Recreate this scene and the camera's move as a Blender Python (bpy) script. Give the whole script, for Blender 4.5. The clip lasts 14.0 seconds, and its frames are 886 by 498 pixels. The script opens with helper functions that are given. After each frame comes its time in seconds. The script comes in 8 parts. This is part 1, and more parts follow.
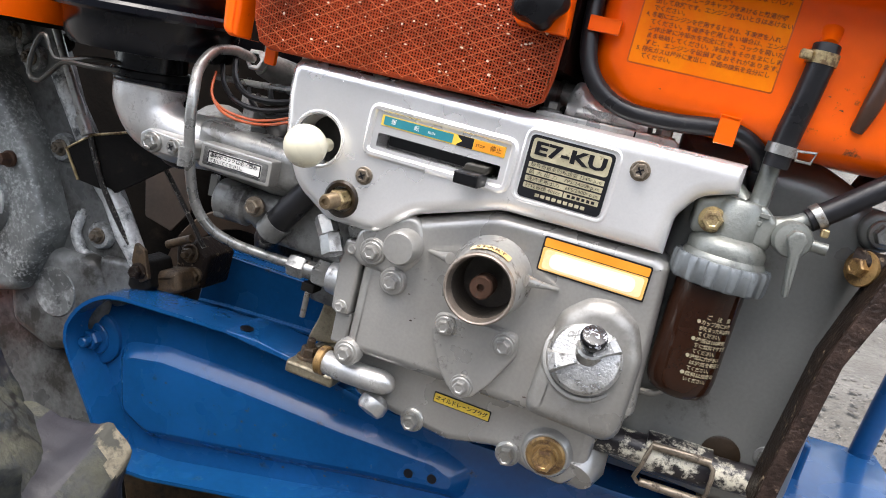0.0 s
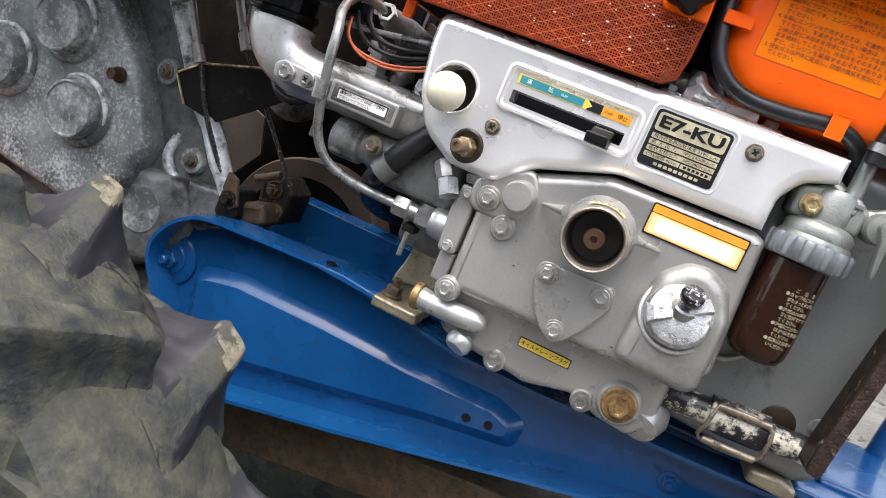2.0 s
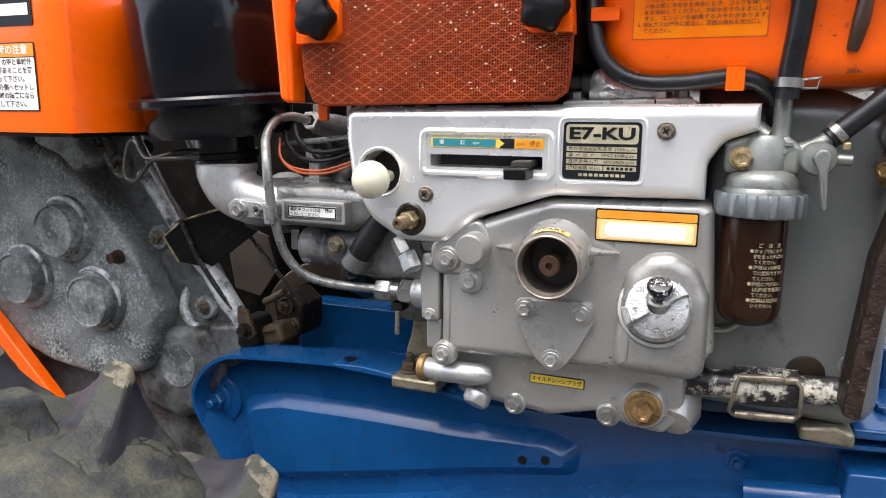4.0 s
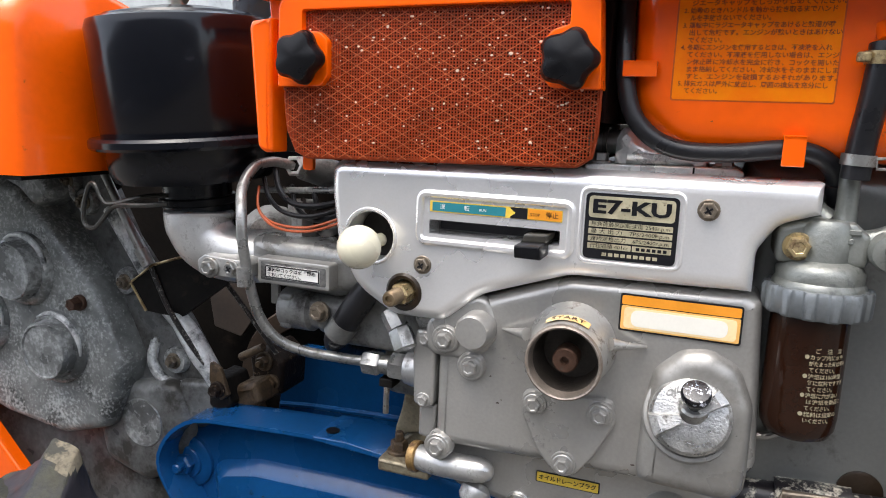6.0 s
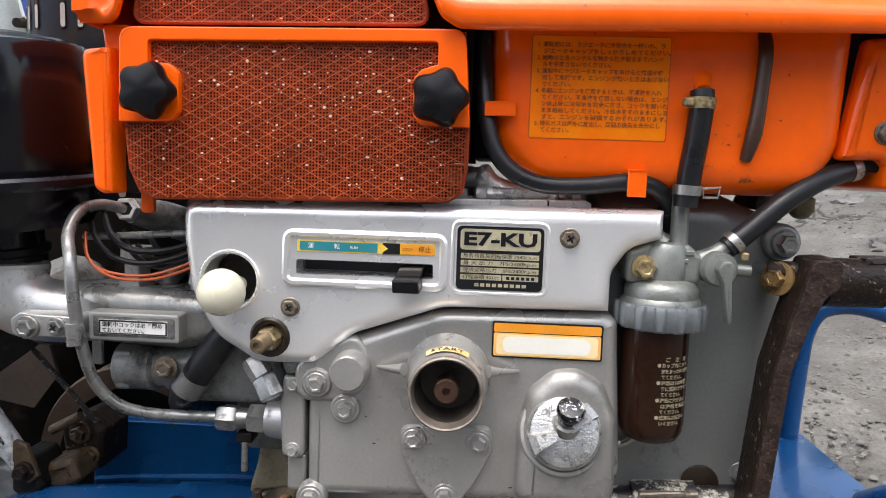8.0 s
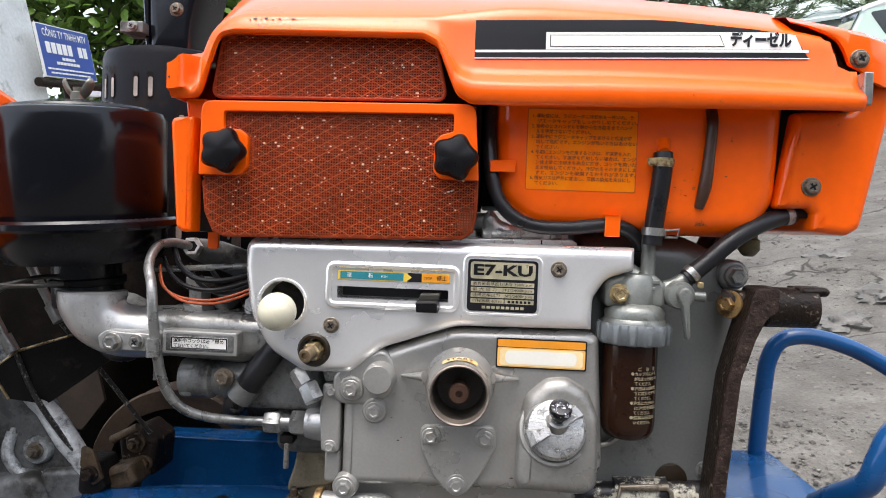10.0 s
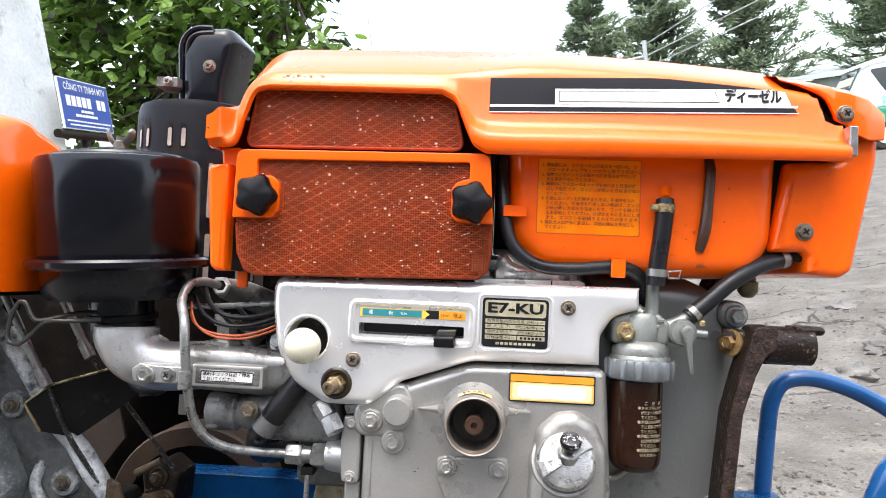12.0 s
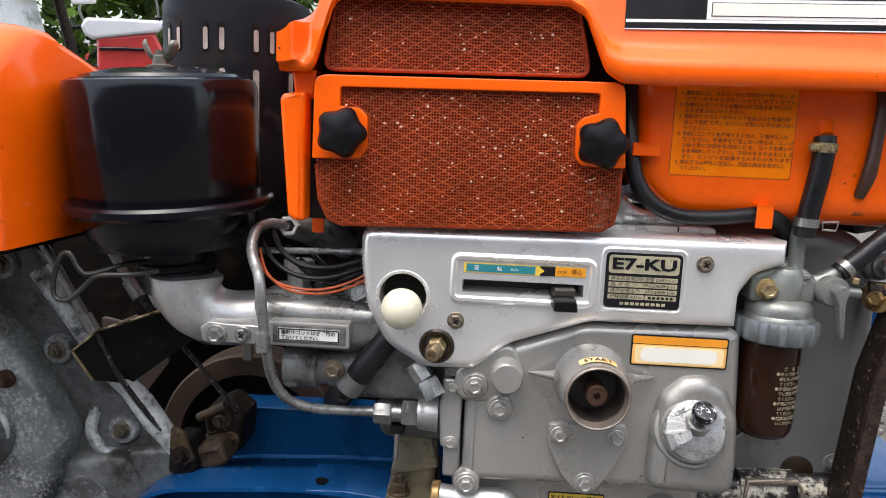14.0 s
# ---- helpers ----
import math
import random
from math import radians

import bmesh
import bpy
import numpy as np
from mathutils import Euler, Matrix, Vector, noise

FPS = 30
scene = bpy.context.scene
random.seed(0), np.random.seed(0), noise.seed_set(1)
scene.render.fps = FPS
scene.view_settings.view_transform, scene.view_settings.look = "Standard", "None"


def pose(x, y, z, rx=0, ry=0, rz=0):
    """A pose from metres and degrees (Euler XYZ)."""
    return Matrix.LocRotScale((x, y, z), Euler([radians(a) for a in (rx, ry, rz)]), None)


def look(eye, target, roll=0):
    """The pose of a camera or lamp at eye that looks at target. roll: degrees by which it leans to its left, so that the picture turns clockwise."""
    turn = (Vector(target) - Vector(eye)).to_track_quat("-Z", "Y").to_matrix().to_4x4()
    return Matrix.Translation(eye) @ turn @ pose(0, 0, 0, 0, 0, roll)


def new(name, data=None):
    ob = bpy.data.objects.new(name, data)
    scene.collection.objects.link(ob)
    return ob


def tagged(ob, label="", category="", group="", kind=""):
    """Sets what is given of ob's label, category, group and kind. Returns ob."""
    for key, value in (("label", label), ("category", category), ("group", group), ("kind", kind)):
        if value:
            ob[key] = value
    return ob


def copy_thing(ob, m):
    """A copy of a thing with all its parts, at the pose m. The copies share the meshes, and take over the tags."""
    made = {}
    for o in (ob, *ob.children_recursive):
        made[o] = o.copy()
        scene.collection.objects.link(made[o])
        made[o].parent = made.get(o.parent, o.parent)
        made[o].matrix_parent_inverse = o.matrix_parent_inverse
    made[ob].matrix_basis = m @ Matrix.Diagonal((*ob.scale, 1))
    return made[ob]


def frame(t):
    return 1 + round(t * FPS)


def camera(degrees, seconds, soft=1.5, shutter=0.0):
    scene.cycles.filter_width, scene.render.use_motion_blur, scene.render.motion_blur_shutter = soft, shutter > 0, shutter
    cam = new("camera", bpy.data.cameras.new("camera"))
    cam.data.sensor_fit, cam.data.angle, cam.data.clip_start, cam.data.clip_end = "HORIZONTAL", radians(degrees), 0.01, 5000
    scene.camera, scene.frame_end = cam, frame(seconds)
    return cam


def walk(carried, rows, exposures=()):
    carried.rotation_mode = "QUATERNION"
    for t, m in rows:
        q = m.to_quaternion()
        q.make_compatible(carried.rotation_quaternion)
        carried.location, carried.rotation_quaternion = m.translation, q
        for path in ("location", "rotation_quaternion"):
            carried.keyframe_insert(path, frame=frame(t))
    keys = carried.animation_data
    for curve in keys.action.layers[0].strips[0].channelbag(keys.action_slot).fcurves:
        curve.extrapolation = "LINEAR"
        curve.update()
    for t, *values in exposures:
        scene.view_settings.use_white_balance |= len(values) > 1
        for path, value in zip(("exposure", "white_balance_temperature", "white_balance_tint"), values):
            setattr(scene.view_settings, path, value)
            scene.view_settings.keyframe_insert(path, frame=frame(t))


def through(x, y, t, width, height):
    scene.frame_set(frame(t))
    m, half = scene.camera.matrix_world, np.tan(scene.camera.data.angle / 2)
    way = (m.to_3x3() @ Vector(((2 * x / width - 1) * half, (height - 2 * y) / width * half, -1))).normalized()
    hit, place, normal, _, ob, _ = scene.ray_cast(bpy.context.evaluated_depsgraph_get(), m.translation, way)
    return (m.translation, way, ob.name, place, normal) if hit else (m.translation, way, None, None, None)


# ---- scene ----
cam = camera(64.2, 14.0, soft=1.0)
BASE = pose(0.002, 0.0301, -0.0933, -9.03, 9.54, -0.34)  # the machine stands nose-down and leans away a little
PATH = [
    (0, (0.0784, -0.3719, 0.7704), (-0.0520, 0.0975, 0.6580), 14.05),
    (0.5, (0.0305, -0.4124, 0.7135), (-0.1024, 0.0578, 0.6078), 14.29),
    (1, (0.0187, -0.4260, 0.7196), (-0.1127, 0.0452, 0.6161), 15.28),
    (1.5, (0.0274, -0.4330, 0.7155), (-0.0845, 0.0445, 0.6182), 23.54),
    (2, (0.0243, -0.4363, 0.7170), (-0.0904, 0.0397, 0.6160), 22.30),
    (2.5, (0.0400, -0.4387, 0.7375), (-0.1008, 0.0293, 0.6322), 12.99),
    (3, (0.0849, -0.4349, 0.7608), (-0.0823, 0.0248, 0.6571), 3.15),
    (3.5, (0.1046, -0.4238, 0.7599), (-0.0714, 0.0339, 0.6626), 0.27),
    (3.7, (0.1011, -0.4259, 0.7590), (-0.0752, 0.0325, 0.6653), 0.44),
    (5.8, (0.0637, -0.3566, 0.7844), (-0.1127, 0.1021, 0.6924), 0.55),
    (6, (0.0666, -0.3579, 0.7893), (-0.1078, 0.1019, 0.6985), 2.15),
    (6.5, (0.1241, -0.3661, 0.8118), (-0.0475, 0.0952, 0.7233), 3.62),
    (7, (0.1299, -0.3633, 0.8024), (-0.0359, 0.1004, 0.7154), 3.69),
    (7.5, (0.0642, -0.3495, 0.7817), (-0.0286, 0.1368, 0.7116), 2.92),
    (8, (0.0219, -0.3674, 0.7835), (-0.0077, 0.1287, 0.7287), 1.87),
    (8.2, (0.0236, -0.3913, 0.7911), (-0.0021, 0.1053, 0.7388), 1.88),
    (10.3, (0.0154, -0.4695, 0.7725), (-0.0166, 0.0293, 0.7625), 2.25),
    (10.5, (0.0137, -0.4816, 0.7698), (-0.0191, 0.0173, 0.7637), 2.30),
    (11, (0.0136, -0.4959, 0.7744), (-0.0197, 0.0029, 0.7808), 2.36),
    (11.5, (0.0123, -0.4960, 0.7736), (-0.0220, 0.0025, 0.7915), 2.52),
    (12, (0.0135, -0.4879, 0.7683), (-0.0226, 0.0104, 0.7882), 2.51),
    (12.5, (0.0137, -0.4791, 0.7599), (-0.0227, 0.0191, 0.7790), 2.60),
    (13, (0.0138, -0.4705, 0.7535), (-0.0235, 0.0277, 0.7722), 2.73),
    (13.5, (0.0124, -0.4514, 0.7495), (-0.0266, 0.0468, 0.7670), 2.61),
    (14, (-0.0720, -0.4204, 0.8197), (-0.0939, 0.0727, 0.7406), 2.48),
]
walk(cam, [(t, BASE @ look(eye, target, roll)) for t, eye, target, roll in PATH], [(0.0, -0.36), (1.0, -0.23), (2.0, -0.26), (3.5, -0.43), (6.0, -0.67), (8.0, -0.76), (10.5, -0.78), (11.0, -0.46), (11.5, -0.21), (12.0, -0.2), (12.5, -0.2), (13.0, -0.45), (13.5, -0.78), (14.0, -0.85)])

# ---- world and light ----
world = bpy.data.worlds.new("overcast_sky")
scene.world = world
world.use_nodes = True
wn, wl = world.node_tree.nodes, world.node_tree.links
wn.clear()
w_out = wn.new("ShaderNodeOutputWorld")
w_bg = wn.new("ShaderNodeBackground")
w_sky = wn.new("ShaderNodeTexSky")
w_sky.sky_type = 'NISHITA'
w_sky.sun_disc = False
w_sky.sun_elevation, w_sky.sun_rotation = radians(80), radians(180)
w_sky.air_density, w_sky.dust_density, w_sky.ozone_density = 1.0, 4.0, 1.0
w_hs = wn.new("ShaderNodeHueSaturation")
w_hs.inputs["Saturation"].default_value = 0.52
w_bg.inputs["Strength"].default_value = 0.85
wl.new(w_sky.outputs[0], w_hs.inputs["Color"])
wl.new(w_hs.outputs[0], w_bg.inputs["Color"])
wl.new(w_bg.outputs[0], w_out.inputs["Surface"])
sun = new("sun", bpy.data.lights.new("sun", 'SUN'))
sun.data.energy, sun.data.angle, sun.data.color = 1.1, radians(40), (1.0, 0.985, 0.97)
sun.matrix_world = look((0.5, -0.5, 4.6), (0, 0, 0.4))


# ---- materials ----
def material(name, base, rough=0.5, metal=0.0, vary=0.15, scale=30.0, grain=400.0, bump=0.08, coat=0.0,
             dirt=None, dirt_amount=0.35, dirt_scale=25.0, dirt_rough=0.8, spec=0.5, tint_random=0.0, trans=0.0, dirt_soft=0.04, coat_rough=0.08, dirt_patch=0.0):
    """A procedural surface: base colour with broad variation, fine grain relief, and an optional second coat of dirt or wear."""
    m = bpy.data.materials.new(name)
    m.use_nodes = True
    n, l = m.node_tree.nodes, m.node_tree.links
    b = n["Principled BSDF"]
    co = n.new("ShaderNodeTexCoord")
    big = n.new("ShaderNodeTexNoise")
    big.inputs["Scale"].default_value, big.inputs["Detail"].default_value = scale, 5.0
    fine = n.new("ShaderNodeTexNoise")
    fine.inputs["Scale"].default_value, fine.inputs["Detail"].default_value = grain, 3.0
    l.new(co.outputs["Object"], big.inputs["Vector"])
    l.new(co.outputs["Object"], fine.inputs["Vector"])
    ramp = n.new("ShaderNodeMapRange")
    ramp.inputs["From Min"].default_value, ramp.inputs["From Max"].default_value = 0.3, 0.7
    ramp.inputs["To Min"].default_value, ramp.inputs["To Max"].default_value = 1 - vary, 1 + vary
    l.new(big.outputs["Fac"], ramp.inputs["Value"])
    fmap = n.new("ShaderNodeMapRange")
    fmap.inputs["From Min"].default_value, fmap.inputs["From Max"].default_value = 0.3, 0.7
    fmap.inputs["To Min"].default_value, fmap.inputs["To Max"].default_value = 1 - vary * 0.4, 1 + vary * 0.4
    l.new(fine.outputs["Fac"], fmap.inputs["Value"])
    mul = n.new("ShaderNodeMath")
    mul.operation = 'MULTIPLY'
    l.new(ramp.outputs[0], mul.inputs[0])
    l.new(fmap.outputs[0], mul.inputs[1])
    fac = mul.outputs[0]
    if tint_random:
        info = n.new("ShaderNodeObjectInfo")
        rr = n.new("ShaderNodeMapRange")
        rr.inputs["To Min"].default_value, rr.inputs["To Max"].default_value = 1 - tint_random, 1 + tint_random
        l.new(info.outputs["Random"], rr.inputs["Value"])
        m2 = n.new("ShaderNodeMath")
        m2.operation = 'MULTIPLY'
        l.new(fac, m2.inputs[0])
        l.new(rr.outputs[0], m2.inputs[1])
        fac = m2.outputs[0]
    col = n.new("ShaderNodeVectorMath")
    col.operation = 'SCALE'
    col.inputs[0].default_value = base
    l.new(fac, col.inputs["Scale"])
    colour = col.outputs["Vector"]
    rmap = n.new("ShaderNodeMapRange")
    rmap.inputs["From Min"].default_value, rmap.inputs["From Max"].default_value = 0.3, 0.7
    rmap.inputs["To Min"].default_value, rmap.inputs["To Max"].default_value = max(rough - 0.1, 0.03), min(rough + 0.12, 1)
    l.new(big.outputs["Fac"], rmap.inputs["Value"])
    roughness = rmap.outputs[0]
    if dirt:
        dn = n.new("ShaderNodeTexNoise")
        dn.inputs["Scale"].default_value, dn.inputs["Detail"].default_value, dn.inputs["Roughness"].default_value = dirt_scale, 8.0, 0.7
        l.new(co.outputs["Object"], dn.inputs["Vector"])
        dm = n.new("ShaderNodeMapRange")
        dm.inputs["From Min"].default_value, dm.inputs["From Max"].default_value = 0.70 - 0.35 * dirt_amount - dirt_soft, 0.70 - 0.35 * dirt_amount + dirt_soft
        l.new(dn.outputs["Fac"], dm.inputs["Value"])
        if dirt_patch:
            pn = n.new("ShaderNodeTexNoise")
            pn.inputs["Scale"].default_value, pn.inputs["Detail"].default_value = dirt_patch, 4.0
            l.new(co.outputs["Object"], pn.inputs["Vector"])
            shift = n.new("ShaderNodeMath")
            shift.operation = 'MULTIPLY_ADD'
            shift.inputs[1].default_value, shift.inputs[2].default_value = 0.6, -0.30
            l.new(pn.outputs["Fac"], shift.inputs[0])
            total = n.new("ShaderNodeMath")
            l.new(dn.outputs["Fac"], total.inputs[0])
            l.new(shift.outputs[0], total.inputs[1])
            l.new(total.outputs[0], dm.inputs["Value"])
        mix = n.new("ShaderNodeMix")
        mix.data_type = 'RGBA'
        l.new(dm.outputs[0], mix.inputs["Factor"])
        l.new(colour, mix.inputs["A"])
        mix.inputs["B"].default_value = (*dirt, 1)
        colour = mix.outputs["Result"]
        rm = n.new("ShaderNodeMix")
        l.new(dm.outputs[0], rm.inputs["Factor"])
        l.new(roughness, rm.inputs["A"])
        rm.inputs["B"].default_value = dirt_rough
        roughness = rm.outputs["Result"]
        if metal:
            mm = n.new("ShaderNodeMix")
            l.new(dm.outputs[0], mm.inputs["Factor"])
            mm.inputs["A"].default_value, mm.inputs["B"].default_value = metal, 0.0
            l.new(mm.outputs["Result"], b.inputs["Metallic"])
    l.new(colour, b.inputs["Base Color"])
    l.new(roughness, b.inputs["Roughness"])
    if not (dirt and metal):
        b.inputs["Metallic"].default_value = metal
    b.inputs["Coat Weight"].default_value = coat
    b.inputs["Coat Roughness"].default_value = coat_rough
    b.inputs["Specular IOR Level"].default_value = spec
    b.inputs["Transmission Weight"].default_value = trans
    if bump:
        bp = n.new("ShaderNodeBump")
        bp.inputs["Strength"].default_value, bp.inputs["Distance"].default_value = bump, 0.001
        l.new(fine.outputs["Fac"], bp.inputs["Height"])
        l.new(bp.outputs[0], b.inputs["Normal"])
    return m


def cracked(mat, scale, width, dark, patchy, warp=0.3):
    """Adds wandering cracks, here and there, to a surface's colour."""
    nt = mat.node_tree
    nd, ln = nt.nodes, nt.links
    co = nd.new("ShaderNodeTexCoord")
    wob = nd.new("ShaderNodeTexNoise")
    wob.inputs["Scale"].default_value, wob.inputs["Detail"].default_value = scale * 1.7, 4.0
    ln.new(co.outputs["Object"], wob.inputs["Vector"])
    add = nd.new("ShaderNodeVectorMath")
    add.operation = 'MULTIPLY_ADD'
    add.inputs[1].default_value = (warp / scale,) * 3
    ln.new(wob.outputs["Color"], add.inputs[0])
    ln.new(co.outputs["Object"], add.inputs[2])
    cell = nd.new("ShaderNodeTexVoronoi")
    cell.feature = 'DISTANCE_TO_EDGE'
    cell.inputs["Scale"].default_value = scale
    ln.new(add.outputs["Vector"], cell.inputs["Vector"])
    line = nd.new("ShaderNodeMapRange")
    line.inputs["From Min"].default_value, line.inputs["From Max"].default_value = width * 0.3, width
    line.inputs["To Min"].default_value, line.inputs["To Max"].default_value = 1.0, 0.0
    ln.new(cell.outputs["Distance"], line.inputs["Value"])
    spot = nd.new("ShaderNodeTexNoise")
    spot.inputs["Scale"].default_value, spot.inputs["Detail"].default_value = scale * 0.6, 2.0
    ln.new(co.outputs["Object"], spot.inputs["Vector"])
    where = nd.new("ShaderNodeMapRange")
    where.inputs["From Min"].default_value, where.inputs["From Max"].default_value = patchy, patchy + 0.06
    ln.new(spot.outputs["Fac"], where.inputs["Value"])
    both = nd.new("ShaderNodeMath")
    both.operation = 'MULTIPLY'
    ln.new(line.outputs[0], both.inputs[0])
    ln.new(where.outputs[0], both.inputs[1])
    mix = nd.new("ShaderNodeMix")
    mix.data_type = 'RGBA'
    bsdf = nd["Principled BSDF"]
    ln.new(both.outputs[0], mix.inputs["Factor"])
    ln.new(bsdf.inputs["Base Color"].links[0].from_socket, mix.inputs["A"])
    mix.inputs["B"].default_value = (*dark, 1)
    ln.new(mix.outputs["Result"], bsdf.inputs["Base Color"])


ORANGE = material("orange_paint", (0.95, 0.119, 0.0004), 0.32, vary=0.07, coat=0.60, coat_rough=0.12, spec=0.15, scale=8, grain=150, bump=0.03,
                  dirt=(0.12, 0.05, 0.02), dirt_amount=0.05, dirt_scale=60)
ORANGE_WIRE = material("orange_wire", (0.30, 0.038, 0.005), 0.5, vary=0.25, scale=60, grain=500, bump=0.05, spec=0.3)
# a lighter orange than the wire mesh
LATTICE = material("light_lattice_paint", (0.48, 0.115, 0.035), 0.45, vary=0.35, scale=60, grain=500, bump=0.05, spec=0.4)
MUFFLER_BLACK = material("sooty_black_paint", (0.004, 0.0045, 0.007), 0.45, vary=0.3, scale=30, grain=200, bump=0.1, spec=0.13,
                         dirt=(0.014, 0.011, 0.010), dirt_amount=0.3, dirt_scale=40)
PIPE = material("grey_steel_pipe", (0.29, 0.29, 0.28), 0.29, metal=0.7, vary=0.2, scale=60, grain=500, bump=0.1,
                dirt=(0.06, 0.055, 0.05), dirt_amount=0.3, dirt_scale=70, dirt_soft=0.08)
BLUE = material("blue_paint", (0.0065, 0.070, 0.215), 0.24, vary=0.14, coat=0.4, spec=0.3, scale=14, grain=220, bump=0.05,
                dirt=(0.010, 0.016, 0.028), dirt_amount=0.10, dirt_scale=60)
SILVER = material("silver_panel_paint", (0.95, 0.935, 0.92), 0.29, metal=0.72, vary=0.05, scale=12, grain=900, bump=0.03, coat=0.15,
                  dirt=(0.20, 0.19, 0.18), dirt_amount=0.03, dirt_scale=60, dirt_rough=0.5)
GREY = material("silver_grey_engine_paint", (0.372, 0.361, 0.338), 0.30, metal=0.55, vary=0.12, scale=18, grain=500, bump=0.07, coat=0.3,
                dirt=(0.08, 0.075, 0.065), dirt_amount=0.10, dirt_scale=40, dirt_rough=0.5)
CRANK = material("dull_grey_crankcase_paint", (0.18, 0.183, 0.175), 0.36, metal=0.45, vary=0.12, scale=14, grain=450, bump=0.07, coat=0.15,
                 dirt=(0.07, 0.065, 0.055), dirt_amount=0.12, dirt_scale=35, dirt_rough=0.5, dirt_soft=0.06)
GREY_DARK = material("oily_casting_paint", (0.20, 0.20, 0.193), 0.42, metal=0.4, vary=0.25, scale=25, grain=350, bump=0.2, spec=0.3,
                     dirt=(0.025, 0.022, 0.02), dirt_amount=0.42, dirt_scale=40, dirt_rough=0.5, dirt_soft=0.08)
ALU = material("cast_aluminium", (0.52, 0.515, 0.50), 0.36, metal=0.75, vary=0.14, scale=40, grain=600, bump=0.09,
               dirt=(0.12, 0.11, 0.09), dirt_amount=0.24, dirt_scale=80, dirt_soft=0.07)
ZINC = material("zinc_die_casting", (0.235, 0.244, 0.224), 0.40, metal=0.6, vary=0.15, scale=60, grain=700, bump=0.2,
                dirt=(0.07, 0.075, 0.075), dirt_amount=0.16, dirt_scale=90, dirt_soft=0.07)
CASE = material("weathered_gearcase", (0.19, 0.194, 0.19), 0.32, metal=0.2, vary=0.45, scale=34, grain=150, bump=0.8,
                dirt=(0.040, 0.038, 0.034), dirt_amount=0.52, dirt_scale=17, dirt_rough=0.30, dirt_soft=0.08, spec=0.3)
ZINC_RING = material("blue_grey_clamp_ring", (0.175, 0.19, 0.197), 0.42, metal=0.5, vary=0.15, scale=60, grain=600, bump=0.15,
                     dirt=(0.06, 0.065, 0.07), dirt_amount=0.15, dirt_scale=90, dirt_soft=0.07)
CASE_CAP = material("dark_bearing_cap", (0.17, 0.175, 0.17), 0.30, metal=0.2, vary=0.35, scale=30, grain=160, bump=0.5,
                    dirt=(0.42, 0.43, 0.42), dirt_amount=0.34, dirt_scale=200, dirt_rough=0.5, dirt_soft=0.10, dirt_patch=30)
CASE_EDGE = material("pale_case_edge", (0.60, 0.61, 0.60), 0.36, metal=0.3, vary=0.35, scale=40, grain=400, bump=0.4,
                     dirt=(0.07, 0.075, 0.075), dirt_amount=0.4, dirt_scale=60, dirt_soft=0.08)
CASE_CORRODED = material("corroded_gearcase_cover", (0.185, 0.192, 0.185), 0.32, metal=0.2, vary=0.5, scale=18, grain=130, bump=0.9,
                         dirt=(0.44, 0.45, 0.435), dirt_amount=0.35, dirt_scale=330, dirt_rough=0.55, dirt_soft=0.08, spec=0.25, dirt_patch=26)
STEEL = material("bright_steel", (0.36, 0.355, 0.335), 0.36, metal=0.9, vary=0.15, scale=80, grain=900, bump=0.1,
                 dirt=(0.12, 0.09, 0.06), dirt_amount=0.25, dirt_scale=150, dirt_soft=0.06)
SCREW = material("brown_oiled_screw", (0.20, 0.165, 0.125), 0.38, metal=0.6, vary=0.25, scale=120, grain=900, bump=0.1,
                 dirt=(0.04, 0.03, 0.02), dirt_amount=0.3, dirt_scale=200, dirt_soft=0.06)
BRASS = material("yellow_zinc_bolt", (0.46, 0.36, 0.19), 0.34, metal=0.8, vary=0.2, scale=120, grain=900, bump=0.08,
                 dirt=(0.13, 0.08, 0.035), dirt_amount=0.42, dirt_scale=160, dirt_soft=0.06)
RUST = material("rusty_oily_steel", (0.016, 0.010, 0.007), 0.5, metal=0.1, vary=0.4, scale=50, grain=420, bump=0.8, spec=0.22,
                dirt=(0.20, 0.15, 0.10), dirt_amount=0.20, dirt_scale=170)
COPPER = material("rusted_shaft", (0.080, 0.041, 0.026), 0.45, metal=0.5, vary=0.2, scale=200, grain=900,
                  dirt=(0.05, 0.03, 0.02), dirt_amount=0.3, dirt_scale=260)
BLACK = material("black_gloss_paint", (0.0025, 0.003, 0.0055), 0.20, vary=0.2, spec=0.3, coat=0.12, coat_rough=0.2, scale=12, grain=200, bump=0.04,
                 dirt=(0.010, 0.011, 0.015), dirt_amount=0.2, dirt_scale=22, dirt_rough=0.3)
BLACK_SATIN = material("black_plastic", (0.006, 0.006, 0.007), 0.32, vary=0.15, scale=60, grain=900, bump=0.06, spec=0.22)
RUBBER = material("black_hose_rubber", (0.012, 0.012, 0.014), 0.34, vary=0.2, scale=60, grain=500, bump=0.12, spec=0.35,
                  dirt=(0.05, 0.05, 0.05), dirt_amount=0.1, dirt_scale=90)
TYRE = material("dusty_tyre_rubber", (0.061, 0.060, 0.044), 0.85, vary=0.42, scale=22, grain=330, bump=0.9, spec=0.25,
                dirt=(0.021, 0.023, 0.024), dirt_amount=0.56, dirt_scale=42, dirt_rough=0.5, dirt_soft=0.10)
TYRE_CLEAN = material("rubbed_tyre_rubber", (0.020, 0.019, 0.023), 0.46, vary=0.25, scale=20, grain=300, bump=0.2, spec=0.28,
                      dirt=(0.075, 0.072, 0.058), dirt_amount=0.16, dirt_scale=26, dirt_rough=0.9)
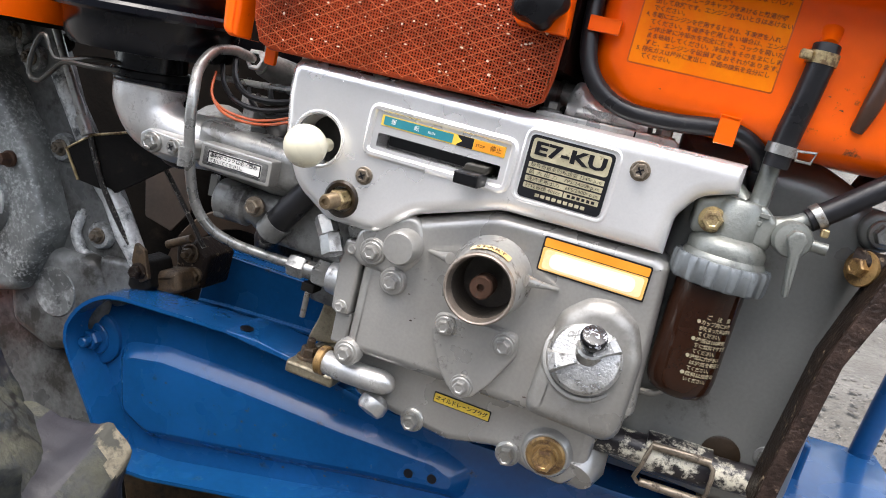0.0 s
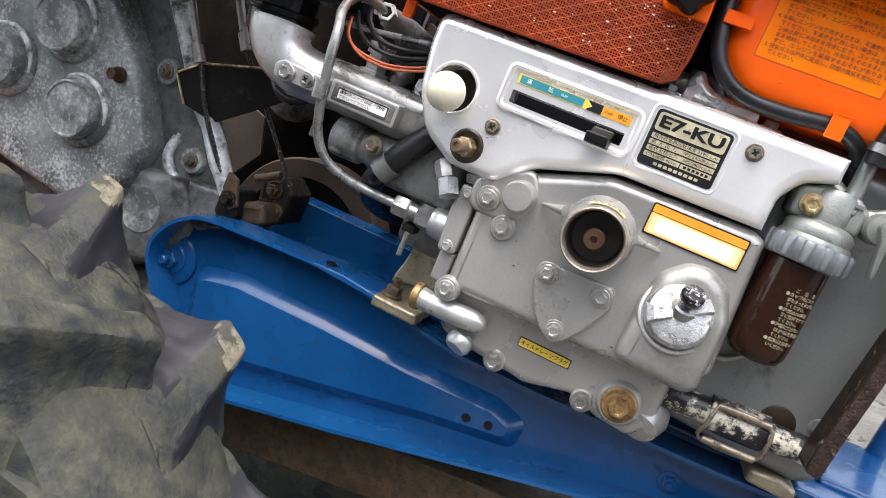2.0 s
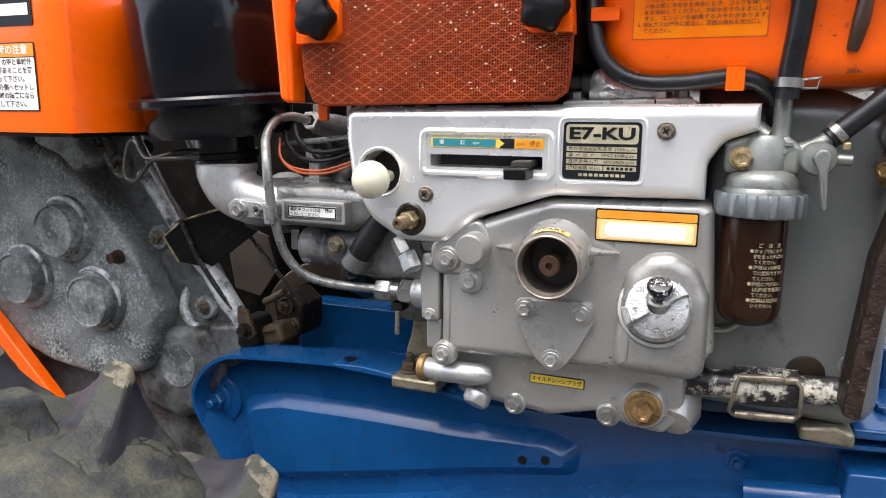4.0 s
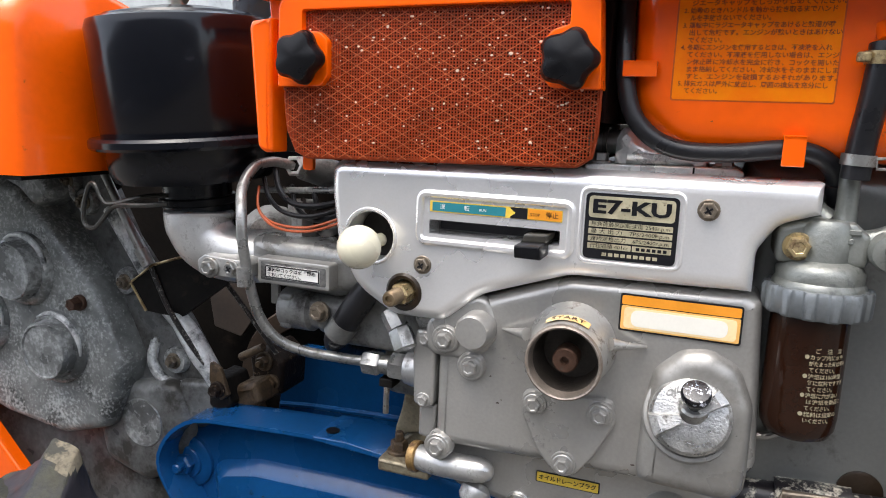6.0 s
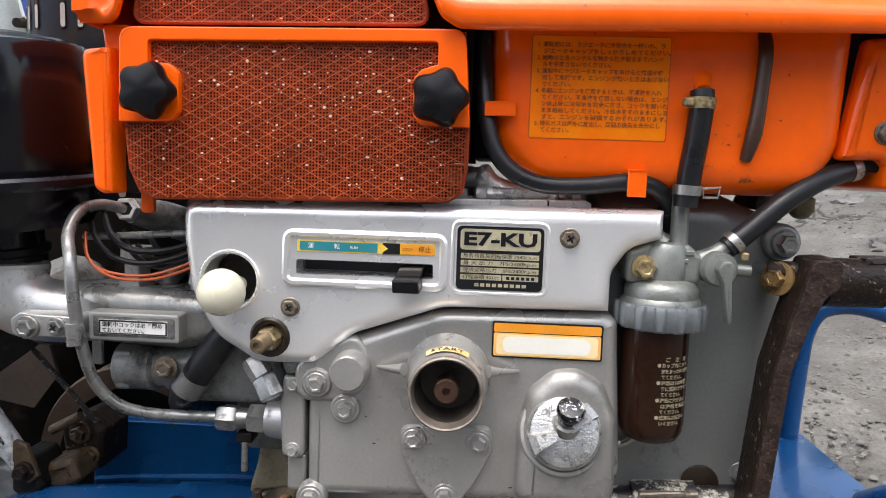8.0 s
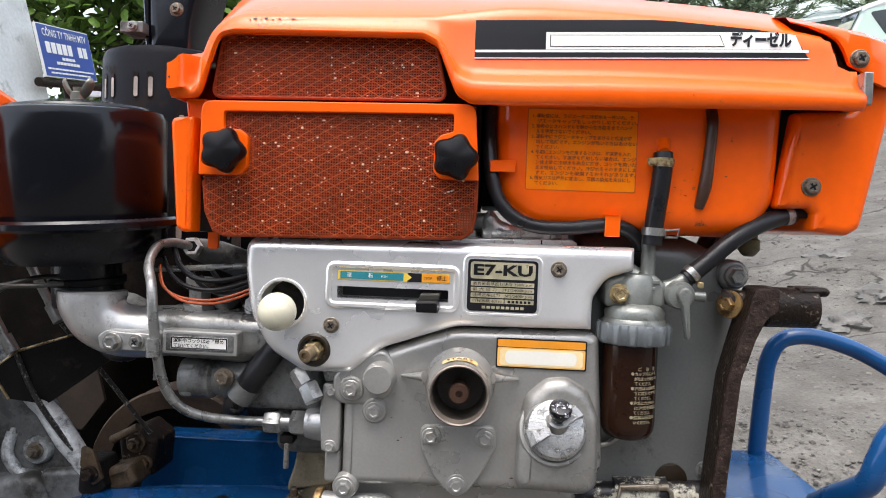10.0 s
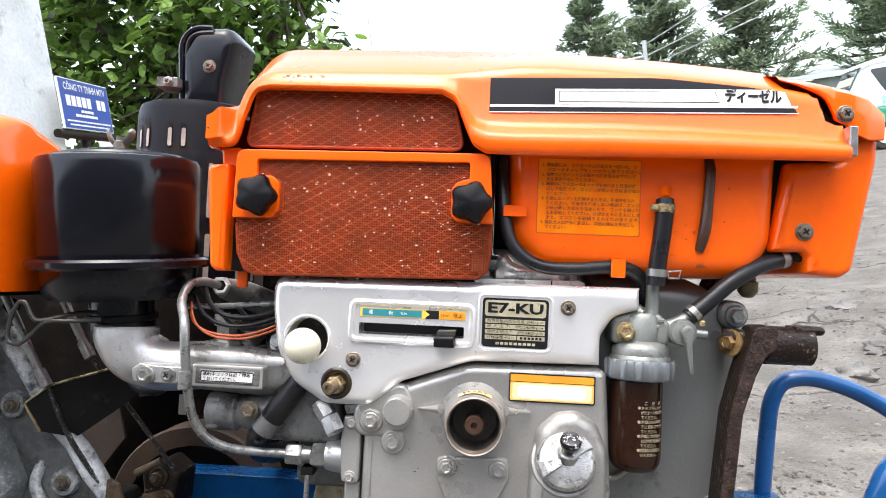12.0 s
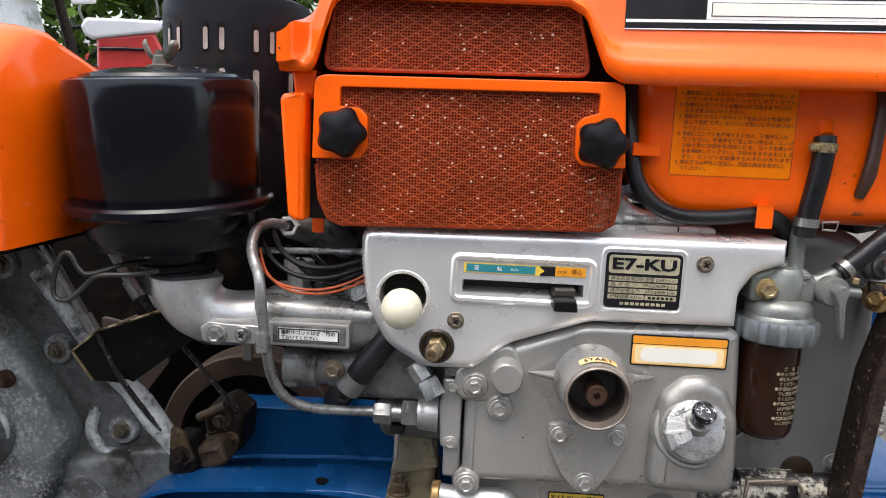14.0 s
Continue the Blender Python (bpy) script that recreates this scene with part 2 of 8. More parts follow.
cracked(TYRE, 16, 0.022, (0.010, 0.009, 0.008), 0.53, 0.5)
SOIL = material("dried_tan_soil", (0.17, 0.148, 0.108), 0.95, vary=0.3, scale=40, grain=250, bump=0.9, spec=0.1,
                dirt=(0.055, 0.054, 0.046), dirt_amount=0.5, dirt_scale=40, dirt_rough=0.9)
# near-black oily iron; also the colour that paints shade into gaps
DARK = material("oily_iron_and_shade", (0.009, 0.008, 0.007), 0.5, vary=0.4, scale=40, grain=300, bump=0.5, spec=0.14,
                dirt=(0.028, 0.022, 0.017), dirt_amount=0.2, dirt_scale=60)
IVORY = material("ivory_knob", (0.66, 0.62, 0.47), 0.28, vary=0.04, scale=60, grain=500, bump=0.01, coat=0.3,
                 dirt=(0.35, 0.30, 0.20), dirt_amount=0.06, dirt_scale=120)
WHITE = material("white_print", (0.82, 0.81, 0.77), 0.4, vary=0.03, scale=60, grain=600, bump=0.0)
CREAM = material("worn_gold_print", (0.50, 0.45, 0.30), 0.4, metal=0.3, vary=0.15, scale=150, grain=900, bump=0.0,
                 dirt=(0.16, 0.13, 0.08), dirt_amount=0.15, dirt_scale=200)
PRINT = material("black_print", (0.007, 0.007, 0.009), 0.4, vary=0.1, scale=60, grain=600, bump=0.0, spec=0.3)
TEAL = material("teal_print", (0.02, 0.20, 0.24), 0.45, vary=0.06, scale=90, grain=600, bump=0.0)
AMBER_PRINT = material("amber_print", (0.80, 0.30, 0.02), 0.42, vary=0.08, scale=60, grain=600, bump=0.0)
AMBER_PALE = material("pale_amber_print", (0.85, 0.66, 0.36), 0.38, vary=0.10, scale=40, grain=600, bump=0.0,
                      dirt=(0.80, 0.42, 0.10), dirt_amount=0.35, dirt_scale=30, dirt_rough=0.4, dirt_soft=0.10)
AMBER_EDGE = material("amber_edge_print", (0.82, 0.44, 0.12), 0.4, vary=0.08, scale=60, grain=600, bump=0.0)
PALE_PRINT = material("faded_cream_print", (0.80, 0.77, 0.68), 0.38, vary=0.04, scale=40, grain=600, bump=0.0)
YELLOW = material("yellow_print", (0.72, 0.50, 0.06), 0.42, vary=0.1, scale=60, grain=600, bump=0.0)
STICKER = material("faded_amber_sticker", (1.0, 0.25, 0.001), 0.5, vary=0.05, scale=40, grain=300, bump=0.03, spec=0.12,
                   dirt=(0.95, 0.15, 0.001), dirt_amount=0.42, dirt_scale=26, dirt_rough=0.5, dirt_soft=0.13)
STICKER_EDGE = material("browned_sticker_edge", (0.62, 0.085, 0.003), 0.42, vary=0.2, scale=60, grain=400, bump=0.03)
STICKER_INK = material("brown_ink", (0.21, 0.038, 0.004), 0.5, vary=0.2, scale=200, grain=900, bump=0.0)
AMBER = material("amber_plastic_bowl", (0.020, 0.0068, 0.003), 0.14, vary=0.15, scale=30, grain=300, bump=0.01, coat=0.15, spec=0.25)
FLAKED = material("flaked_painted_shaft", (0.62, 0.58, 0.47), 0.5, vary=0.1, scale=60, grain=500, bump=0.2,
                  dirt=(0.010, 0.008, 0.010), dirt_amount=0.66, dirt_scale=70, dirt_rough=0.35)
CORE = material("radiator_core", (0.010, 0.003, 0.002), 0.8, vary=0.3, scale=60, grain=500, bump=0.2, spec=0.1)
WIRE_ORANGE = material("orange_cable", (0.36, 0.065, 0.012), 0.4, vary=0.1, scale=60, grain=500, bump=0.0)
CARDBOARD = material("brown_worn_sheet", (0.048, 0.035, 0.027), 0.7, vary=0.3, scale=30, grain=300, bump=0.1)
YELLOW_RIM = material("yellow_wheel_paint", (0.62, 0.42, 0.1), 0.5, vary=0.2, scale=30, grain=300, bump=0.1,
                      dirt=(0.2, 0.15, 0.08), dirt_amount=0.35, dirt_scale=40)


# ---- building helpers; machine coordinates, x along it, y away from the eye, z up ----
def finish(bm, material_used, name, sharp=38):
    bmesh.ops.recalc_face_normals(bm, faces=bm.faces)
    me = bpy.data.meshes.new(name)
    bm.to_mesh(me)
    bm.free()
    me.shade_smooth()
    me.set_sharp_from_angle(angle=radians(sharp))
    me.materials.append(material_used)
    return me


def thing(name, base, label, category, group="", kind="", where=None, place=(0, 0, 0), size=1.0):
    """A top-level thing with its foot at base; place moves it, and size scales it about the machine's origin."""
    root = new(name)
    root.matrix_world = (BASE if where is None else where) @ pose(*place) @ Matrix.Diagonal((size, size, size, 1)) @ Matrix.Translation(base)
    root["origin"] = list(base)
    root.empty_display_size = 0.05
    return tagged(root, label, category, group, kind)


def part(name, bm, material_used, parent, label="", sharp=38, kind=""):
    """Links a bmesh, in machine coordinates, as one mesh under a thing or under a part of it."""
    top = parent
    while top.parent:
        top = top.parent
    bmesh.ops.translate(bm, verts=bm.verts, vec=-Vector(top["origin"]))
    ob = new(name, finish(bm, material_used, name, sharp))
    ob.parent = parent
    if label:
        ob["label"] = label
    if kind:
        ob["kind"] = kind
    return ob


def fillet(points, r, steps=5):
    """Rounds the corners of a closed outline; r is one radius or one for each corner."""
    out, n = [], len(points)
    for i in range(n):
        p, a, b = Vector(points[i]), Vector(points[i - 1]), Vector(points[(i + 1) % n])
        radius = r[i] if isinstance(r, (list, tuple)) else r
        u, v = (a - p), (b - p)
        lu, lv = u.length, v.length
        if radius <= 0 or lu < 1e-7 or lv < 1e-7:
            out.append(p)
            continue
        u, v = u / lu, v / lv
        half = math.acos(max(-1, min(1, u.dot(v)))) / 2
        if half > radians(86):
            out.append(p)
            continue
        cut = min(radius / math.tan(half), lu * 0.48, lv * 0.48)
        s, e = p + u * cut, p + v * cut
        for k in range(steps + 1):
            f = k / steps
            out.append((s * (1 - f) + p * f) * (1 - f) + (p * (1 - f) + e * f) * f)
    return out


def rect(x0, z0, x1, z1, r=0.0, steps=4):
    pts = [(x0, z0), (x1, z0), (x1, z1), (x0, z1)]
    return fillet(pts, r, steps) if r else [Vector(p) for p in pts]


def disc(x, z, r, n=32):
    return [Vector((x + r * math.cos(2 * math.pi * k / n), z + r * math.sin(2 * math.pi * k / n))) for k in range(n)]


def inset(outline, d):
    area = sum(a.x * b.y - b.x * a.y for a, b in zip(outline, outline[1:] + outline[:1]))
    sign, n, out = (1 if area > 0 else -1), len(outline), []
    for i in range(n):
        u = (outline[i] - outline[i - 1])
        v = (outline[(i + 1) % n] - outline[i])
        u = u.normalized() if u.length > 1e-9 else v.normalized()
        v = v.normalized() if v.length > 1e-9 else u
        nu, nv = Vector((-u.y, u.x)) * sign, Vector((-v.y, v.x)) * sign
        m = nu + nv
        m = m / max(m.dot(nu), 0.5) if m.length > 1e-6 else nu
        out.append(outline[i] + m * d)
    return out


def slab(outline, front, back, b=0.003, steps=3, holes=(), bm=None, wide=1.0):
    """A plate of that outline in x and z, from the front face to the back one, its front edge rounded by b, or sloped over wide times b; holes: (outline, depth)."""
    bm = bm or bmesh.new()
    outline = [Vector(p) for p in outline]
    rings = [(outline, back), (outline, front + b)]
    for k in range(1, steps + 1 if b else 0):
        a = math.pi / 2 * k / steps
        rings.append((inset(outline, wide * b * (1 - math.cos(a))), front + b * (1 - math.sin(a))))
    if b:
        rings.append((inset(outline, wide * b * 1.06 + 0.0002), front))
    if not b:
        rings[1] = (outline, front)
    loops = [[bm.verts.new((p.x, y, p.y)) for p in ring] for ring, y in rings]
    n = len(outline)
    for a, c in zip(loops, loops[1:]):
        for i in range(n):
            bm.faces.new((a[i], a[(i + 1) % n], c[(i + 1) % n], c[i]))
    bm.faces.new(loops[0][::-1])
    edges = [bm.edges.get((loops[-1][i], loops[-1][(i + 1) % n])) for i in range(n)]
    for hole, depth in holes:
        hv = [bm.verts.new((p[0], front, p[1])) for p in hole]
        hb = [bm.verts.new((p[0], front + depth, p[1])) for p in hole]
        m = len(hv)
        for i in range(m):
            edges.append(bm.edges.new((hv[i], hv[(i + 1) % m])))
        for i in range(m):
            bm.faces.new((hv[i], hv[(i + 1) % m], hb[(i + 1) % m], hb[i]))
        bm.faces.new(hb)
    bmesh.ops.triangle_fill(bm, edges=edges, use_beauty=True, use_dissolve=False)
    return bm


def smooth_line(points, per=6):
    pts = [Vector(p) for p in points]
    if len(pts) < 3 or per < 2:
        return pts
    out = []
    for i in range(len(pts) - 1):
        p0, p1, p2, p3 = pts[max(i - 1, 0)], pts[i], pts[i + 1], pts[min(i + 2, len(pts) - 1)]
        for k in range(per):
            t = k / per
            out.append(0.5 * (2 * p1 + (p2 - p0) * t + (2 * p0 - 5 * p1 + 4 * p2 - p3) * t * t + (3 * p1 - p0 - 3 * p2 + p3) * t ** 3))
    return out + [pts[-1]]


def tube(points, r, n=10, per=6, bm=None, closed=False, flat=1.0):
    """A round bar along a smooth line of (x, y, z); r is one radius or one at each point."""
    bm = bm or bmesh.new()
    line = smooth_line(points, per)
    if closed:
        line = smooth_line(list(points) + [points[0]], per)[:-1] if per > 1 else [Vector(p) for p in points]
    m = len(line)
    radii = [r] * m
    if isinstance(r, (list, tuple)):
        radii = [float(np.interp(i / (m - 1) * (len(r) - 1), range(len(r)), r)) for i in range(m)]
    rings, up = [], Vector((0.13, 0.31, 0.94))
    for i in range(m):
        a = line[i - 1] if (i or closed) else line[0]
        c = line[(i + 1) % m] if (i < m - 1 or closed) else line[-1]
        t = (c - a).normalized()
        side = t.cross(up)
        if side.length < 1e-4:
            side = t.cross(Vector((1, 0, 0)))
        side.normalize()
        up = side.cross(t).normalized()
        rings.append([bm.verts.new(line[i] + radii[i] * (math.cos(q) * side + flat * math.sin(q) * up))
                      for q in (2 * math.pi * k / n for k in range(n))])
    pairs = list(zip(rings, rings[1:])) + ([(rings[-1], rings[0])] if closed else [])
    for a, c in pairs:
        for k in range(n):
            bm.faces.new((a[k], a[(k + 1) % n], c[(k + 1) % n], c[k]))
    if not closed:
        bm.faces.new(rings[0][::-1])
        bm.faces.new(rings[-1])
    return bm


def lathe(profile, centre, axis=(0, -1, 0), n=28, bm=None, lobes=0, lobe=0.0, turn=0.0, square=0.0):
    """Turns a profile of (radius, height) about an axis through the centre; lobes make it fluted, square ones steep-sided."""
    bm = bm or bmesh.new()
    q = Vector((0, 0, 1)).rotation_difference(Vector(axis).normalized()).to_matrix()
    rings = []
    for r, h in profile:
        if r <= 1e-7:
            rings.append([bm.verts.new(Vector(centre) + q @ Vector((0, 0, h)))])
            continue
        ring = []
        for k in range(n):
            a = 2 * math.pi * k / n + turn
            wave = math.cos(lobes * a)
            rr = r * (1 + lobe * (math.tanh(square * wave) if square else wave)) if lobes else r
            ring.append(bm.verts.new(Vector(centre) + q @ Vector((rr * math.cos(a), rr * math.sin(a), h))))
        rings.append(ring)
    for a, c in zip(rings, rings[1:]):
        for k in range(n):
            k2 = (k + 1) % n
            if len(a) == 1 and len(c) > 1:
                bm.faces.new((a[0], c[k], c[k2]))
            elif len(c) == 1 and len(a) > 1:
                bm.faces.new((a[k], a[k2], c[0]))
            elif len(a) > 1:
                bm.faces.new((a[k], a[k2], c[k2], c[k]))
    if len(rings[0]) > 1:
        bm.faces.new(rings[0][::-1])
    if len(rings[-1]) > 1:
        bm.faces.new(rings[-1])
    return bm


def bolt_mesh(c, r, h, axis=(0, -1, 0), washer=1.35, turn=0.3, stud=0.0):
    bm = bmesh.new()
    if washer:
        lathe([(0, -0.001), (r * washer, -0.001), (r * washer, h * 0.16), (r * washer * 0.93, h * 0.24), (0, h * 0.24)], c, axis, 20, bm)
    lathe([(0, 0), (r, h * 0.1), (r, h * 0.82), (r * 0.86, h), (r * 0.6, h), (r * 0.5, h * 0.93), (0, h * 0.93)], c, axis, 6, bm, turn=turn)
    if stud:
        lathe([(0, 0), (r * 0.5, 0), (r * 0.5, h + stud - 0.001), (r * 0.4, h + stud), (0, h + stud)], c, axis, 14, bm)
    return bm


def bolt(parent, c, r=0.0055, h=0.005, mat=None, axis=(0, -1, 0), washer=1.35, turn=0.3, name="bolt", stud=0.0, label=""):
    return part(name, bolt_mesh(c, r * 0.92, h, axis, washer, turn, stud), mat or STEEL, parent, label, sharp=25)


def screw(parent, c, r=0.0055, mat=None, axis=(0, -1, 0)):
    """A cross-head screw with a hexagon rim."""
    ob = part("screw", bolt_mesh(c, r, 0.0035, axis, 1.25, 0.1), mat or STEEL, parent, sharp=25)
    q = Vector((0, 0, 1)).rotation_difference(Vector(axis).normalized()).to_matrix()
    bm = bmesh.new()
    for ang in (0.6, 0.6 + math.pi / 2):
        m = Matrix.Translation(Vector(c) + Vector(axis) * 0.0034) @ q.to_4x4() @ Matrix.Rotation(ang, 4, 'Z') @ Matrix.Diagonal((r * 1.0, r * 0.22, 0.0006, 1))
        bmesh.ops.create_cube(bm, size=1.0, matrix=m)
    part("cross_slot", bm, PRINT, ob)
    return ob


def text_mesh(body, size, align='LEFT', bold=0.0, spacing=1.0, line=1.0):
    """The mesh data of a line of writing in the built-in font, in x and y, as (vertices, faces)."""
    cu = bpy.data.curves.new("writing", 'FONT')
    cu.body, cu.size, cu.align_x, cu.align_y = body, size, align, 'CENTER'
    cu.resolution_u, cu.offset, cu.space_character, cu.space_line = 2, bold, spacing, line
    ob = bpy.data.objects.new("writing", cu)
    scene.collection.objects.link(ob)
    me = bpy.data.meshes.new_from_object(ob.evaluated_get(bpy.context.evaluated_depsgraph_get()))
    vs, fs = [tuple(v.co) for v in me.vertices], [tuple(p.vertices) for p in me.polygons]
    bpy.data.objects.remove(ob)
    bpy.data.curves.remove(cu)
    bpy.data.meshes.remove(me)
    return vs, fs


def writing(parent, body, place, size, mat, width=None, align='LEFT', bold=0.0, bend=None, name="lettering", turn=0.0, spacing=1.0, line=1.0):
    """Flat writing on a face that looks towards -y; place is (x, y, z). width: stretched to it. bend: (x, y, radius) of an upright cylinder."""
    vs, fs = text_mesh(body, size, align, bold, spacing, line)
    if not vs:
        return None
    if width:
        w = max(v[0] for v in vs) - min(v[0] for v in vs)
        vs = [(v[0] * width / w, v[1], v[2]) for v in vs]
    bm, c, s = bmesh.new(), math.cos(turn), math.sin(turn)
    made = []
    for x, y, _ in vs:
        x, y = x * c - y * s, x * s + y * c
        if bend:
            a = (place[0] + x - bend[0]) / bend[2]
            made.append(bm.verts.new((bend[0] + bend[2] * math.sin(a), bend[1] - bend[2] * math.cos(a), place[2] + y)))
        else:
            made.append(bm.verts.new((place[0] + x, place[1], place[2] + y)))
    for f in fs:
        try:
            bm.faces.new([made[i] for i in f])
        except ValueError:
            pass
    return part(name, bm, mat, parent)


def label_plate(parent, x0, z0, x1, z1, y, mat, r=0.001, name="label", thick=0.0004, label=""):
    return part(name, slab(rect(x0, z0, x1, z1, r), y - thick, y, 0), mat, parent, label)

# ---- the engine: gear cover, crankcase, sump ----
engine = thing("diesel_engine", (0.03, 0.12, 0.56), "silver-grey painted single-cylinder diesel engine bolted on blue rails", "engine")
cover_out = fillet([(-0.073, 0.600), (0.088, 0.604), (0.100, 0.622), (0.0945, 0.707), (0.086, 0.711), (-0.001, 0.709), (-0.047, 0.692), (-0.060, 0.687), (-0.073, 0.672)],
                   [0.006, 0.012, 0.01, 0.006, 0.006, 0.03, 0.03, 0.012, 0.012])
cover = part("gear_cover", slab(cover_out, 0.006, 0.07, 0.007, 4), GREY, engine)
sump_out = fillet([(-0.080, 0.604), (-0.079, 0.585), (-0.066, 0.566), (-0.040, 0.562), (0.000, 0.558), (0.030, 0.566), (0.052, 0.559), (0.074, 0.557), (0.086, 0.570), (0.085, 0.606)], 0.008)
part("sump", slab(sump_out, 0.024, 0.10, 0.006, 3), GREY, engine)
case_out = fillet([(0.086, 0.575), (0.196, 0.570), (0.196, 0.735), (0.184, 0.764), (0.155, 0.776), (0.080, 0.776)], [0, 0.022, 0.03, 0.024, 0.03, 0], 6)
part("crankcase", slab(case_out, 0.040, 0.28, 0.018, 6), CRANK, engine)
part("cylinder_block", slab(rect(-0.135, 0.600, 0.09, 0.762, 0.01), 0.062, 0.28, 0.008), GREY_DARK, engine)

# ---- control panel ----
panel = thing("control_panel", (-0.02, 0.015, 0.71), "brushed silver sheet control cover with throttle slot and model plate", "engine panel")
panel_out = fillet([(-0.141, 0.743), (-0.141, 0.7645), (0.114, 0.7665), (0.114, 0.7520), (0.097, 0.7462), (0.0885, 0.733), (0.0885, 0.7125), (0.001, 0.711), (-0.047, 0.6945), (-0.068, 0.6765), (-0.100, 0.676), (-0.124, 0.690), (-0.137, 0.714)],
                   [0, 0.011, 0, 0, 0.014, 0.012, 0, 0.03, 0.02, 0.015, 0.02, 0.03, 0.03], 8)
slot = rect(-0.078, 0.7265, -0.005, 0.7345, 0.001)
part("cover_plate", slab(panel_out, 0.0, 0.035, 0.0075, 5, holes=[(disc(-0.114, 0.7215, 0.0145), 0.02), (slot, 0.02), (disc(-0.092, 0.6915, 0.0075, 20), 0.02)]), SILVER, panel)

# ---- fuel tank ----
tank = thing("fuel_tank", (0.12, 0.10, 0.776), "orange painted fuel tank with a warning sticker", "fuel tank", place=(0.0, 0.0045, -0.0066), size=1.008)
tank_out = fillet([(0.021, 0.90), (0.021, 0.800), (0.045, 0.776), (0.19, 0.776), (0.205, 0.80), (0.209, 0.90)], [0.005, 0.03, 0.03, 0.03, 0.03, 0.005], 7)
part("tank_shell", slab(tank_out, 0.008, 0.22, 0.016, 5), ORANGE, tank)

# ---- hood ----
hood = thing("engine_hood", (0.03, 0.1, 0.86), "orange painted sheet-metal engine hood with a black and white stripe", "hood")


def soft_line(x, xs, zs, half):
    """A broken line through places, its corners rounded over half to each side."""
    return float(np.mean(np.interp([x + half * k / 4 for k in range(-4, 5)], xs, zs)))


def hood_edge(x):
    xs = [-0.197, -0.190, -0.173, -0.1695, -0.1665, -0.1630, -0.1600, -0.1560, -0.1480, -0.026, -0.0165, -0.0105, -0.0040, 0.005, 0.025, 0.24]
    zs = [0.853, 0.8525, 0.8525, 0.8540, 0.8585, 0.8700, 0.8860, 0.8925, 0.8945, 0.8940, 0.8880, 0.8730, 0.8580, 0.8525, 0.8520, 0.8550]
    return soft_line(x, xs, zs, 0.0018)


def hood_top(x):
    xs = [-0.197, -0.190, -0.184, -0.178, -0.171, -0.164, -0.155, -0.145, -0.02, 0.06, 0.12, 0.18, 0.207, 0.24]
    zs = [0.871, 0.8735, 0.8785, 0.893, 0.911, 0.9195, 0.9250, 0.9275, 0.9290, 0.9285, 0.9250, 0.9200, 0.9165, 0.9100]
    return soft_line(x, xs, zs, 0.005)


def hood_section(x):
    """The hood's outline in y and z at x; it is cut back where the end cap begins."""
    zb, zt = hood_edge(x), hood_top(x)
    rise = zt - zb
    blunt = min(1.0, max(0.0, (0.045 - rise) / 0.020)) if x < -0.168 else 0.0
    drop = float(np.interp(x, [-0.16, -0.02, 0.03], [0.0195, 0.0195, 0.0135]))
    drop = min(drop, 0.6 * rise) * (1 - blunt) + 0.002 * blunt
    zc = zt - drop
    s = min(1.0, (zc - zb) / 0.06)
    out = -0.004 - 0.0145 * (0.45 + 0.55 * s)
    sec = [(-0.010, zb + 0.0015 * s), (out + 0.0035, zb), (out + 0.0005, zb + 0.003 * s), (out, zb + 0.011 * s), (out + 0.0025, zb + 0.015 * s), (-0.007, zb + 0.020 * s), (-0.004, zb + 0.026 * s),
           (-0.002, zc - 0.0085 * s), (-0.001, zc), (0.0035, zc + 0.0035), (0.042, zt + 0.0115), (0.065, zt + 0.016), (0.11, zt + 0.018), (0.17, zt + 0.016), (0.21, zt + 0.010), (0.235, zt - 0.005), (0.243, zt - 0.5 * rise), (0.245, zb)]
    cut = float(np.interp(x, [0.206, 0.2070, 0.2180, 0.2260, 0.2310, 0.2380, 0.2600], [1.0, 0.9165, 0.9100, 0.9000, 0.8840, 0.8810, 0.8810]))
    return [(y + (-0.0175 - y) * blunt if 3 < i < 10 else y, min(z, cut)) for i, (y, z) in enumerate(sec)]


bm = bmesh.new()
stations = sorted(set([-0.197 + 0.0025 * k for k in range(10)] + [-0.1735 + 0.00125 * k for k in range(24)] + [-0.14, -0.12, -0.08, -0.03] + [-0.0265 + 0.00125 * k for k in range(32)] +
                      [0.018, 0.025, 0.05, 0.09, 0.13, 0.17, 0.2, 0.206, 0.207, 0.2125, 0.218, 0.222, 0.226, 0.2285, 0.231, 0.2345, 0.238, 0.2425]))
rows_h = []
for x in stations:
    rows_h.append([bm.verts.new((x if x > -0.165 else -0.165 + 0.72 * (x + 0.165), y, z)) for y, z in hood_section(x)])
for a, c in zip(rows_h, rows_h[1:]):
    for k in range(len(a) - 1):
        bm.faces.new((a[k], a[k + 1], c[k + 1], c[k]))
bm.faces.new(rows_h[0][1:])
shell = part("hood_shell", bm, ORANGE, hood, sharp=70)
sol = shell.modifiers.new("thickness", 'SOLIDIFY')
sol.thickness, sol.offset = 0.0012, -1

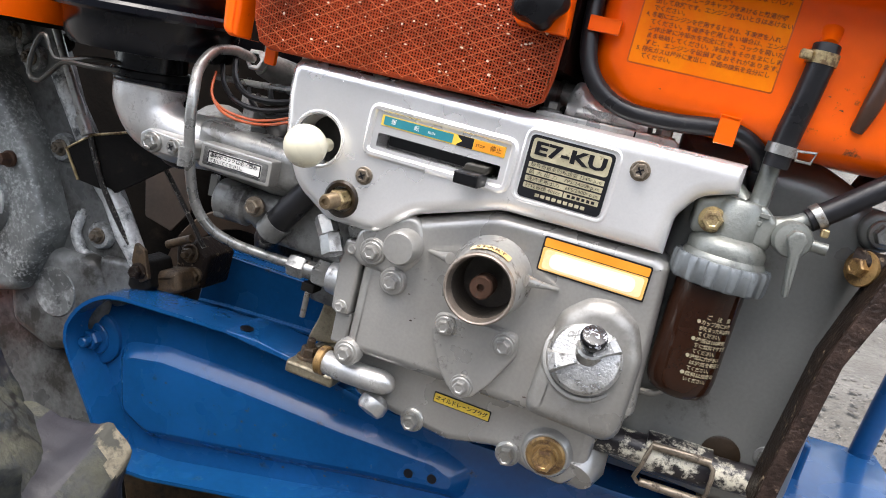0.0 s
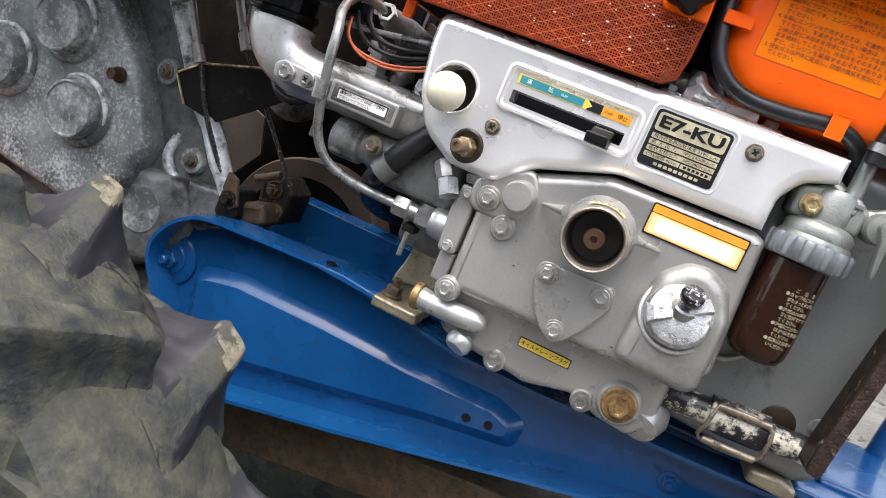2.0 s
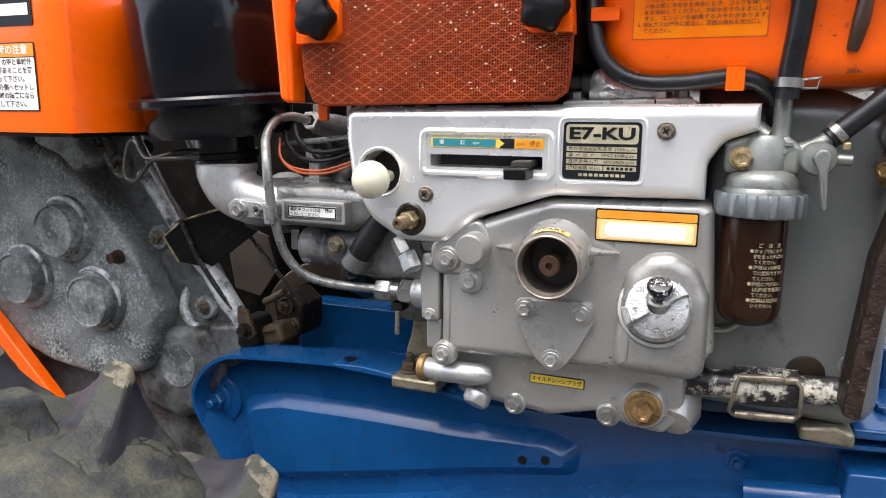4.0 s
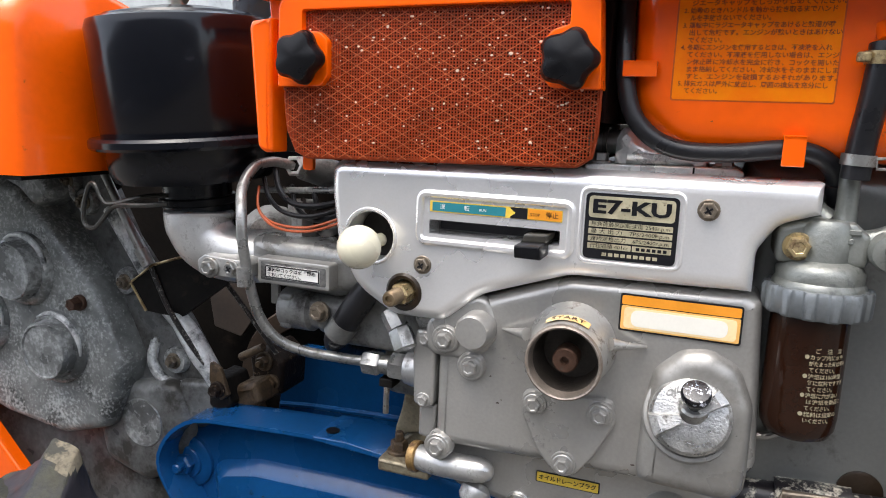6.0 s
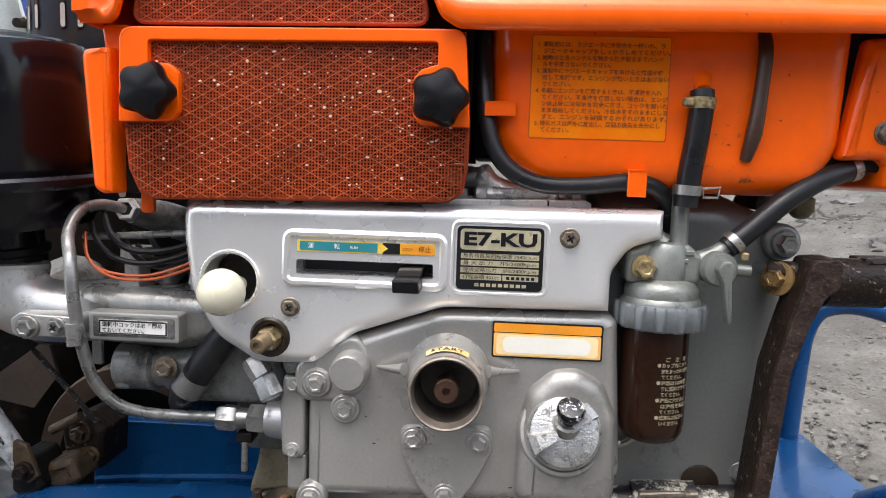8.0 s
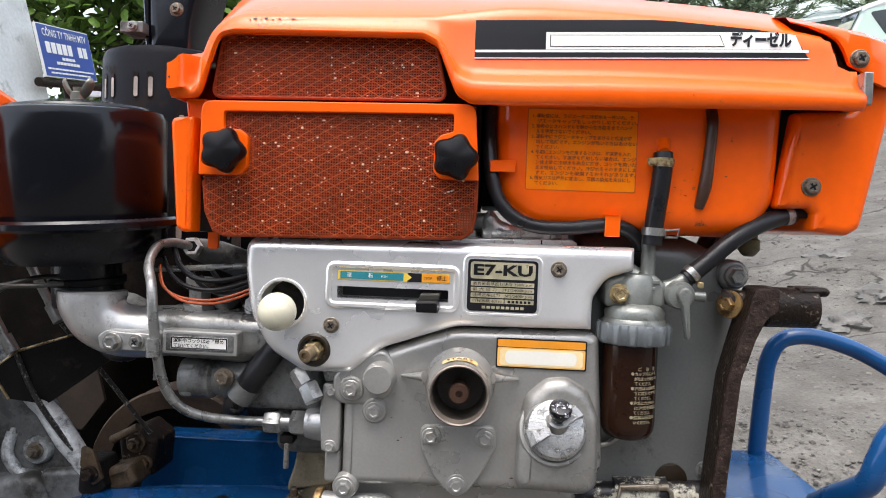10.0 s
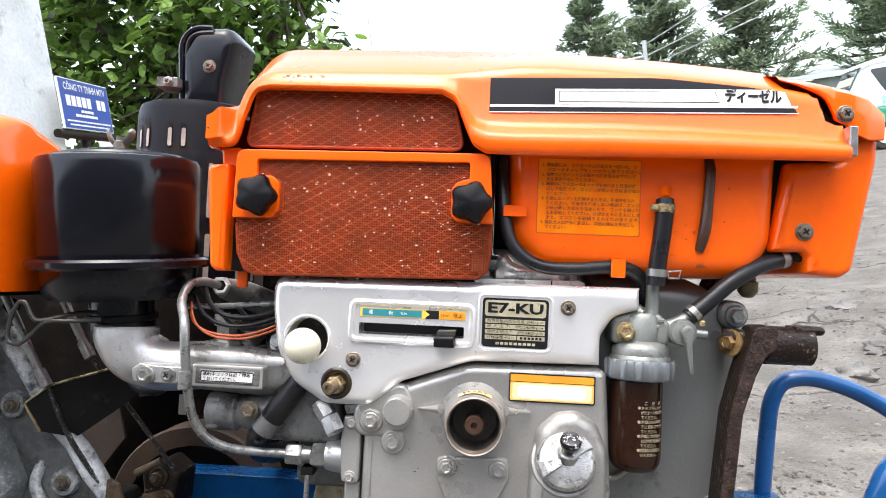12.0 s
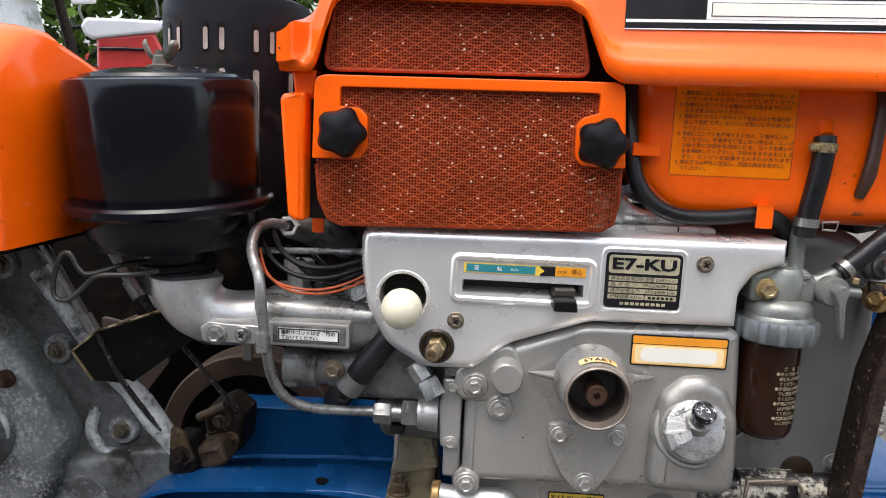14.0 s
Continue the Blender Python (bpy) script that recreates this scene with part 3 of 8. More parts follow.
# ---- radiator screens ----
screen = thing("radiator_screen", (-0.08, 0.0, 0.767), "orange wire-mesh radiator screen in an orange frame", "radiator screen")
lower_out = [Vector(p) for p in ((-0.1680, 0.850), (-0.1675, 0.800), (-0.1655, 0.780), (-0.1600, 0.7680), (-0.1530, 0.7650), (0.0020, 0.7685), (0.0085, 0.7730), (0.0105, 0.785), (0.0108, 0.810), (0.0085, 0.8525))]
frame_out = fillet([(-0.168, 0.8515), (-0.1690, 0.8035), (-0.1410, 0.8045), (-0.137, 0.810), (-0.137, 0.829), (-0.142, 0.8335), (-0.153, 0.834), (-0.153, 0.845), (-0.005, 0.847), (-0.005, 0.836), (-0.0130, 0.8335), (-0.017, 0.829), (-0.017, 0.811), (-0.0130, 0.806), (0.0120, 0.8055), (0.0085, 0.8535)],
                   [0.007, 0.001, 0.004, 0.004, 0.004, 0.004, 0.001, 0.002, 0.002, 0.001, 0.004, 0.004, 0.004, 0.004, 0.001, 0.007], 4)
part("screen_frame", slab(frame_out, -0.010, 0.004, 0.0007, 2), ORANGE, screen)


def wires(outline, pitch, y, r, slope=None):
    """Straight square wires inside a convex outline in x and z, one lot upright and one level, or a lattice of both slopes."""
    x0, x1 = min(p.x for p in outline), max(p.x for p in outline)
    z0, z1 = min(p.y for p in outline), max(p.y for p in outline)
    mid = sum(outline, Vector((0, 0))) / len(outline)
    bm = bmesh.new()
    verts, faces = [], []

    sway = random.Random(5)

    def bar(a, c, yy):
        a, c, lo, hi = Vector(a), Vector(c), 0.0, 1.0
        off = Vector((sway.uniform(-1, 1), sway.uniform(-1, 1))) * pitch * 0.05
        a, c = a + off, c + off
        for p, q in zip(outline, outline[1:] + outline[:1]):
            nrm = Vector((q.y - p.y, p.x - q.x))
            if nrm.dot(mid - p) < 0:
                nrm = -nrm
            fa, fc = nrm.dot(a - p), nrm.dot(c - p)
            if fa < 0 and fc < 0:
                return
            if fa < 0:
                lo = max(lo, fa / (fa - fc))
            elif fc < 0:
                hi = min(hi, fa / (fa - fc))
        if hi <= lo:
            return
        a, c = a + (c - a) * lo, a + (c - a) * hi
        d = (Vector(c) - Vector(a)).normalized()
        nrm = Vector((-d.y, d.x)) * r
        k = len(verts)
        for p in (Vector(a), Vector(c)):
            for q, yo in ((nrm, -r), (nrm, r), (-nrm, r), (-nrm, -r)):
                verts.append((p.x + q.x, yy + yo, p.y + q.y))
        faces.extend([(k, k + 1, k + 5, k + 4), (k + 1, k + 2, k + 6, k + 5), (k + 2, k + 3, k + 7, k + 6), (k + 3, k, k + 4, k + 7)])

    if slope is None:
        for i in range(int((x1 - x0) / pitch) + 1):
            bar((x0 + i * pitch, z0), (x0 + i * pitch, z1), y - r * 0.5)
        for i in range(int((z1 - z0) / pitch) + 1):
            bar((x0, z0 + i * pitch), (x1, z0 + i * pitch), y + r * 0.5)
    else:
        for sgn in (1, -1):
            c = x0 - (z1 - z0) / slope
            while c < x1:
                lo, hi = max(0.0, (x0 - c) * slope), min(z1 - z0, (x1 - c) * slope)
                if hi > lo:
                    if sgn > 0:
                        bar((c + lo / slope, z0 + lo), (c + hi / slope, z0 + hi), y)
                    else:
                        bar((c + lo / slope, z1 - lo), (c + hi / slope, z1 - hi), y)
                c += pitch
    made = [bm.verts.new(v) for v in verts]
    for f in faces:
        bm.faces.new([made[i] for i in f])
    return bm


def rim_line(outline, y):
    return [(p.x, y, p.y) for p in outline]


part("wire_mesh", wires(lower_out, 0.00168, -0.0055, 0.00033), ORANGE_WIRE, screen, kind="stuff")
part("lattice", wires(lower_out, 0.0115, -0.0062, 0.00016, 0.55), LATTICE, screen, "expanded-metal diamond lattice", kind="stuff")
part("rolled_edge", tube(rim_line(lower_out[1:9], -0.004), 0.0012, 8, 1), ORANGE_WIRE, screen, "rolled lower edge of the screen")
upper = thing("upper_radiator_screen", (-0.088, 0.0, 0.856), "orange wire-mesh screen under the arch of the hood", "radiator screen")
up_in = fillet([(-0.1645, 0.8552), (-0.0105, 0.8570), (-0.0205, 0.8992), (-0.1575, 0.8972)], [0.006, 0.006, 0.008, 0.008], 5)
part("screen_frame", tube(rim_line(up_in, -0.001), 0.0012, 8, 1, closed=True), ORANGE_WIRE, upper)
part("wire_mesh", wires(up_in, 0.00168, -0.0015, 0.00033), ORANGE_WIRE, upper, kind="stuff")
part("lattice", wires(up_in, 0.0115, -0.0022, 0.00016, 0.55), LATTICE, upper, "expanded-metal diamond lattice", kind="stuff")
# core colour is kept near black so that the mesh holes read dark
radiator = thing("radiator", (-0.08, 0.1, 0.77), "near-black brown radiator core behind the wire screens", "radiator")
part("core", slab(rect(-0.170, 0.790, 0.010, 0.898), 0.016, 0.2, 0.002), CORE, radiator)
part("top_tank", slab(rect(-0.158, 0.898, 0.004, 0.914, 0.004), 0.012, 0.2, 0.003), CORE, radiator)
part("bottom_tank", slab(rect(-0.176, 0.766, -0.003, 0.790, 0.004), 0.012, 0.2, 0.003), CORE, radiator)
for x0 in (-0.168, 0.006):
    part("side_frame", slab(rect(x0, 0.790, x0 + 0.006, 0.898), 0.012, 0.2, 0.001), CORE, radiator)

# added dark sheet: paints the shade in the slit beside the tank
part("side_baffle", slab(rect(0.0125, 0.792, 0.030, 0.905, 0.002), 0.062, 0.20, 0.001), DARK, radiator, "dark sheet added for the shade between radiator and tank")

# ---- air cleaner, muffler ----
cleaner = thing("air_cleaner", (-0.300, 0.068, 0.72), "glossy black air cleaner canister with a wing nut on its lid", "air cleaner", place=(0.0063, -0.0157, 0.0277), size=0.965)
AC = (-0.2905, 0.066, 0.7135)
ACX = (-0.045, -0.06, 1.0)
part("canister", lathe([(0, 0.0250), (0.030, 0.0250), (0.054, 0.0270), (0.0575, 0.0330), (0.0590, 0.0510), (0.0590, 0.0550), (0.0600, 0.0570), (0.0622, 0.1310), (0.0605, 0.1360), (0.056, 0.1378), (0.052, 0.1375), (0.050, 0.1400), (0.030, 0.1440), (0, 0.1450)], AC, ACX, 64), BLACK, cleaner)
part("flange", lathe([(0.055, 0.0505), (0.0670, 0.0505), (0.0688, 0.0525), (0.0688, 0.0565), (0.0670, 0.0585), (0.055, 0.0585)], AC, ACX, 64), BLACK, cleaner)
part("neck", lathe([(0, -0.0080), (0.0248, -0.0080), (0.0252, -0.0060), (0.0252, 0.0100), (0.0245, 0.0130), (0.0245, 0.0270), (0, 0.0270)], AC, ACX, 32), BLACK, cleaner)
muffler = thing("muffler", (-0.29, 0.21, 0.78), "black slotted muffler shield with a bent outlet", "muffler", place=(0.0115, 0, -0.0080))
MF = (-0.2965, 0.205, 0.0)
part("shield", lathe([(0, 0.760), (0.062, 0.760), (0.062, 0.925), (0.060, 0.931), (0.054, 0.9335), (0, 0.9335)], MF, (0, 0, 1), 48), MUFFLER_BLACK, muffler)

# ---- rails ----
rail = thing("frame_rail", (-0.05, 0.08, 0.45), "blue painted pressed-steel frame rail under the engine", "frame rail", "frame rails")
rail_top = [(-0.3350, 0.505), (-0.3345, 0.512), (-0.331, 0.5205), (-0.3265, 0.528), (-0.3205, 0.535), (-0.3135, 0.541), (-0.305, 0.5465), (-0.296, 0.550), (-0.284, 0.5525), (-0.23, 0.5565), (-0.183, 0.559), (-0.162, 0.5605), (-0.131, 0.555), (-0.057, 0.544), (0.009, 0.545), (0.081, 0.549), (0.136, 0.552), (0.188, 0.556), (0.284, 0.563)]
rail_bot = [(0.284, 0.514), (0.125, 0.501), (0.057, 0.485), (-0.124, 0.437), (-0.235, 0.410), (-0.275, 0.406), (-0.288, 0.425), (-0.304, 0.450), (-0.321, 0.475), (-0.3295, 0.488), (-0.334, 0.497)]
rail_out = [Vector(p) for p in rail_top + rail_bot]
part("web", slab(rail_out, 0.092, 0.096, 0.0), BLUE, rail)
bm = bmesh.new()
inner_ring = inset(rail_out, 0.003)
nr = len(rail_out)
loops = [[bm.verts.new((p.x, y, p.y)) for p in ring] for ring, y in ((rail_out, 0.096), (rail_out, 0.060), (inner_ring, 0.060), (inner_ring, 0.094))]
for a, c in zip(loops, loops[1:]):
    for i in range(nr):
        if i in (len(rail_top) - 1,):
            continue
        bm.faces.new((a[i], a[(i + 1) % nr], c[(i + 1) % nr], c[i]))
part("flange", bm, BLUE, rail)
far_rail = thing("frame_rail", (-0.05, 0.175, 0.45), "blue painted inner frame rail on the far side", "frame rail", "frame rails")
part("web", slab(fillet([(-0.300, 0.470), (-0.287, 0.560), (-0.270, 0.573), (0.20, 0.576), (0.20, 0.480)], [0.01, 0.02, 0.02, 0.002, 0.002]), 0.172, 0.178, 0.001), BLUE, far_rail)

# ---- gearbox ----
gearbox = thing("gearbox", (-0.45, 0.12, 0.45), "weathered grey cast gearbox housing with round bearing caps", "gearbox", place=(0.0105, 0.0, 0.0060))
gb_out = fillet([(-0.66, 0.76), (-0.66, 0.40), (-0.56, 0.37), (-0.32, 0.40), (-0.296, 0.44), (-0.300, 0.548), (-0.342, 0.612), (-0.395, 0.676), (-0.440, 0.76)], 0.015)
part("housing", slab(gb_out, 0.095, 0.106, 0.006), CASE, gearbox)

# ---- wheel ----
wheel = thing("tractor_wheel", (-0.338, -0.165, 0.0), "dusty black lugged tractor tyre on a yellow rim", "wheel")
WC = (-0.338, -0.133, 0.303)
part("tyre", lathe([(0.155, -0.055), (0.160, -0.063), (0.195, -0.071), (0.235, -0.070), (0.253, -0.062), (0.261, -0.045), (0.264, 0), (0.261, 0.045), (0.253, 0.062), (0.235, 0.070), (0.195, 0.071), (0.160, 0.063), (0.155, 0.055), (0.150, 0.0), (0.155, -0.055)], WC, (0, -1, 0), 72), TYRE, wheel)


# ---- details of the engine front ----
def loft(rings, bm=None, cap_end=True, cap_start=True):
    """Joins rings of (x, y, z) with equal counts."""
    bm = bm or bmesh.new()
    made = [[bm.verts.new(p) for p in ring] for ring in rings]
    for a, c in zip(made, made[1:]):
        for k in range(len(a)):
            bm.faces.new((a[k], a[(k + 1) % len(a)], c[(k + 1) % len(a)], c[k]))
    if cap_start:
        bm.faces.new(made[0][::-1])
    if cap_end:
        bm.faces.new(made[-1])
    return bm


def ring_y(x, z, r, y, n=40):
    return [(x + r * math.cos(2 * math.pi * k / n), y, z + r * math.sin(2 * math.pi * k / n)) for k in range(n)]


boss = part("starter_boss", loft([ring_y(0.0044, 0.6738, 0.0240, 0.008), ring_y(0.0046, 0.6732, 0.0222, 0.003), ring_y(0.0047, 0.6727, 0.0210, -0.004), ring_y(0.0049, 0.6720, 0.0202, -0.011),
                                  ring_y(0.005, 0.6715, 0.0198, -0.018), ring_y(0.005, 0.6714, 0.0197, -0.0195)], cap_end=False), material("chipped_boss_paint", (0.372, 0.361, 0.338), 0.32, metal=0.5, vary=0.14, scale=30, grain=500, bump=0.1, coat=0.2, dirt=(0.10, 0.075, 0.055), dirt_amount=0.24, dirt_scale=95, dirt_rough=0.6, dirt_soft=0.05), engine)
part("rim", loft([ring_y(0.005, 0.6714, 0.0197, -0.0195), ring_y(0.005, 0.6713, 0.0194, -0.0216), ring_y(0.005, 0.6713, 0.0186, -0.0222), ring_y(0.005, 0.6713, 0.0178, -0.0217),
                  ring_y(0.005, 0.6713, 0.0169, -0.0150)], cap_start=False, cap_end=False), material("worn_socket_rim", (0.24, 0.20, 0.165), 0.4, metal=0.5, vary=0.25, scale=120, grain=700, bump=0.2), boss, "worn brown rim of the crank socket")
part("bore", loft([ring_y(0.005, 0.6713, 0.0170, -0.0155), ring_y(0.005, 0.6713, 0.0164, -0.006), ring_y(0.005, 0.6713, 0.0150, 0.003)], cap_start=False), material("oily_brown_bore", (0.045, 0.037, 0.030), 0.45, metal=0.2, vary=0.35, scale=90, grain=600, bump=0.3), boss, "dark oily bore of the crank socket")
part("shaft_end", lathe([(0.0066, -0.002), (0.0066, 0.008), (0.0058, 0.009), (0.0022, 0.009), (0.0018, 0.006), (0, 0.006)], (0.005, -0.008, 0.6713), (0, -1, 0), 24), COPPER, boss, "rust-brown shaft end")
for ex, ez, tx, tz in ((-0.018, 0.679, -0.034, 0.6765), (0.026, 0.680, 0.0425, 0.678)):
    part("ear", tube([(ex, -0.006, ez), ((ex + tx) / 2, -0.001, (ez + tz) / 2), (tx, 0.005, tz)], [0.0036, 0.0020, 0.0008], 10, 4), GREY, boss)


def on_collar(u, v):
    """A place on the upper side of the starter collar: u along the arc, v up it, in metres."""
    a = math.pi / 2 - u / 0.0225
    f = (v + 0.004) / 0.008
    r, y, z = 0.0199 + 0.0006 * f, -0.0165 + 0.0075 * f, 0.6717 + 0.0006 * f
    return (0.0048 + (r + 0.0008) * math.cos(a), y - 0.0004, z + (r + 0.0008) * math.sin(a))


bm = bmesh.new()
grid = [[bm.verts.new(on_collar(-0.0125 + 0.025 * i / 16, -0.0032 + 0.0064 * j / 2)) for j in range(3)] for i in range(17)]
for i in range(16):
    for j in range(2):
        bm.faces.new((grid[i][j], grid[i + 1][j], grid[i + 1][j + 1], grid[i][j + 1]))
part("label", bm, AMBER_PALE, boss, "small pale amber label")
vs, fs = text_mesh("START", 0.0052, 'CENTER', 0.0001, 1.1)
bm = bmesh.new()
made = []
for x, y, _ in vs:
    p = Vector(on_collar(x * 1.15, y))
    made.append(bm.verts.new(p + Vector((0, -0.0006, 0.0003))))
for f in fs:
    bm.faces.new([made[i] for i in f])
part("lettering", bm, COPPER, boss)

tri = part("inspection_plate", slab(fillet([(-0.0205, 0.6445), (-0.005, 0.6455), (0.029, 0.6465), (0.0305, 0.634), (0.020, 0.613), (0.012, 0.602), (0.005, 0.5985), (-0.002, 0.602), (-0.011, 0.612), (-0.0195, 0.630)],
                                           [0.005, 0.01, 0.005, 0.006, 0.02, 0.008, 0.006, 0.008, 0.02, 0.01]), 0.0015, 0.008, 0.0015, 2), GREY, engine)
for x, z, tn in ((-0.013, 0.6385, 0.2), (0.0225, 0.6385, 0.5), (0.005, 0.607, 0.0)):
    part("bolt_pad", lathe([(0.0072, 0), (0.0067, 0.0015), (0, 0.0015)], (x, 0.0018, z), (0, -1, 0), 20), GREY, tri)
    bolt(tri, (x, 0.0005, z), 0.0046, 0.0046, GREY, turn=tn)
for x, z, tn in ((-0.067, 0.6662, 0.2), (-0.051, 0.6525, 0.5), (-0.0695, 0.6005, 0.1)):
    part("bolt_pad", lathe([(0.0088, -0.004), (0.0083, 0.002), (0.0074, 0.003), (0, 0.003)], (x, 0.0055, z), (0, -1, 0), 22), GREY, cover)
    bolt(cover, (x, 0.003, z), 0.0049, 0.0052, GREY, turn=tn)
part("plug", lathe([(0.0104, -0.006), (0.0101, 0.012), (0.0088, 0.0145), (0, 0.0150)], (-0.048, 0.006, 0.6755), (0, -1, 0), 32), GREY, cover)
part("cover_lip", slab(fillet([(-0.080, 0.676), (-0.044, 0.697), (-0.036, 0.672), (-0.044, 0.660), (-0.058, 0.655), (-0.080, 0.655)], 0.01), 0.0045, 0.01, 0.003, 3), GREY, cover)

# oil filler
bm = slab(fillet([(0.0425, 0.608), (0.0955, 0.606), (0.0955, 0.655), (0.088, 0.674), (0.074, 0.682), (0.060, 0.680), (0.0475, 0.668), (0.0435, 0.648)], [0.008, 0.012, 0.02, 0.014, 0.014, 0.014, 0.014, 0.02]), -0.0080, 0.03, 0.009, 5)
bmesh.ops.bisect_plane(bm, geom=bm.verts[:] + bm.edges[:] + bm.faces[:], plane_co=(0, 0, 0.630), plane_no=(0, 0, 1))
for v in bm.verts:
    if v.co.y < 0.015:
        v.co.y += max(v.co.z - 0.630, 0) * 0.16
filler = part("oil_filler_housing", bm, material("oil_filmed_paint", (0.285, 0.275, 0.255), 0.36, metal=0.5, vary=0.16, scale=24, grain=450, bump=0.08, coat=0.15, dirt=(0.075, 0.068, 0.058), dirt_amount=0.22, dirt_scale=34, dirt_rough=0.4, dirt_soft=0.12), engine, sharp=60)
CAPX = Vector((0.01, -0.945, 0.33)).normalized()
CAP = Vector((0.0670, -0.0045, 0.6490))
OILCAP = material("grainy_cast_cap", (0.52, 0.515, 0.50), 0.33, metal=0.8, vary=0.25, scale=160, grain=800, bump=0.5, dirt=(0.10, 0.095, 0.085), dirt_amount=0.3, dirt_scale=160, dirt_soft=0.07)
cap = part("oil_cap", lathe([(0.0195, -0.006), (0.0195, 0.002), (0.0182, 0.0035), (0.0178, 0.0045), (0.0168, 0.0050), (0, 0.0052)], CAP, CAPX, 48), OILCAP, filler, "grainy cast aluminium oil filler cap")
part("filler_neck", lathe([(0.0240, -0.012), (0.0236, -0.0035), (0.0225, -0.0020), (0.0208, -0.0018), (0.0200, -0.0030), (0.0198, -0.008)], CAP, CAPX, 48), GREY, filler)


def on_cap(u, v, h):
    side = Vector((1, 0, 0))
    up = Vector((0, 0.33, 0.945)).normalized()
    return CAP + side * u + up * v + CAPX * h


bm = bmesh.new()
for a0, a1, wide in ((203, 0.0190, 0.0068), (40, 0.0185, 0.0050)):
    d = Vector((math.cos(radians(a0)), math.sin(radians(a0))))
    nrm = Vector((-d.y, d.x))
    ring = []
    for rr, w, h in ((0.0045, 0.0026, 0.0110), (a1 * 0.8, wide * 0.8, 0.0120), (a1, wide, 0.0095)):
        ring.append([on_cap(*(d * rr + nrm * w), 0.004), on_cap(*(d * rr + nrm * w * 0.75), h), on_cap(*(d * rr - nrm * w * 0.75), h), on_cap(*(d * rr - nrm * w), 0.004)])
    loft(ring, bm)
part("grip", bm, OILCAP, cap, sharp=25)
knob_c = CAP + Vector((0.001, 0, 0.0005))
KNOBX = (0.03, -0.60, 0.80)
# bluish-white flecks in the colour stand for the knob's glints
KNOB_BLACK = material("glint_flecked_knob", (0.004, 0.004, 0.006), 0.2, vary=0.2, coat=0.2, scale=60, grain=500, bump=0.03, dirt=(0.62, 0.62, 0.68), dirt_amount=0.30, dirt_scale=330, dirt_rough=0.5, dirt_soft=0.015)
dip = part("dipstick_knob", lathe([(0.0042, 0.002), (0.0042, 0.0125), (0.0056, 0.0145), (0.0069, 0.0165), (0.0072, 0.0190), (0.0069, 0.0208), (0.0062, 0.0216), (0, 0.0221)], knob_c, KNOBX, 32), KNOB_BLACK, cap, "glossy black dipstick knob")
part("collar", lathe([(0.0066, 0.0020), (0.0072, 0.0050), (0.0070, 0.0090), (0.0058, 0.0100), (0.0040, 0.0100)], knob_c, KNOBX, 28), STEEL, dip)
vs, fs = text_mesh("OIL", 0.0075, 'CENTER', 0.0002)
bm = bmesh.new()
made = [bm.verts.new(on_cap(-0.009 + x * 0.6, 0.0105 + y * 0.6 + 0.3 * x, 0.0055)) for x, y, _ in vs]
for f in fs:
    bm.faces.new([made[i] for i in f])
part("lettering", bm, STEEL, cap)

# warning label on the cover
lab = part("warning_label", slab(rect(0.0276, 0.6850, 0.0864, 0.7047, 0.0014), 0.0052, 0.006, 0), PRINT, engine, "pale amber warning label with a darker band")
label_plate(lab, 0.0285, 0.6860, 0.0855, 0.6985, 0.0052, AMBER_EDGE, 0.001, "label_field", 0.0002)
label_plate(lab, 0.0300, 0.6868, 0.0840, 0.6977, 0.0050, AMBER_PALE, 0.002, "faded_field", 0.0002)
label_plate(lab, 0.0335, 0.6880, 0.0800, 0.6966, 0.0048, PALE_PRINT, 0.004, "pale_field", 0.0002)
label_plate(lab, 0.0285, 0.6990, 0.0855, 0.7038, 0.0052, AMBER_PRINT, 0.001, "label_band", 0.0002)

OIL_STAIN = material("brown_oil_stain", (0.022, 0.014, 0.008), 0.35, vary=0.4, scale=50, grain=400, bump=0.2, spec=0.3)

# sump fittings
for x, z in ((-0.024, 0.5645), (0.039, 0.5665)):
    part("bolt_pad", lathe([(0.0082, -0.008), (0.0078, 0.003), (0.0068, 0.004), (0, 0.004)], (x, 0.026, z), (0, -1, 0), 22), GREY, engine)
    bolt(engine, (x, 0.0225, z), 0.0056, 0.007, STEEL, turn=0.25)
part("drain_boss", lathe([(0.0175, -0.02), (0.0155, 0.0), (0.0140, 0.004), (0.0128, 0.005), (0, 0.005)], (0.061, 0.024, 0.5765), (0, -1, 0), 32), GREY, engine)
part("drain_lobe", lathe([(0, -0.03), (0.014, -0.026), (0.016, -0.01), (0.012, 0.001), (0, 0.004)], (0.079, 0.030, 0.566), (-0.1, -0.8, -0.5), 24), GREY, engine)
RUSTY_BRASS = material("rust_stained_brass", (0.33, 0.205, 0.08), 0.38, metal=0.6, vary=0.3, scale=90, grain=800, bump=0.2, dirt=(0.085, 0.040, 0.016), dirt_amount=0.42, dirt_scale=120, dirt_soft=0.06)
part("drain_washer", lathe([(0.0118, -0.002), (0.0118, 0.0012), (0.0105, 0.0024), (0, 0.0024)], (0.061, 0.0195, 0.5765), (0, -1, 0), 32), RUSTY_BRASS, engine, "rusty sealing washer")
bolt(engine, (0.061, 0.0178, 0.5765), 0.0076, 0.0085, RUSTY_BRASS, washer=1.2, turn=0.1, name="drain_plug", label="rust-stained brass oil drain plug")
label_plate(engine, -0.0143, 0.5812, 0.0229, 0.5882, 0.0240, PRINT, 0.0008, "label_border", 0.0004)
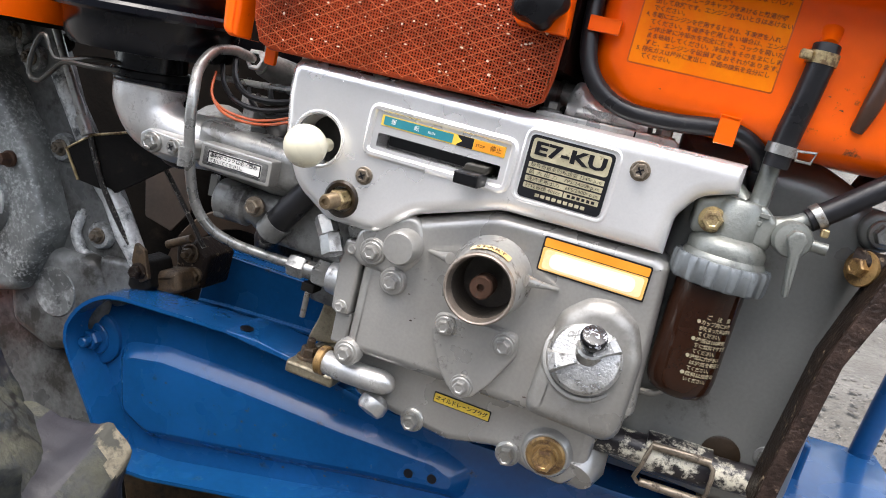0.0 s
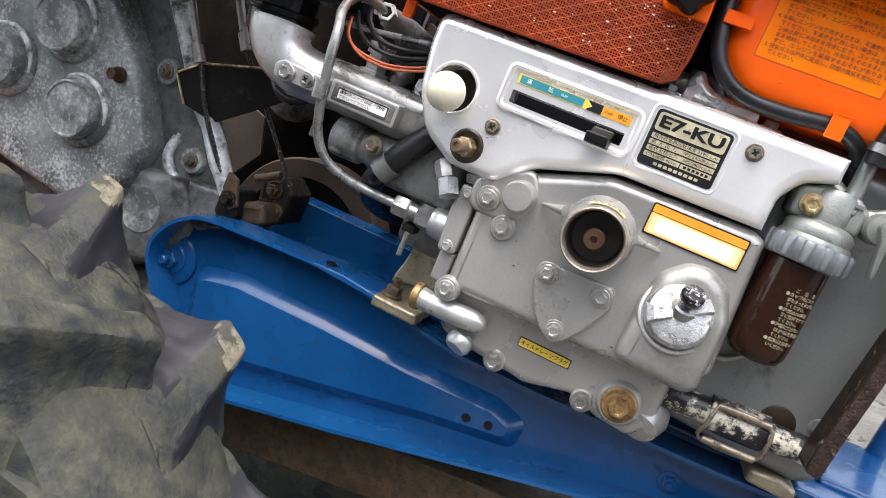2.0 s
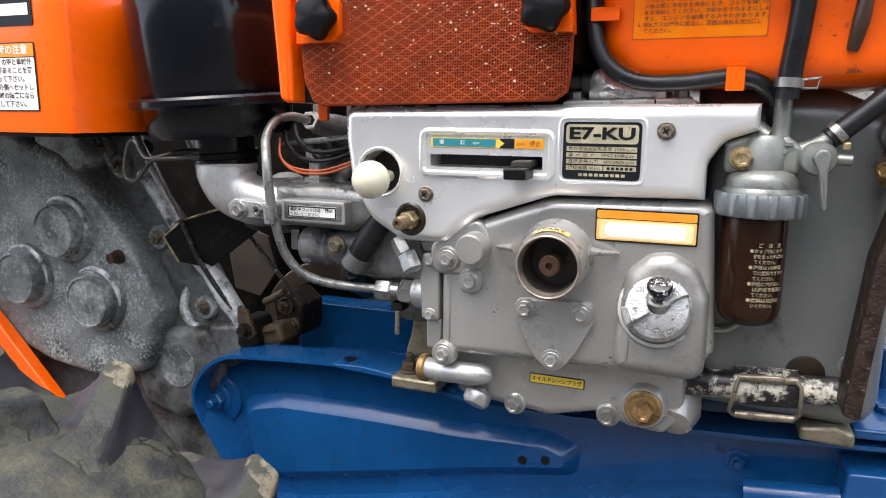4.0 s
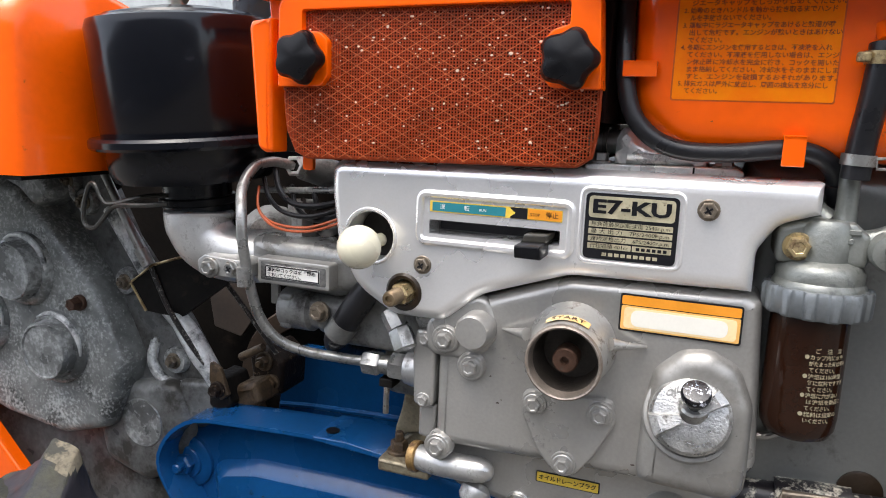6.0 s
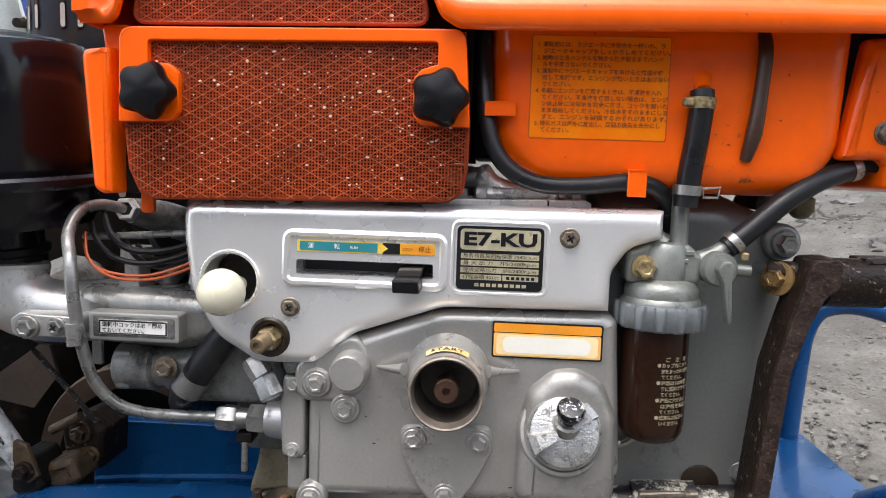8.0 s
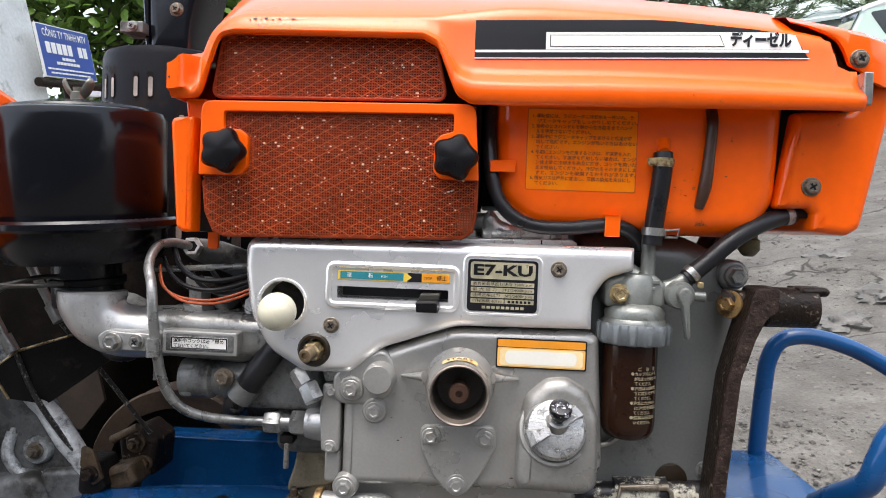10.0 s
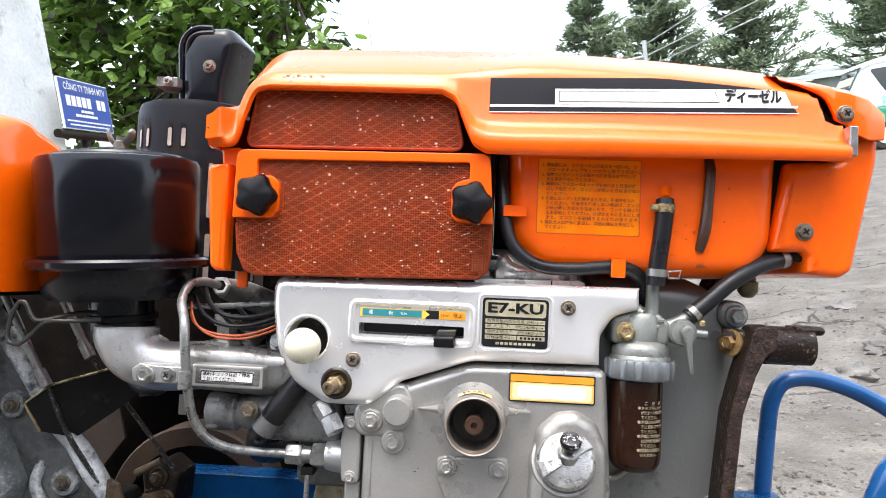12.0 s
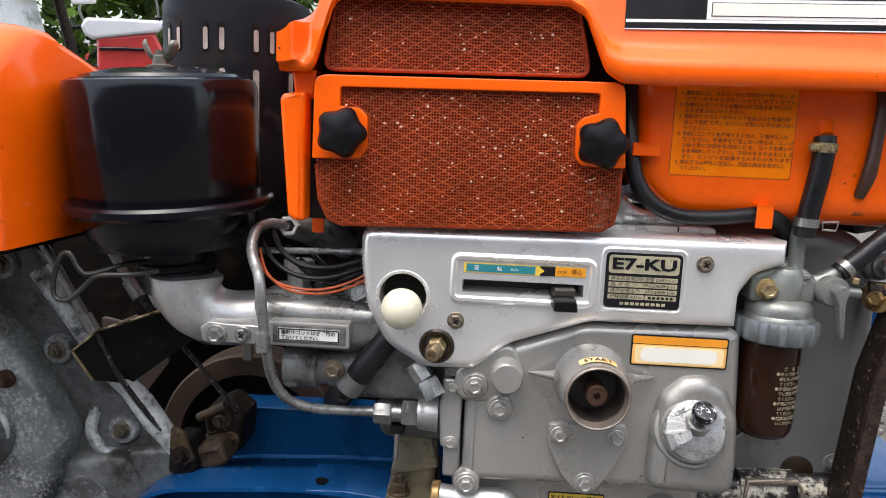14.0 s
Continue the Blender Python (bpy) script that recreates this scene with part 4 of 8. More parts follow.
dl = label_plate(engine, -0.0136, 0.5819, 0.0222, 0.5875, 0.0236, YELLOW, 0.0006, "drain_label", 0.0004, "yellow drain plug label with a dark border")
writing(dl, "オイルドレーンプラグ", (0.0043, 0.0229, 0.5847), 0.0036, PRINT, 0.0335, 'CENTER', 0.00008)
part("pipe_stub", tube([(-0.087, 0.018, 0.5835), (-0.070, 0.014, 0.5845), (-0.046, 0.013, 0.586), (-0.041, 0.016, 0.586)], [0.0078, 0.0078, 0.0076, 0.005], 18, 4), ALU, engine)
part("gasket", lathe([(0, -0.001), (0.0088, -0.001), (0.0096, 0.0), (0.0096, 0.0038), (0.0088, 0.0045), (0, 0.0045)], (-0.0905, 0.0182, 0.5834), (1, -0.1, 0.05), 26), RUSTY_BRASS, engine, "rust-stained gasket ring")
part("drain_nub", lathe([(0.006, -0.006), (0.0095, -0.002), (0.0095, 0.003), (0.0075, 0.006), (0, 0.007)], (-0.0500, 0.020, 0.5665), (-0.2, -0.55, -0.7), 22), ALU, engine)
bolt(engine, (0.176, 0.041, 0.613), 0.0054, 0.006, GREY_DARK, washer=1.4)
bolt(engine, (0.1885, 0.035, 0.7495), 0.0062, 0.008, STEEL, washer=1.3, turn=0.0)
part("corner_lug", slab(disc(0.188, 0.750, 0.0105, 24), 0.036, 0.09, 0.003), CRANK, engine)
part("corner_ear", slab(fillet([(0.178, 0.765), (0.198, 0.770), (0.200, 0.785), (0.186, 0.785)], 0.004), 0.06, 0.10, 0.003), GREY_DARK, engine)
part("oil_line", tube([(0.098, 0.036, 0.628), (0.108, 0.035, 0.630), (0.120, 0.036, 0.640)], 0.002, 8, 5), GREY, engine)
part("oily_port", lathe([(0.0112, -0.002), (0.0110, 0.0010), (0.0098, 0.0016), (0, 0.0014)], (0.153, 0.040, 0.606), (0, -1, 0), 26), OIL_STAIN, engine, "dark oil-stained blanked port")

# head bracket above the panel
BRIGHT_ALU = material("bright_cast_outlet", (0.66, 0.66, 0.64), 0.32, metal=0.5, vary=0.15, scale=60, grain=500, bump=0.25, dirt=(0.14, 0.13, 0.11), dirt_amount=0.2, dirt_scale=110, dirt_soft=0.07)
wo = part("water_outlet", slab(fillet([(0.0145, 0.768), (0.0150, 0.7805), (0.0175, 0.7880), (0.0225, 0.7885), (0.0270, 0.7820), (0.0345, 0.7790), (0.0600, 0.7775), (0.0625, 0.7740), (0.0630, 0.768)], [0.001, 0.003, 0.004, 0.004, 0.006, 0.008, 0.004, 0.003, 0.001]), 0.0315, 0.085, 0.0065, 5), BRIGHT_ALU, engine, "bright cast water outlet", sharp=60)
part("outlet_flange", slab(fillet([(0.0000, 0.7650), (0.0000, 0.7676), (0.0050, 0.7685), (0.0600, 0.7697), (0.0770, 0.7697), (0.0800, 0.7680), (0.0800, 0.7650)], 0.001), 0.029, 0.070, 0.001), BRIGHT_ALU, wo)
part("outlet_stub", tube([(0.018, 0.056, 0.7800), (0.006, 0.057, 0.7800), (-0.006, 0.058, 0.7800)], 0.0068, 18, 2), ALU, wo)
part("hose_ring", tube([(0.0085, 0.0568, 0.7800), (0.0060, 0.057, 0.7800)], 0.0080, 18, 1), STEEL, wo)
for x, z in ((0.0070, 0.7690), (0.0705, 0.7695)):
    bolt(wo, (x, 0.036, z), 0.0052, 0.0052, STEEL, axis=(0, 0, 1), washer=1.4)
part("outlet_seam", tube([(0.0560, 0.0288, 0.7655), (0.0560, 0.0288, 0.7692)], 0.0005, 5, 1), DARK, wo)

# ---- control panel details ----
def ring_rect(x0, z0, x1, z1, r, y):
    return [(p.x, y, p.y) for p in rect(x0, z0, x1, z1, r, 4)]


part("slot_bezel", tube(ring_rect(-0.0835, 0.7222, 0.0005, 0.7488, 0.0045, 0.0002), 0.0023, 8, 1, closed=True), SILVER, panel)
part("plate_bezel", tube(ring_rect(0.0052, 0.7203, 0.0545, 0.7578, 0.0045, 0.0005), 0.0013, 8, 1, closed=True), SILVER, panel)
part("hole_rim", tube([(p.x, 0.0002, p.y) for p in disc(-0.114, 0.7215, 0.0158)], 0.0011, 8, 1, closed=True), SILVER, panel)
part("slot_shadow_box", slab(rect(-0.0775, 0.7270, -0.0055, 0.7340), 0.017, 0.019, 0), PRINT, panel)
part("hole_backing", slab(disc(-0.114, 0.7215, 0.0140), 0.017, 0.019, 0), DARK, panel)
strip = label_plate(panel, -0.0775, 0.7390, -0.0042, 0.7450, 0.0, YELLOW, 0.0004, "slot_label", 0.0004, "teal and amber run and stop strip")
label_plate(strip, -0.0760, 0.7396, -0.0345, 0.7444, -0.0004, TEAL, 0.0003, "run_field", 0.0002)
label_plate(strip, -0.0318, 0.7391, -0.0226, 0.7449, -0.0004, PRINT, 0.0003, "dark_field", 0.0002)
part("arrow", slab([(-0.0320, 0.7398), (-0.0290, 0.7420), (-0.0320, 0.7442)], -0.0009, -0.0004, 0), YELLOW, strip)
label_plate(strip, -0.0222, 0.7394, -0.0046, 0.7446, -0.0004, AMBER_PRINT, 0.0003, "stop_field", 0.0002)
writing(strip, "運", (-0.0700, -0.0009, 0.7420), 0.0032, WHITE, None, 'CENTER')
writing(strip, "転", (-0.0560, -0.0009, 0.7420), 0.0032, WHITE, None, 'CENTER')
writing(strip, "RUN", (-0.0470, -0.0009, 0.7418), 0.0020, WHITE, None, 'CENTER')
writing(strip, "STOP", (-0.0185, -0.0009, 0.7418), 0.0022, PRINT, None, 'CENTER')
writing(strip, "停止", (-0.0095, -0.0009, 0.7420), 0.0034, PRINT, None, 'CENTER')
lever = part("throttle_lever", slab(fillet([(-0.0240, 0.7215), (-0.0100, 0.7215), (-0.0110, 0.7285), (-0.0245, 0.7280)], 0.001), -0.019, 0.012, 0.0014, 2), BLACK_SATIN, panel, "black throttle lever")
part("lever_stem", slab(fillet([(-0.024, 0.7275), (-0.011, 0.728), (-0.0100, 0.7325), (-0.0225, 0.7320)], 0.001), -0.006, 0.014, 0.001, 2), material("worn_olive_stem", (0.030, 0.027, 0.020), 0.5, vary=0.2, scale=100, grain=600), lever)
plate = label_plate(panel, 0.0073, 0.7222, 0.0524, 0.7557, -0.0001, PRINT, 0.003, "model_plate", 0.0005, "black and gold model plate")
label_plate(plate, 0.0090, 0.7432, 0.0507, 0.7542, -0.0006, CREAM, 0.0022, "title_field", 0.0002)
writing(plate, "E7-KU", (0.0298, -0.0011, 0.7487), 0.0094, PRINT, 0.0378, 'CENTER', 0.00035)
for k, (row, w) in enumerate((("無負荷最高回転速度 2540r.p.m", 0.038), ("最 大 出 力　7PS/2400r.p.m", 0.038), ("連続定格出力　6PS/2400r.p.m", 0.038), ("行程容積 401cc", 0.019))):
    z = 0.7400 - 0.0037 * k
    if k < 3:
        label_plate(plate, 0.0095, z - 0.0014, 0.0502, z + 0.0014, -0.0006, CREAM, 0.0003, "row_field", 0.0002)
        writing(plate, row, (0.0298, -0.0011, z), 0.0026, PRINT, w, 'CENTER')
    else:
        label_plate(plate, 0.0095, z - 0.0014, 0.0310, z + 0.0014, -0.0006, CREAM, 0.0003, "row_field", 0.0002)
        label_plate(plate, 0.0316, z - 0.0014, 0.0502, z + 0.0014, -0.0006, CREAM, 0.0003, "row_field", 0.0002)
        writing(plate, row, (0.0202, -0.0011, z), 0.0026, PRINT, w, 'CENTER')
        for q in range(6):
            label_plate(plate, 0.0335 + q * 0.0026, z - 0.0008, 0.0352 + q * 0.0026, z + 0.0008, -0.0008, PRINT, 0, "number_bar", 0.0002)
for q in range(9):
    label_plate(plate, 0.0170 + q * 0.0031, 0.7240, 0.0192 + q * 0.0031, 0.7257, -0.0006, CREAM, 0, "maker_bar", 0.0002)
part("decompression_knob", lathe([(0.004, -0.012), (0.004, 0.002)] + [(0.0123 * math.sin(radians(a)), 0.0136 - 0.0123 * math.cos(radians(a))) for a in range(18, 181, 9)], (-0.1125, -0.002, 0.7180), (-0.03, -1, -0.02), 40), IVORY, panel, "ivory ball knob in a round hole")
RUSTY_BRASS_TIP = material("worn_brown_stud", (0.20, 0.145, 0.085), 0.38, metal=0.6, vary=0.3, scale=160, grain=900, bump=0.1)
stud = part("stop_stud", lathe([(0.0062, -0.015), (0.0062, 0.010), (0.0050, 0.011), (0, 0.011)], (-0.0915, 0.004, 0.6915), (-0.12, -1, -0.06), 6), BRASS, panel, "greasy brass stop stud")
part("stud_tip", lathe([(0.0046, 0), (0.0046, 0.009), (0.0038, 0.0105), (0.0022, 0.0105), (0.0018, 0.009), (0, 0.009)], (-0.0927, -0.006, 0.6909), (-0.12, -1, -0.06), 18), RUSTY_BRASS_TIP, stud, "worn brown stud tip")
part("stud_rim", tube([(p.x, 0.0004, p.y) for p in disc(-0.092, 0.6915, 0.0092, 22)], 0.0020, 6, 1, closed=True), OIL_STAIN, panel, "greasy dark ring round the stud")
screw(panel, (-0.0810, 0.0, 0.7085), 0.0042, SCREW)
screw(panel, (0.0655, 0.0, 0.7510), 0.0042, SCREW)

# ---- fuel filter ----
FX, FY = 0.1190, 0.004
filt = thing("fuel_filter", (FX, FY, 0.644), "zinc fuel filter with an amber bowl and a shut-off cock", "fuel filter", place=(-0.0041, 0.0124, -0.0195), size=1.025)
part("filter_head", lathe([(0, 0.712), (0.0195, 0.712), (0.0205, 0.718), (0.0200, 0.7205), (0.0188, 0.722), (0.0190, 0.7265), (0.0165, 0.7300), (0.0125, 0.7315), (0.0125, 0.747), (0.0105, 0.750), (0, 0.750)], (FX, FY, 0), (0, 0, 1), 36), ZINC, filt)
part("clamp_ring", lathe([(0.017, 0.7062), (0.0220, 0.7062), (0.0230, 0.7074), (0.0233, 0.7172), (0.0224, 0.7190), (0.017, 0.7190)], (FX, FY, 0), (0, 0, 1), 196, lobes=14, lobe=0.038, square=4.0), ZINC_RING, filt)
BOWL_INK = material("worn_gold_ink", (0.30, 0.26, 0.17), 0.5, vary=0.3, scale=200, grain=900, bump=0.0)
bowl = part("bowl", lathe([(0.0172, 0.7050), (0.0172, 0.6560), (0.0166, 0.6505), (0.0145, 0.6465), (0.0105, 0.6445), (0, 0.6438)], (FX - 0.0015, FY, 0), (0, 0, 1), 44), AMBER, filt, "dark amber plastic filter bowl with printed notes")
for k, (row, w) in enumerate((("ご　注　意", 0.014), ("●カップ内に水や", 0.020), ("　がたまった時は早め", 0.020), ("　てください。", 0.013), ("●沪紙は100時間", 0.020), ("　毎に燃料ですすぎ", 0.020), ("　てください。", 0.013), ("●沪紙に穴があい", 0.020), ("　は沪紙を新品と", 0.020), ("　てください。", 0.013), ("●燃料は指定の", 0.020), ("　いください。", 0.013))):
    writing(bowl, row, (FX - 0.0038 + (0.004 if k == 0 else 0), FY, 0.6915 - 0.00305 * k), 0.0026, BOWL_INK, w * 0.92, 'LEFT', 0.00004, bend=(FX - 0.0015, FY, 0.01745))
part("mount_block", slab(fillet([(0.0985, 0.729), (0.137, 0.729), (0.137, 0.744), (0.130, 0.750), (0.112, 0.751), (0.0985, 0.746)], 0.004), -0.004, 0.04, 0.003), ZINC, filt)
for k in range(3):
    part("cast_mark", slab(rect(0.1155, 0.7445 - 0.0042 * k, 0.1325 - 0.003 * k, 0.7470 - 0.0042 * k, 0.0005), -0.0052, -0.003, 0.0004, 1), ZINC, filt)
bolt(filt, (0.1075, -0.0045, 0.7375), 0.0057, 0.006, BRASS, washer=1.25, turn=0.2)
part("neck", tube([(0.1255, 0.004, 0.744), (0.1265, 0.005, 0.754), (0.1262, 0.006, 0.776)], [0.0056, 0.0047, 0.0044], 16, 4), ZINC, filt)
part("side_arm", tube([(0.132, 0.003, 0.740), (0.143, 0.001, 0.7445), (0.155, 0.001, 0.753)], [0.0055, 0.0046, 0.0040], 14, 4), ZINC, filt)
part("left_arm", tube([(0.120, 0.008, 0.748), (0.111, 0.012, 0.756), (0.104, 0.016, 0.762)], [0.006, 0.005, 0.004], 12, 4), ZINC, filt)
cock = part("cock_body", lathe([(0.0090, -0.012), (0.0090, 0.004), (0.0080, 0.006), (0.0050, 0.0065), (0, 0.0065)], (0.1445, -0.004, 0.7385), (0, -1, 0), 28), ZINC, filt)
part("cock_handle", slab(fillet([(0.1405, 0.7395), (0.1430, 0.7440), (0.1475, 0.7440), (0.1498, 0.7400), (0.1485, 0.7330), (0.1497, 0.7130), (0.1475, 0.7115), (0.1443, 0.7320)], [0.003, 0.003, 0.003, 0.003, 0.003, 0.0015, 0.0015, 0.003]), -0.0165, -0.0105, 0.0015, 2), ZINC, cock)
part("cock_pin", tube([(0.148, -0.006, 0.7385), (0.160, -0.006, 0.7380)], 0.0031, 12, 1), ZINC, cock)

# ---- hoses and clips ----
hose = thing("fuel_hose", (0.128, 0.006, 0.776), "black rubber fuel hose with clamps below the tank", "hose", "hoses", place=(-0.0017, 0.0062, -0.0124), size=1.015)
part("hose_body", tube([(0.1262, 0.006, 0.770), (0.1268, 0.005, 0.785), (0.1285, 0.003, 0.803), (0.1297, 0.002, 0.820), (0.1298, 0.003, 0.8285)], 0.0061, 16, 5), RUBBER, hose)
cl = part("wire_clamp", lathe([(0.0066, -0.0025), (0.0073, -0.0025), (0.0073, 0.0025), (0.0066, 0.0025)], (0.1264, 0.006, 0.7785), (0.05, -0.02, 1), 24), STEEL, hose)
part("clamp_loop", tube([(0.1325, -0.001, 0.7795), (0.1402, -0.004, 0.7803), (0.1390, -0.004, 0.7752), (0.1330, -0.001, 0.7750)], 0.0008, 6, 1, closed=True), STEEL, cl)
cl = part("screw_clamp", lathe([(0.0064, -0.0028), (0.0071, -0.0028), (0.0071, 0.0028), (0.0064, 0.0028)], (0.1296, 0.0025, 0.8225), (0.03, -0.03, 1), 24), BRASS, hose)
part("clamp_ear", slab(rect(0.1190, 0.8203, 0.1243, 0.8246, 0.0012), -0.005, -0.001, 0.001), BRASS, cl)
hose = thing("fuel_hose", (0.19, 0.01, 0.78), "black rubber fuel hose from the cock to the tank", "hose", "hoses", place=(-0.0036, 0.0104, -0.0155), size=1.020)
part("hose_body", tube([(0.1495, 0.0008, 0.7485), (0.161, 0.002, 0.7582), (0.178, 0.004, 0.7735), (0.196, 0.009, 0.7845), (0.213, 0.016, 0.7905), (0.222, 0.021, 0.7925)], 0.0057, 16, 5), RUBBER, hose)
cl = part("clip", lathe([(0.0058, -0.002), (0.0066, -0.002), (0.0066, 0.002), (0.0058, 0.002)], (0.1530, 0.0011, 0.7515), (0.72, 0.05, 0.68), 22), STEEL, hose)
part("clip_ear", slab(rect(0.1555, 0.7430, 0.1590, 0.7470, 0.001), -0.006, -0.003, 0.0008), BRASS, cl)
part("end_band", lathe([(0.0058, -0.0025), (0.0065, -0.0025), (0.0065, 0.0025), (0.0058, 0.0025)], (0.2165, 0.018, 0.7913), (0.9, 0.3, 0.2), 22), STEEL, hose)
hose = thing("overflow_hose", (0.06, 0.003, 0.778), "dark grey rubber hose bent along the tank edge", "hose", "hoses", place=(0.0021, 0.0108, -0.0174), size=1.020)
part("hose_body", tube([(0.0150, 0.016, 0.880), (0.0150, 0.010, 0.845), (0.0175, 0.003, 0.815), (0.0225, 0.000, 0.797), (0.033, -0.001, 0.7855), (0.048, -0.001, 0.7800), (0.070, 0.000, 0.7800), (0.092, 0.002, 0.7825), (0.106, 0.006, 0.7805), (0.115, 0.012, 0.773), (0.119, 0.020, 0.760)], 0.0046, 14, 6), RUBBER, hose)
part("end_cuff", lathe([(0.0048, -0.006), (0.0056, -0.006), (0.0056, 0.006), (0.0048, 0.006)], (0.1180, 0.0175, 0.7640), (0.3, 0.5, -0.8), 18), RUBBER, hose)
for x0, z0, x1, z1, y in ((0.0190, 0.8130, 0.0352, 0.8206, 0.0070), (0.0945, 0.7733, 0.1042, 0.7876, 0.0055)):
    clip = thing("hose_clip", (x0, y, z0), "bent orange sheet-metal hose clip", "clip", "hose clips")
    part("tab", slab(rect(x0, z0, x1, z1, 0.0006), y, y + 0.0016, 0.0004, 1), ORANGE, clip)
    part("return", slab(rect(x0, z1 - 0.002, x1, z1, 0.0004), y, y + 0.016, 0.0003, 1), ORANGE, clip)

# ---- tank details ----
label_plate(tank, 0.0418, 0.8023, 0.1132, 0.8557, 0.0082, STICKER_EDGE, 0.0014, "sticker_edge", 0.0003, "browned edge of the sticker")
st = label_plate(tank, 0.0425, 0.8030, 0.1125, 0.8550, 0.0081, STICKER, 0.001, "warning_sticker", 0.0005, "faded amber sticker with printed instructions")
rows_t = ("1. 運転前には、ラジエータに冷却水を一杯いれ、ラ", "　ジエータキャップをしっかりしめてください。", "2. 始動のときハンドルを軸から抜き取るまでハンド", "　ルを手放さないでください。", "3. 運転中にラジエータキャップをあけると熱湯が噴", "　出して危険です。エンジンが熱いときはあけない", "　でください。",
          "4. 冬期にエンジンを使用するときは、不凍液を入れ", "　てください。不凍液を使用しない場合は、エンジ", "　ン休止時に冷却水を完全に抜き、コックを開いた", "　まま格納してください。冷却水をそのままにしま", "　すと、エンジンを破損するおそれがあります。", "5. 排気ガスは屋外に放出し、周囲の換気を充分にし", "　てください。")
for k, row in enumerate(rows_t):
    writing(st, row, (0.0448, 0.0071, 0.8505 - 0.00335 * k), 0.00285, STICKER_INK, None if len(row) < 18 else 0.0645, 'LEFT', 0.00004)
part("outlet", lathe([(0.0056, -0.003), (0.0044, 0.0002), (0.0038, 0.002), (0.0037, 0.005), (0, 0.006)], (0.1297, 0.0085, 0.8330), (0, -0.65, -0.75), 24), ORANGE, tank)
part("vent_pipe", tube([(0.1590, 0.012, 0.862), (0.1588, 0.004, 0.850), (0.1578, 0.0035, 0.830), (0.1558, 0.0035, 0.808), (0.1540, 0.008, 0.7945)], [0.0034, 0.0036, 0.0036, 0.0042, 0.0030], 12, 5, flat=1.0), material("brown_vent_rubber", (0.055, 0.026, 0.016), 0.35, vary=0.25, scale=60, grain=400, bump=0.1), tank, "dark brown vent pipe on the tank side")
part("tank_cock", lathe([(0, 0), (0.005, 0.0), (0.0055, 0.003), (0.0055, 0.010), (0.0072, 0.011), (0.0072, 0.018), (0.0050, 0.021), (0.0030, 0.0225), (0, 0.0225)], (0.2000, 0.045, 0.7860), (0, 0, -1), 16), material("olive_brass_tap", (0.15, 0.125, 0.07), 0.4, metal=0.5, vary=0.3, scale=120, grain=800, bump=0.15), tank, "small dull brass drain tap")

# ---- hood trim ----
def hood_side(x, z):
    """How far forward the hood's side stands at that height."""
    face = hood_section(x)[5:10]
    return float(np.interp(z, [p[1] for p in face], [p[0] for p in face]))


def top_line(x):
    return hood_top(x) - 0.0142


def stripe(parent, x0, x1, low, high, mat, name, lift, nx=16, nz=4, lean=0.0, label=""):
    """A decal on the hood's side between two heights at its left end; both rise with the stripe's slope."""
    bm, rows = bmesh.new(), []
    for i in range(nx + 1):
        col = []
        for j in range(nz + 1):
            f = j / nz
            x = x0 + (x1 - x0) * i / nx + lean * f * (i / nx)
            z = low + (min(high + 0.022 * (x - 0.006), top_line(x)) - 0.022 * (x - 0.006) - low) * f + 0.022 * (x - 0.006)
            col.append(bm.verts.new((x, hood_side(x, z) - lift, z)))
        rows.append(col)
    for a, c in zip(rows, rows[1:]):
        for j in range(nz):
            bm.faces.new((a[j], c[j], c[j + 1], a[j + 1]))
    return part(name, bm, mat, parent, label)


band = stripe(hood, 0.0062, 0.213, 0.8832, 0.9080, PRINT, "side_stripe", 0.0006, lean=-0.009, label="black and white decal stripe on the hood side")
stripe(band, 0.0066, 0.2125, 0.8872, 0.8888, WHITE, "white_line", 0.0009, 16, 1)
stripe(band, 0.0062, 0.2130, 0.8832, 0.8838, WHITE, "white_edge", 0.0009, 16, 1)
stripe(band, 0.0510, 0.2085, 0.8890, 0.9000, WHITE, "white_field", 0.0009, 14, 2, -0.004)
stripe(band, 0.0535, 0.1615, 0.8907, 0.8983, PRINT, "name_border", 0.0011, 10, 2, -0.003)
stripe(band, 0.0540, 0.1610, 0.8911, 0.8979, PALE_PRINT, "name_field", 0.0013, 10, 2, -0.003)
vs, fs = text_mesh("ディーゼル", 0.0098, 'LEFT', 0.0005)
w = max(v[0] for v in vs)
bm, made = bmesh.new(), []
for x, y, _ in vs:
    x, z = 0.1645 + x * 0.0375 / w, 0.8945 + y + 0.022 * 0.178
    made.append(bm.verts.new((x, hood_side(x, z) - 0.0015, z)))
for f in fs:
    bm.faces.new([made[i] for i in f])
part("lettering", bm, PRINT, band)
part("filler_bulge", lathe([(0.040, -0.004), (0.038, 0.003), (0.034, 0.0045), (0, 0.005)], (-0.085, 0.11, 0.9465), (0, 0, 1), 32), ORANGE, hood)
part("latch", slab(rect(0.2425, 0.8590, 0.2480, 0.8790, 0.001), -0.012, 0.018, 0.001), STEEL, hood, "bright steel latch tab")

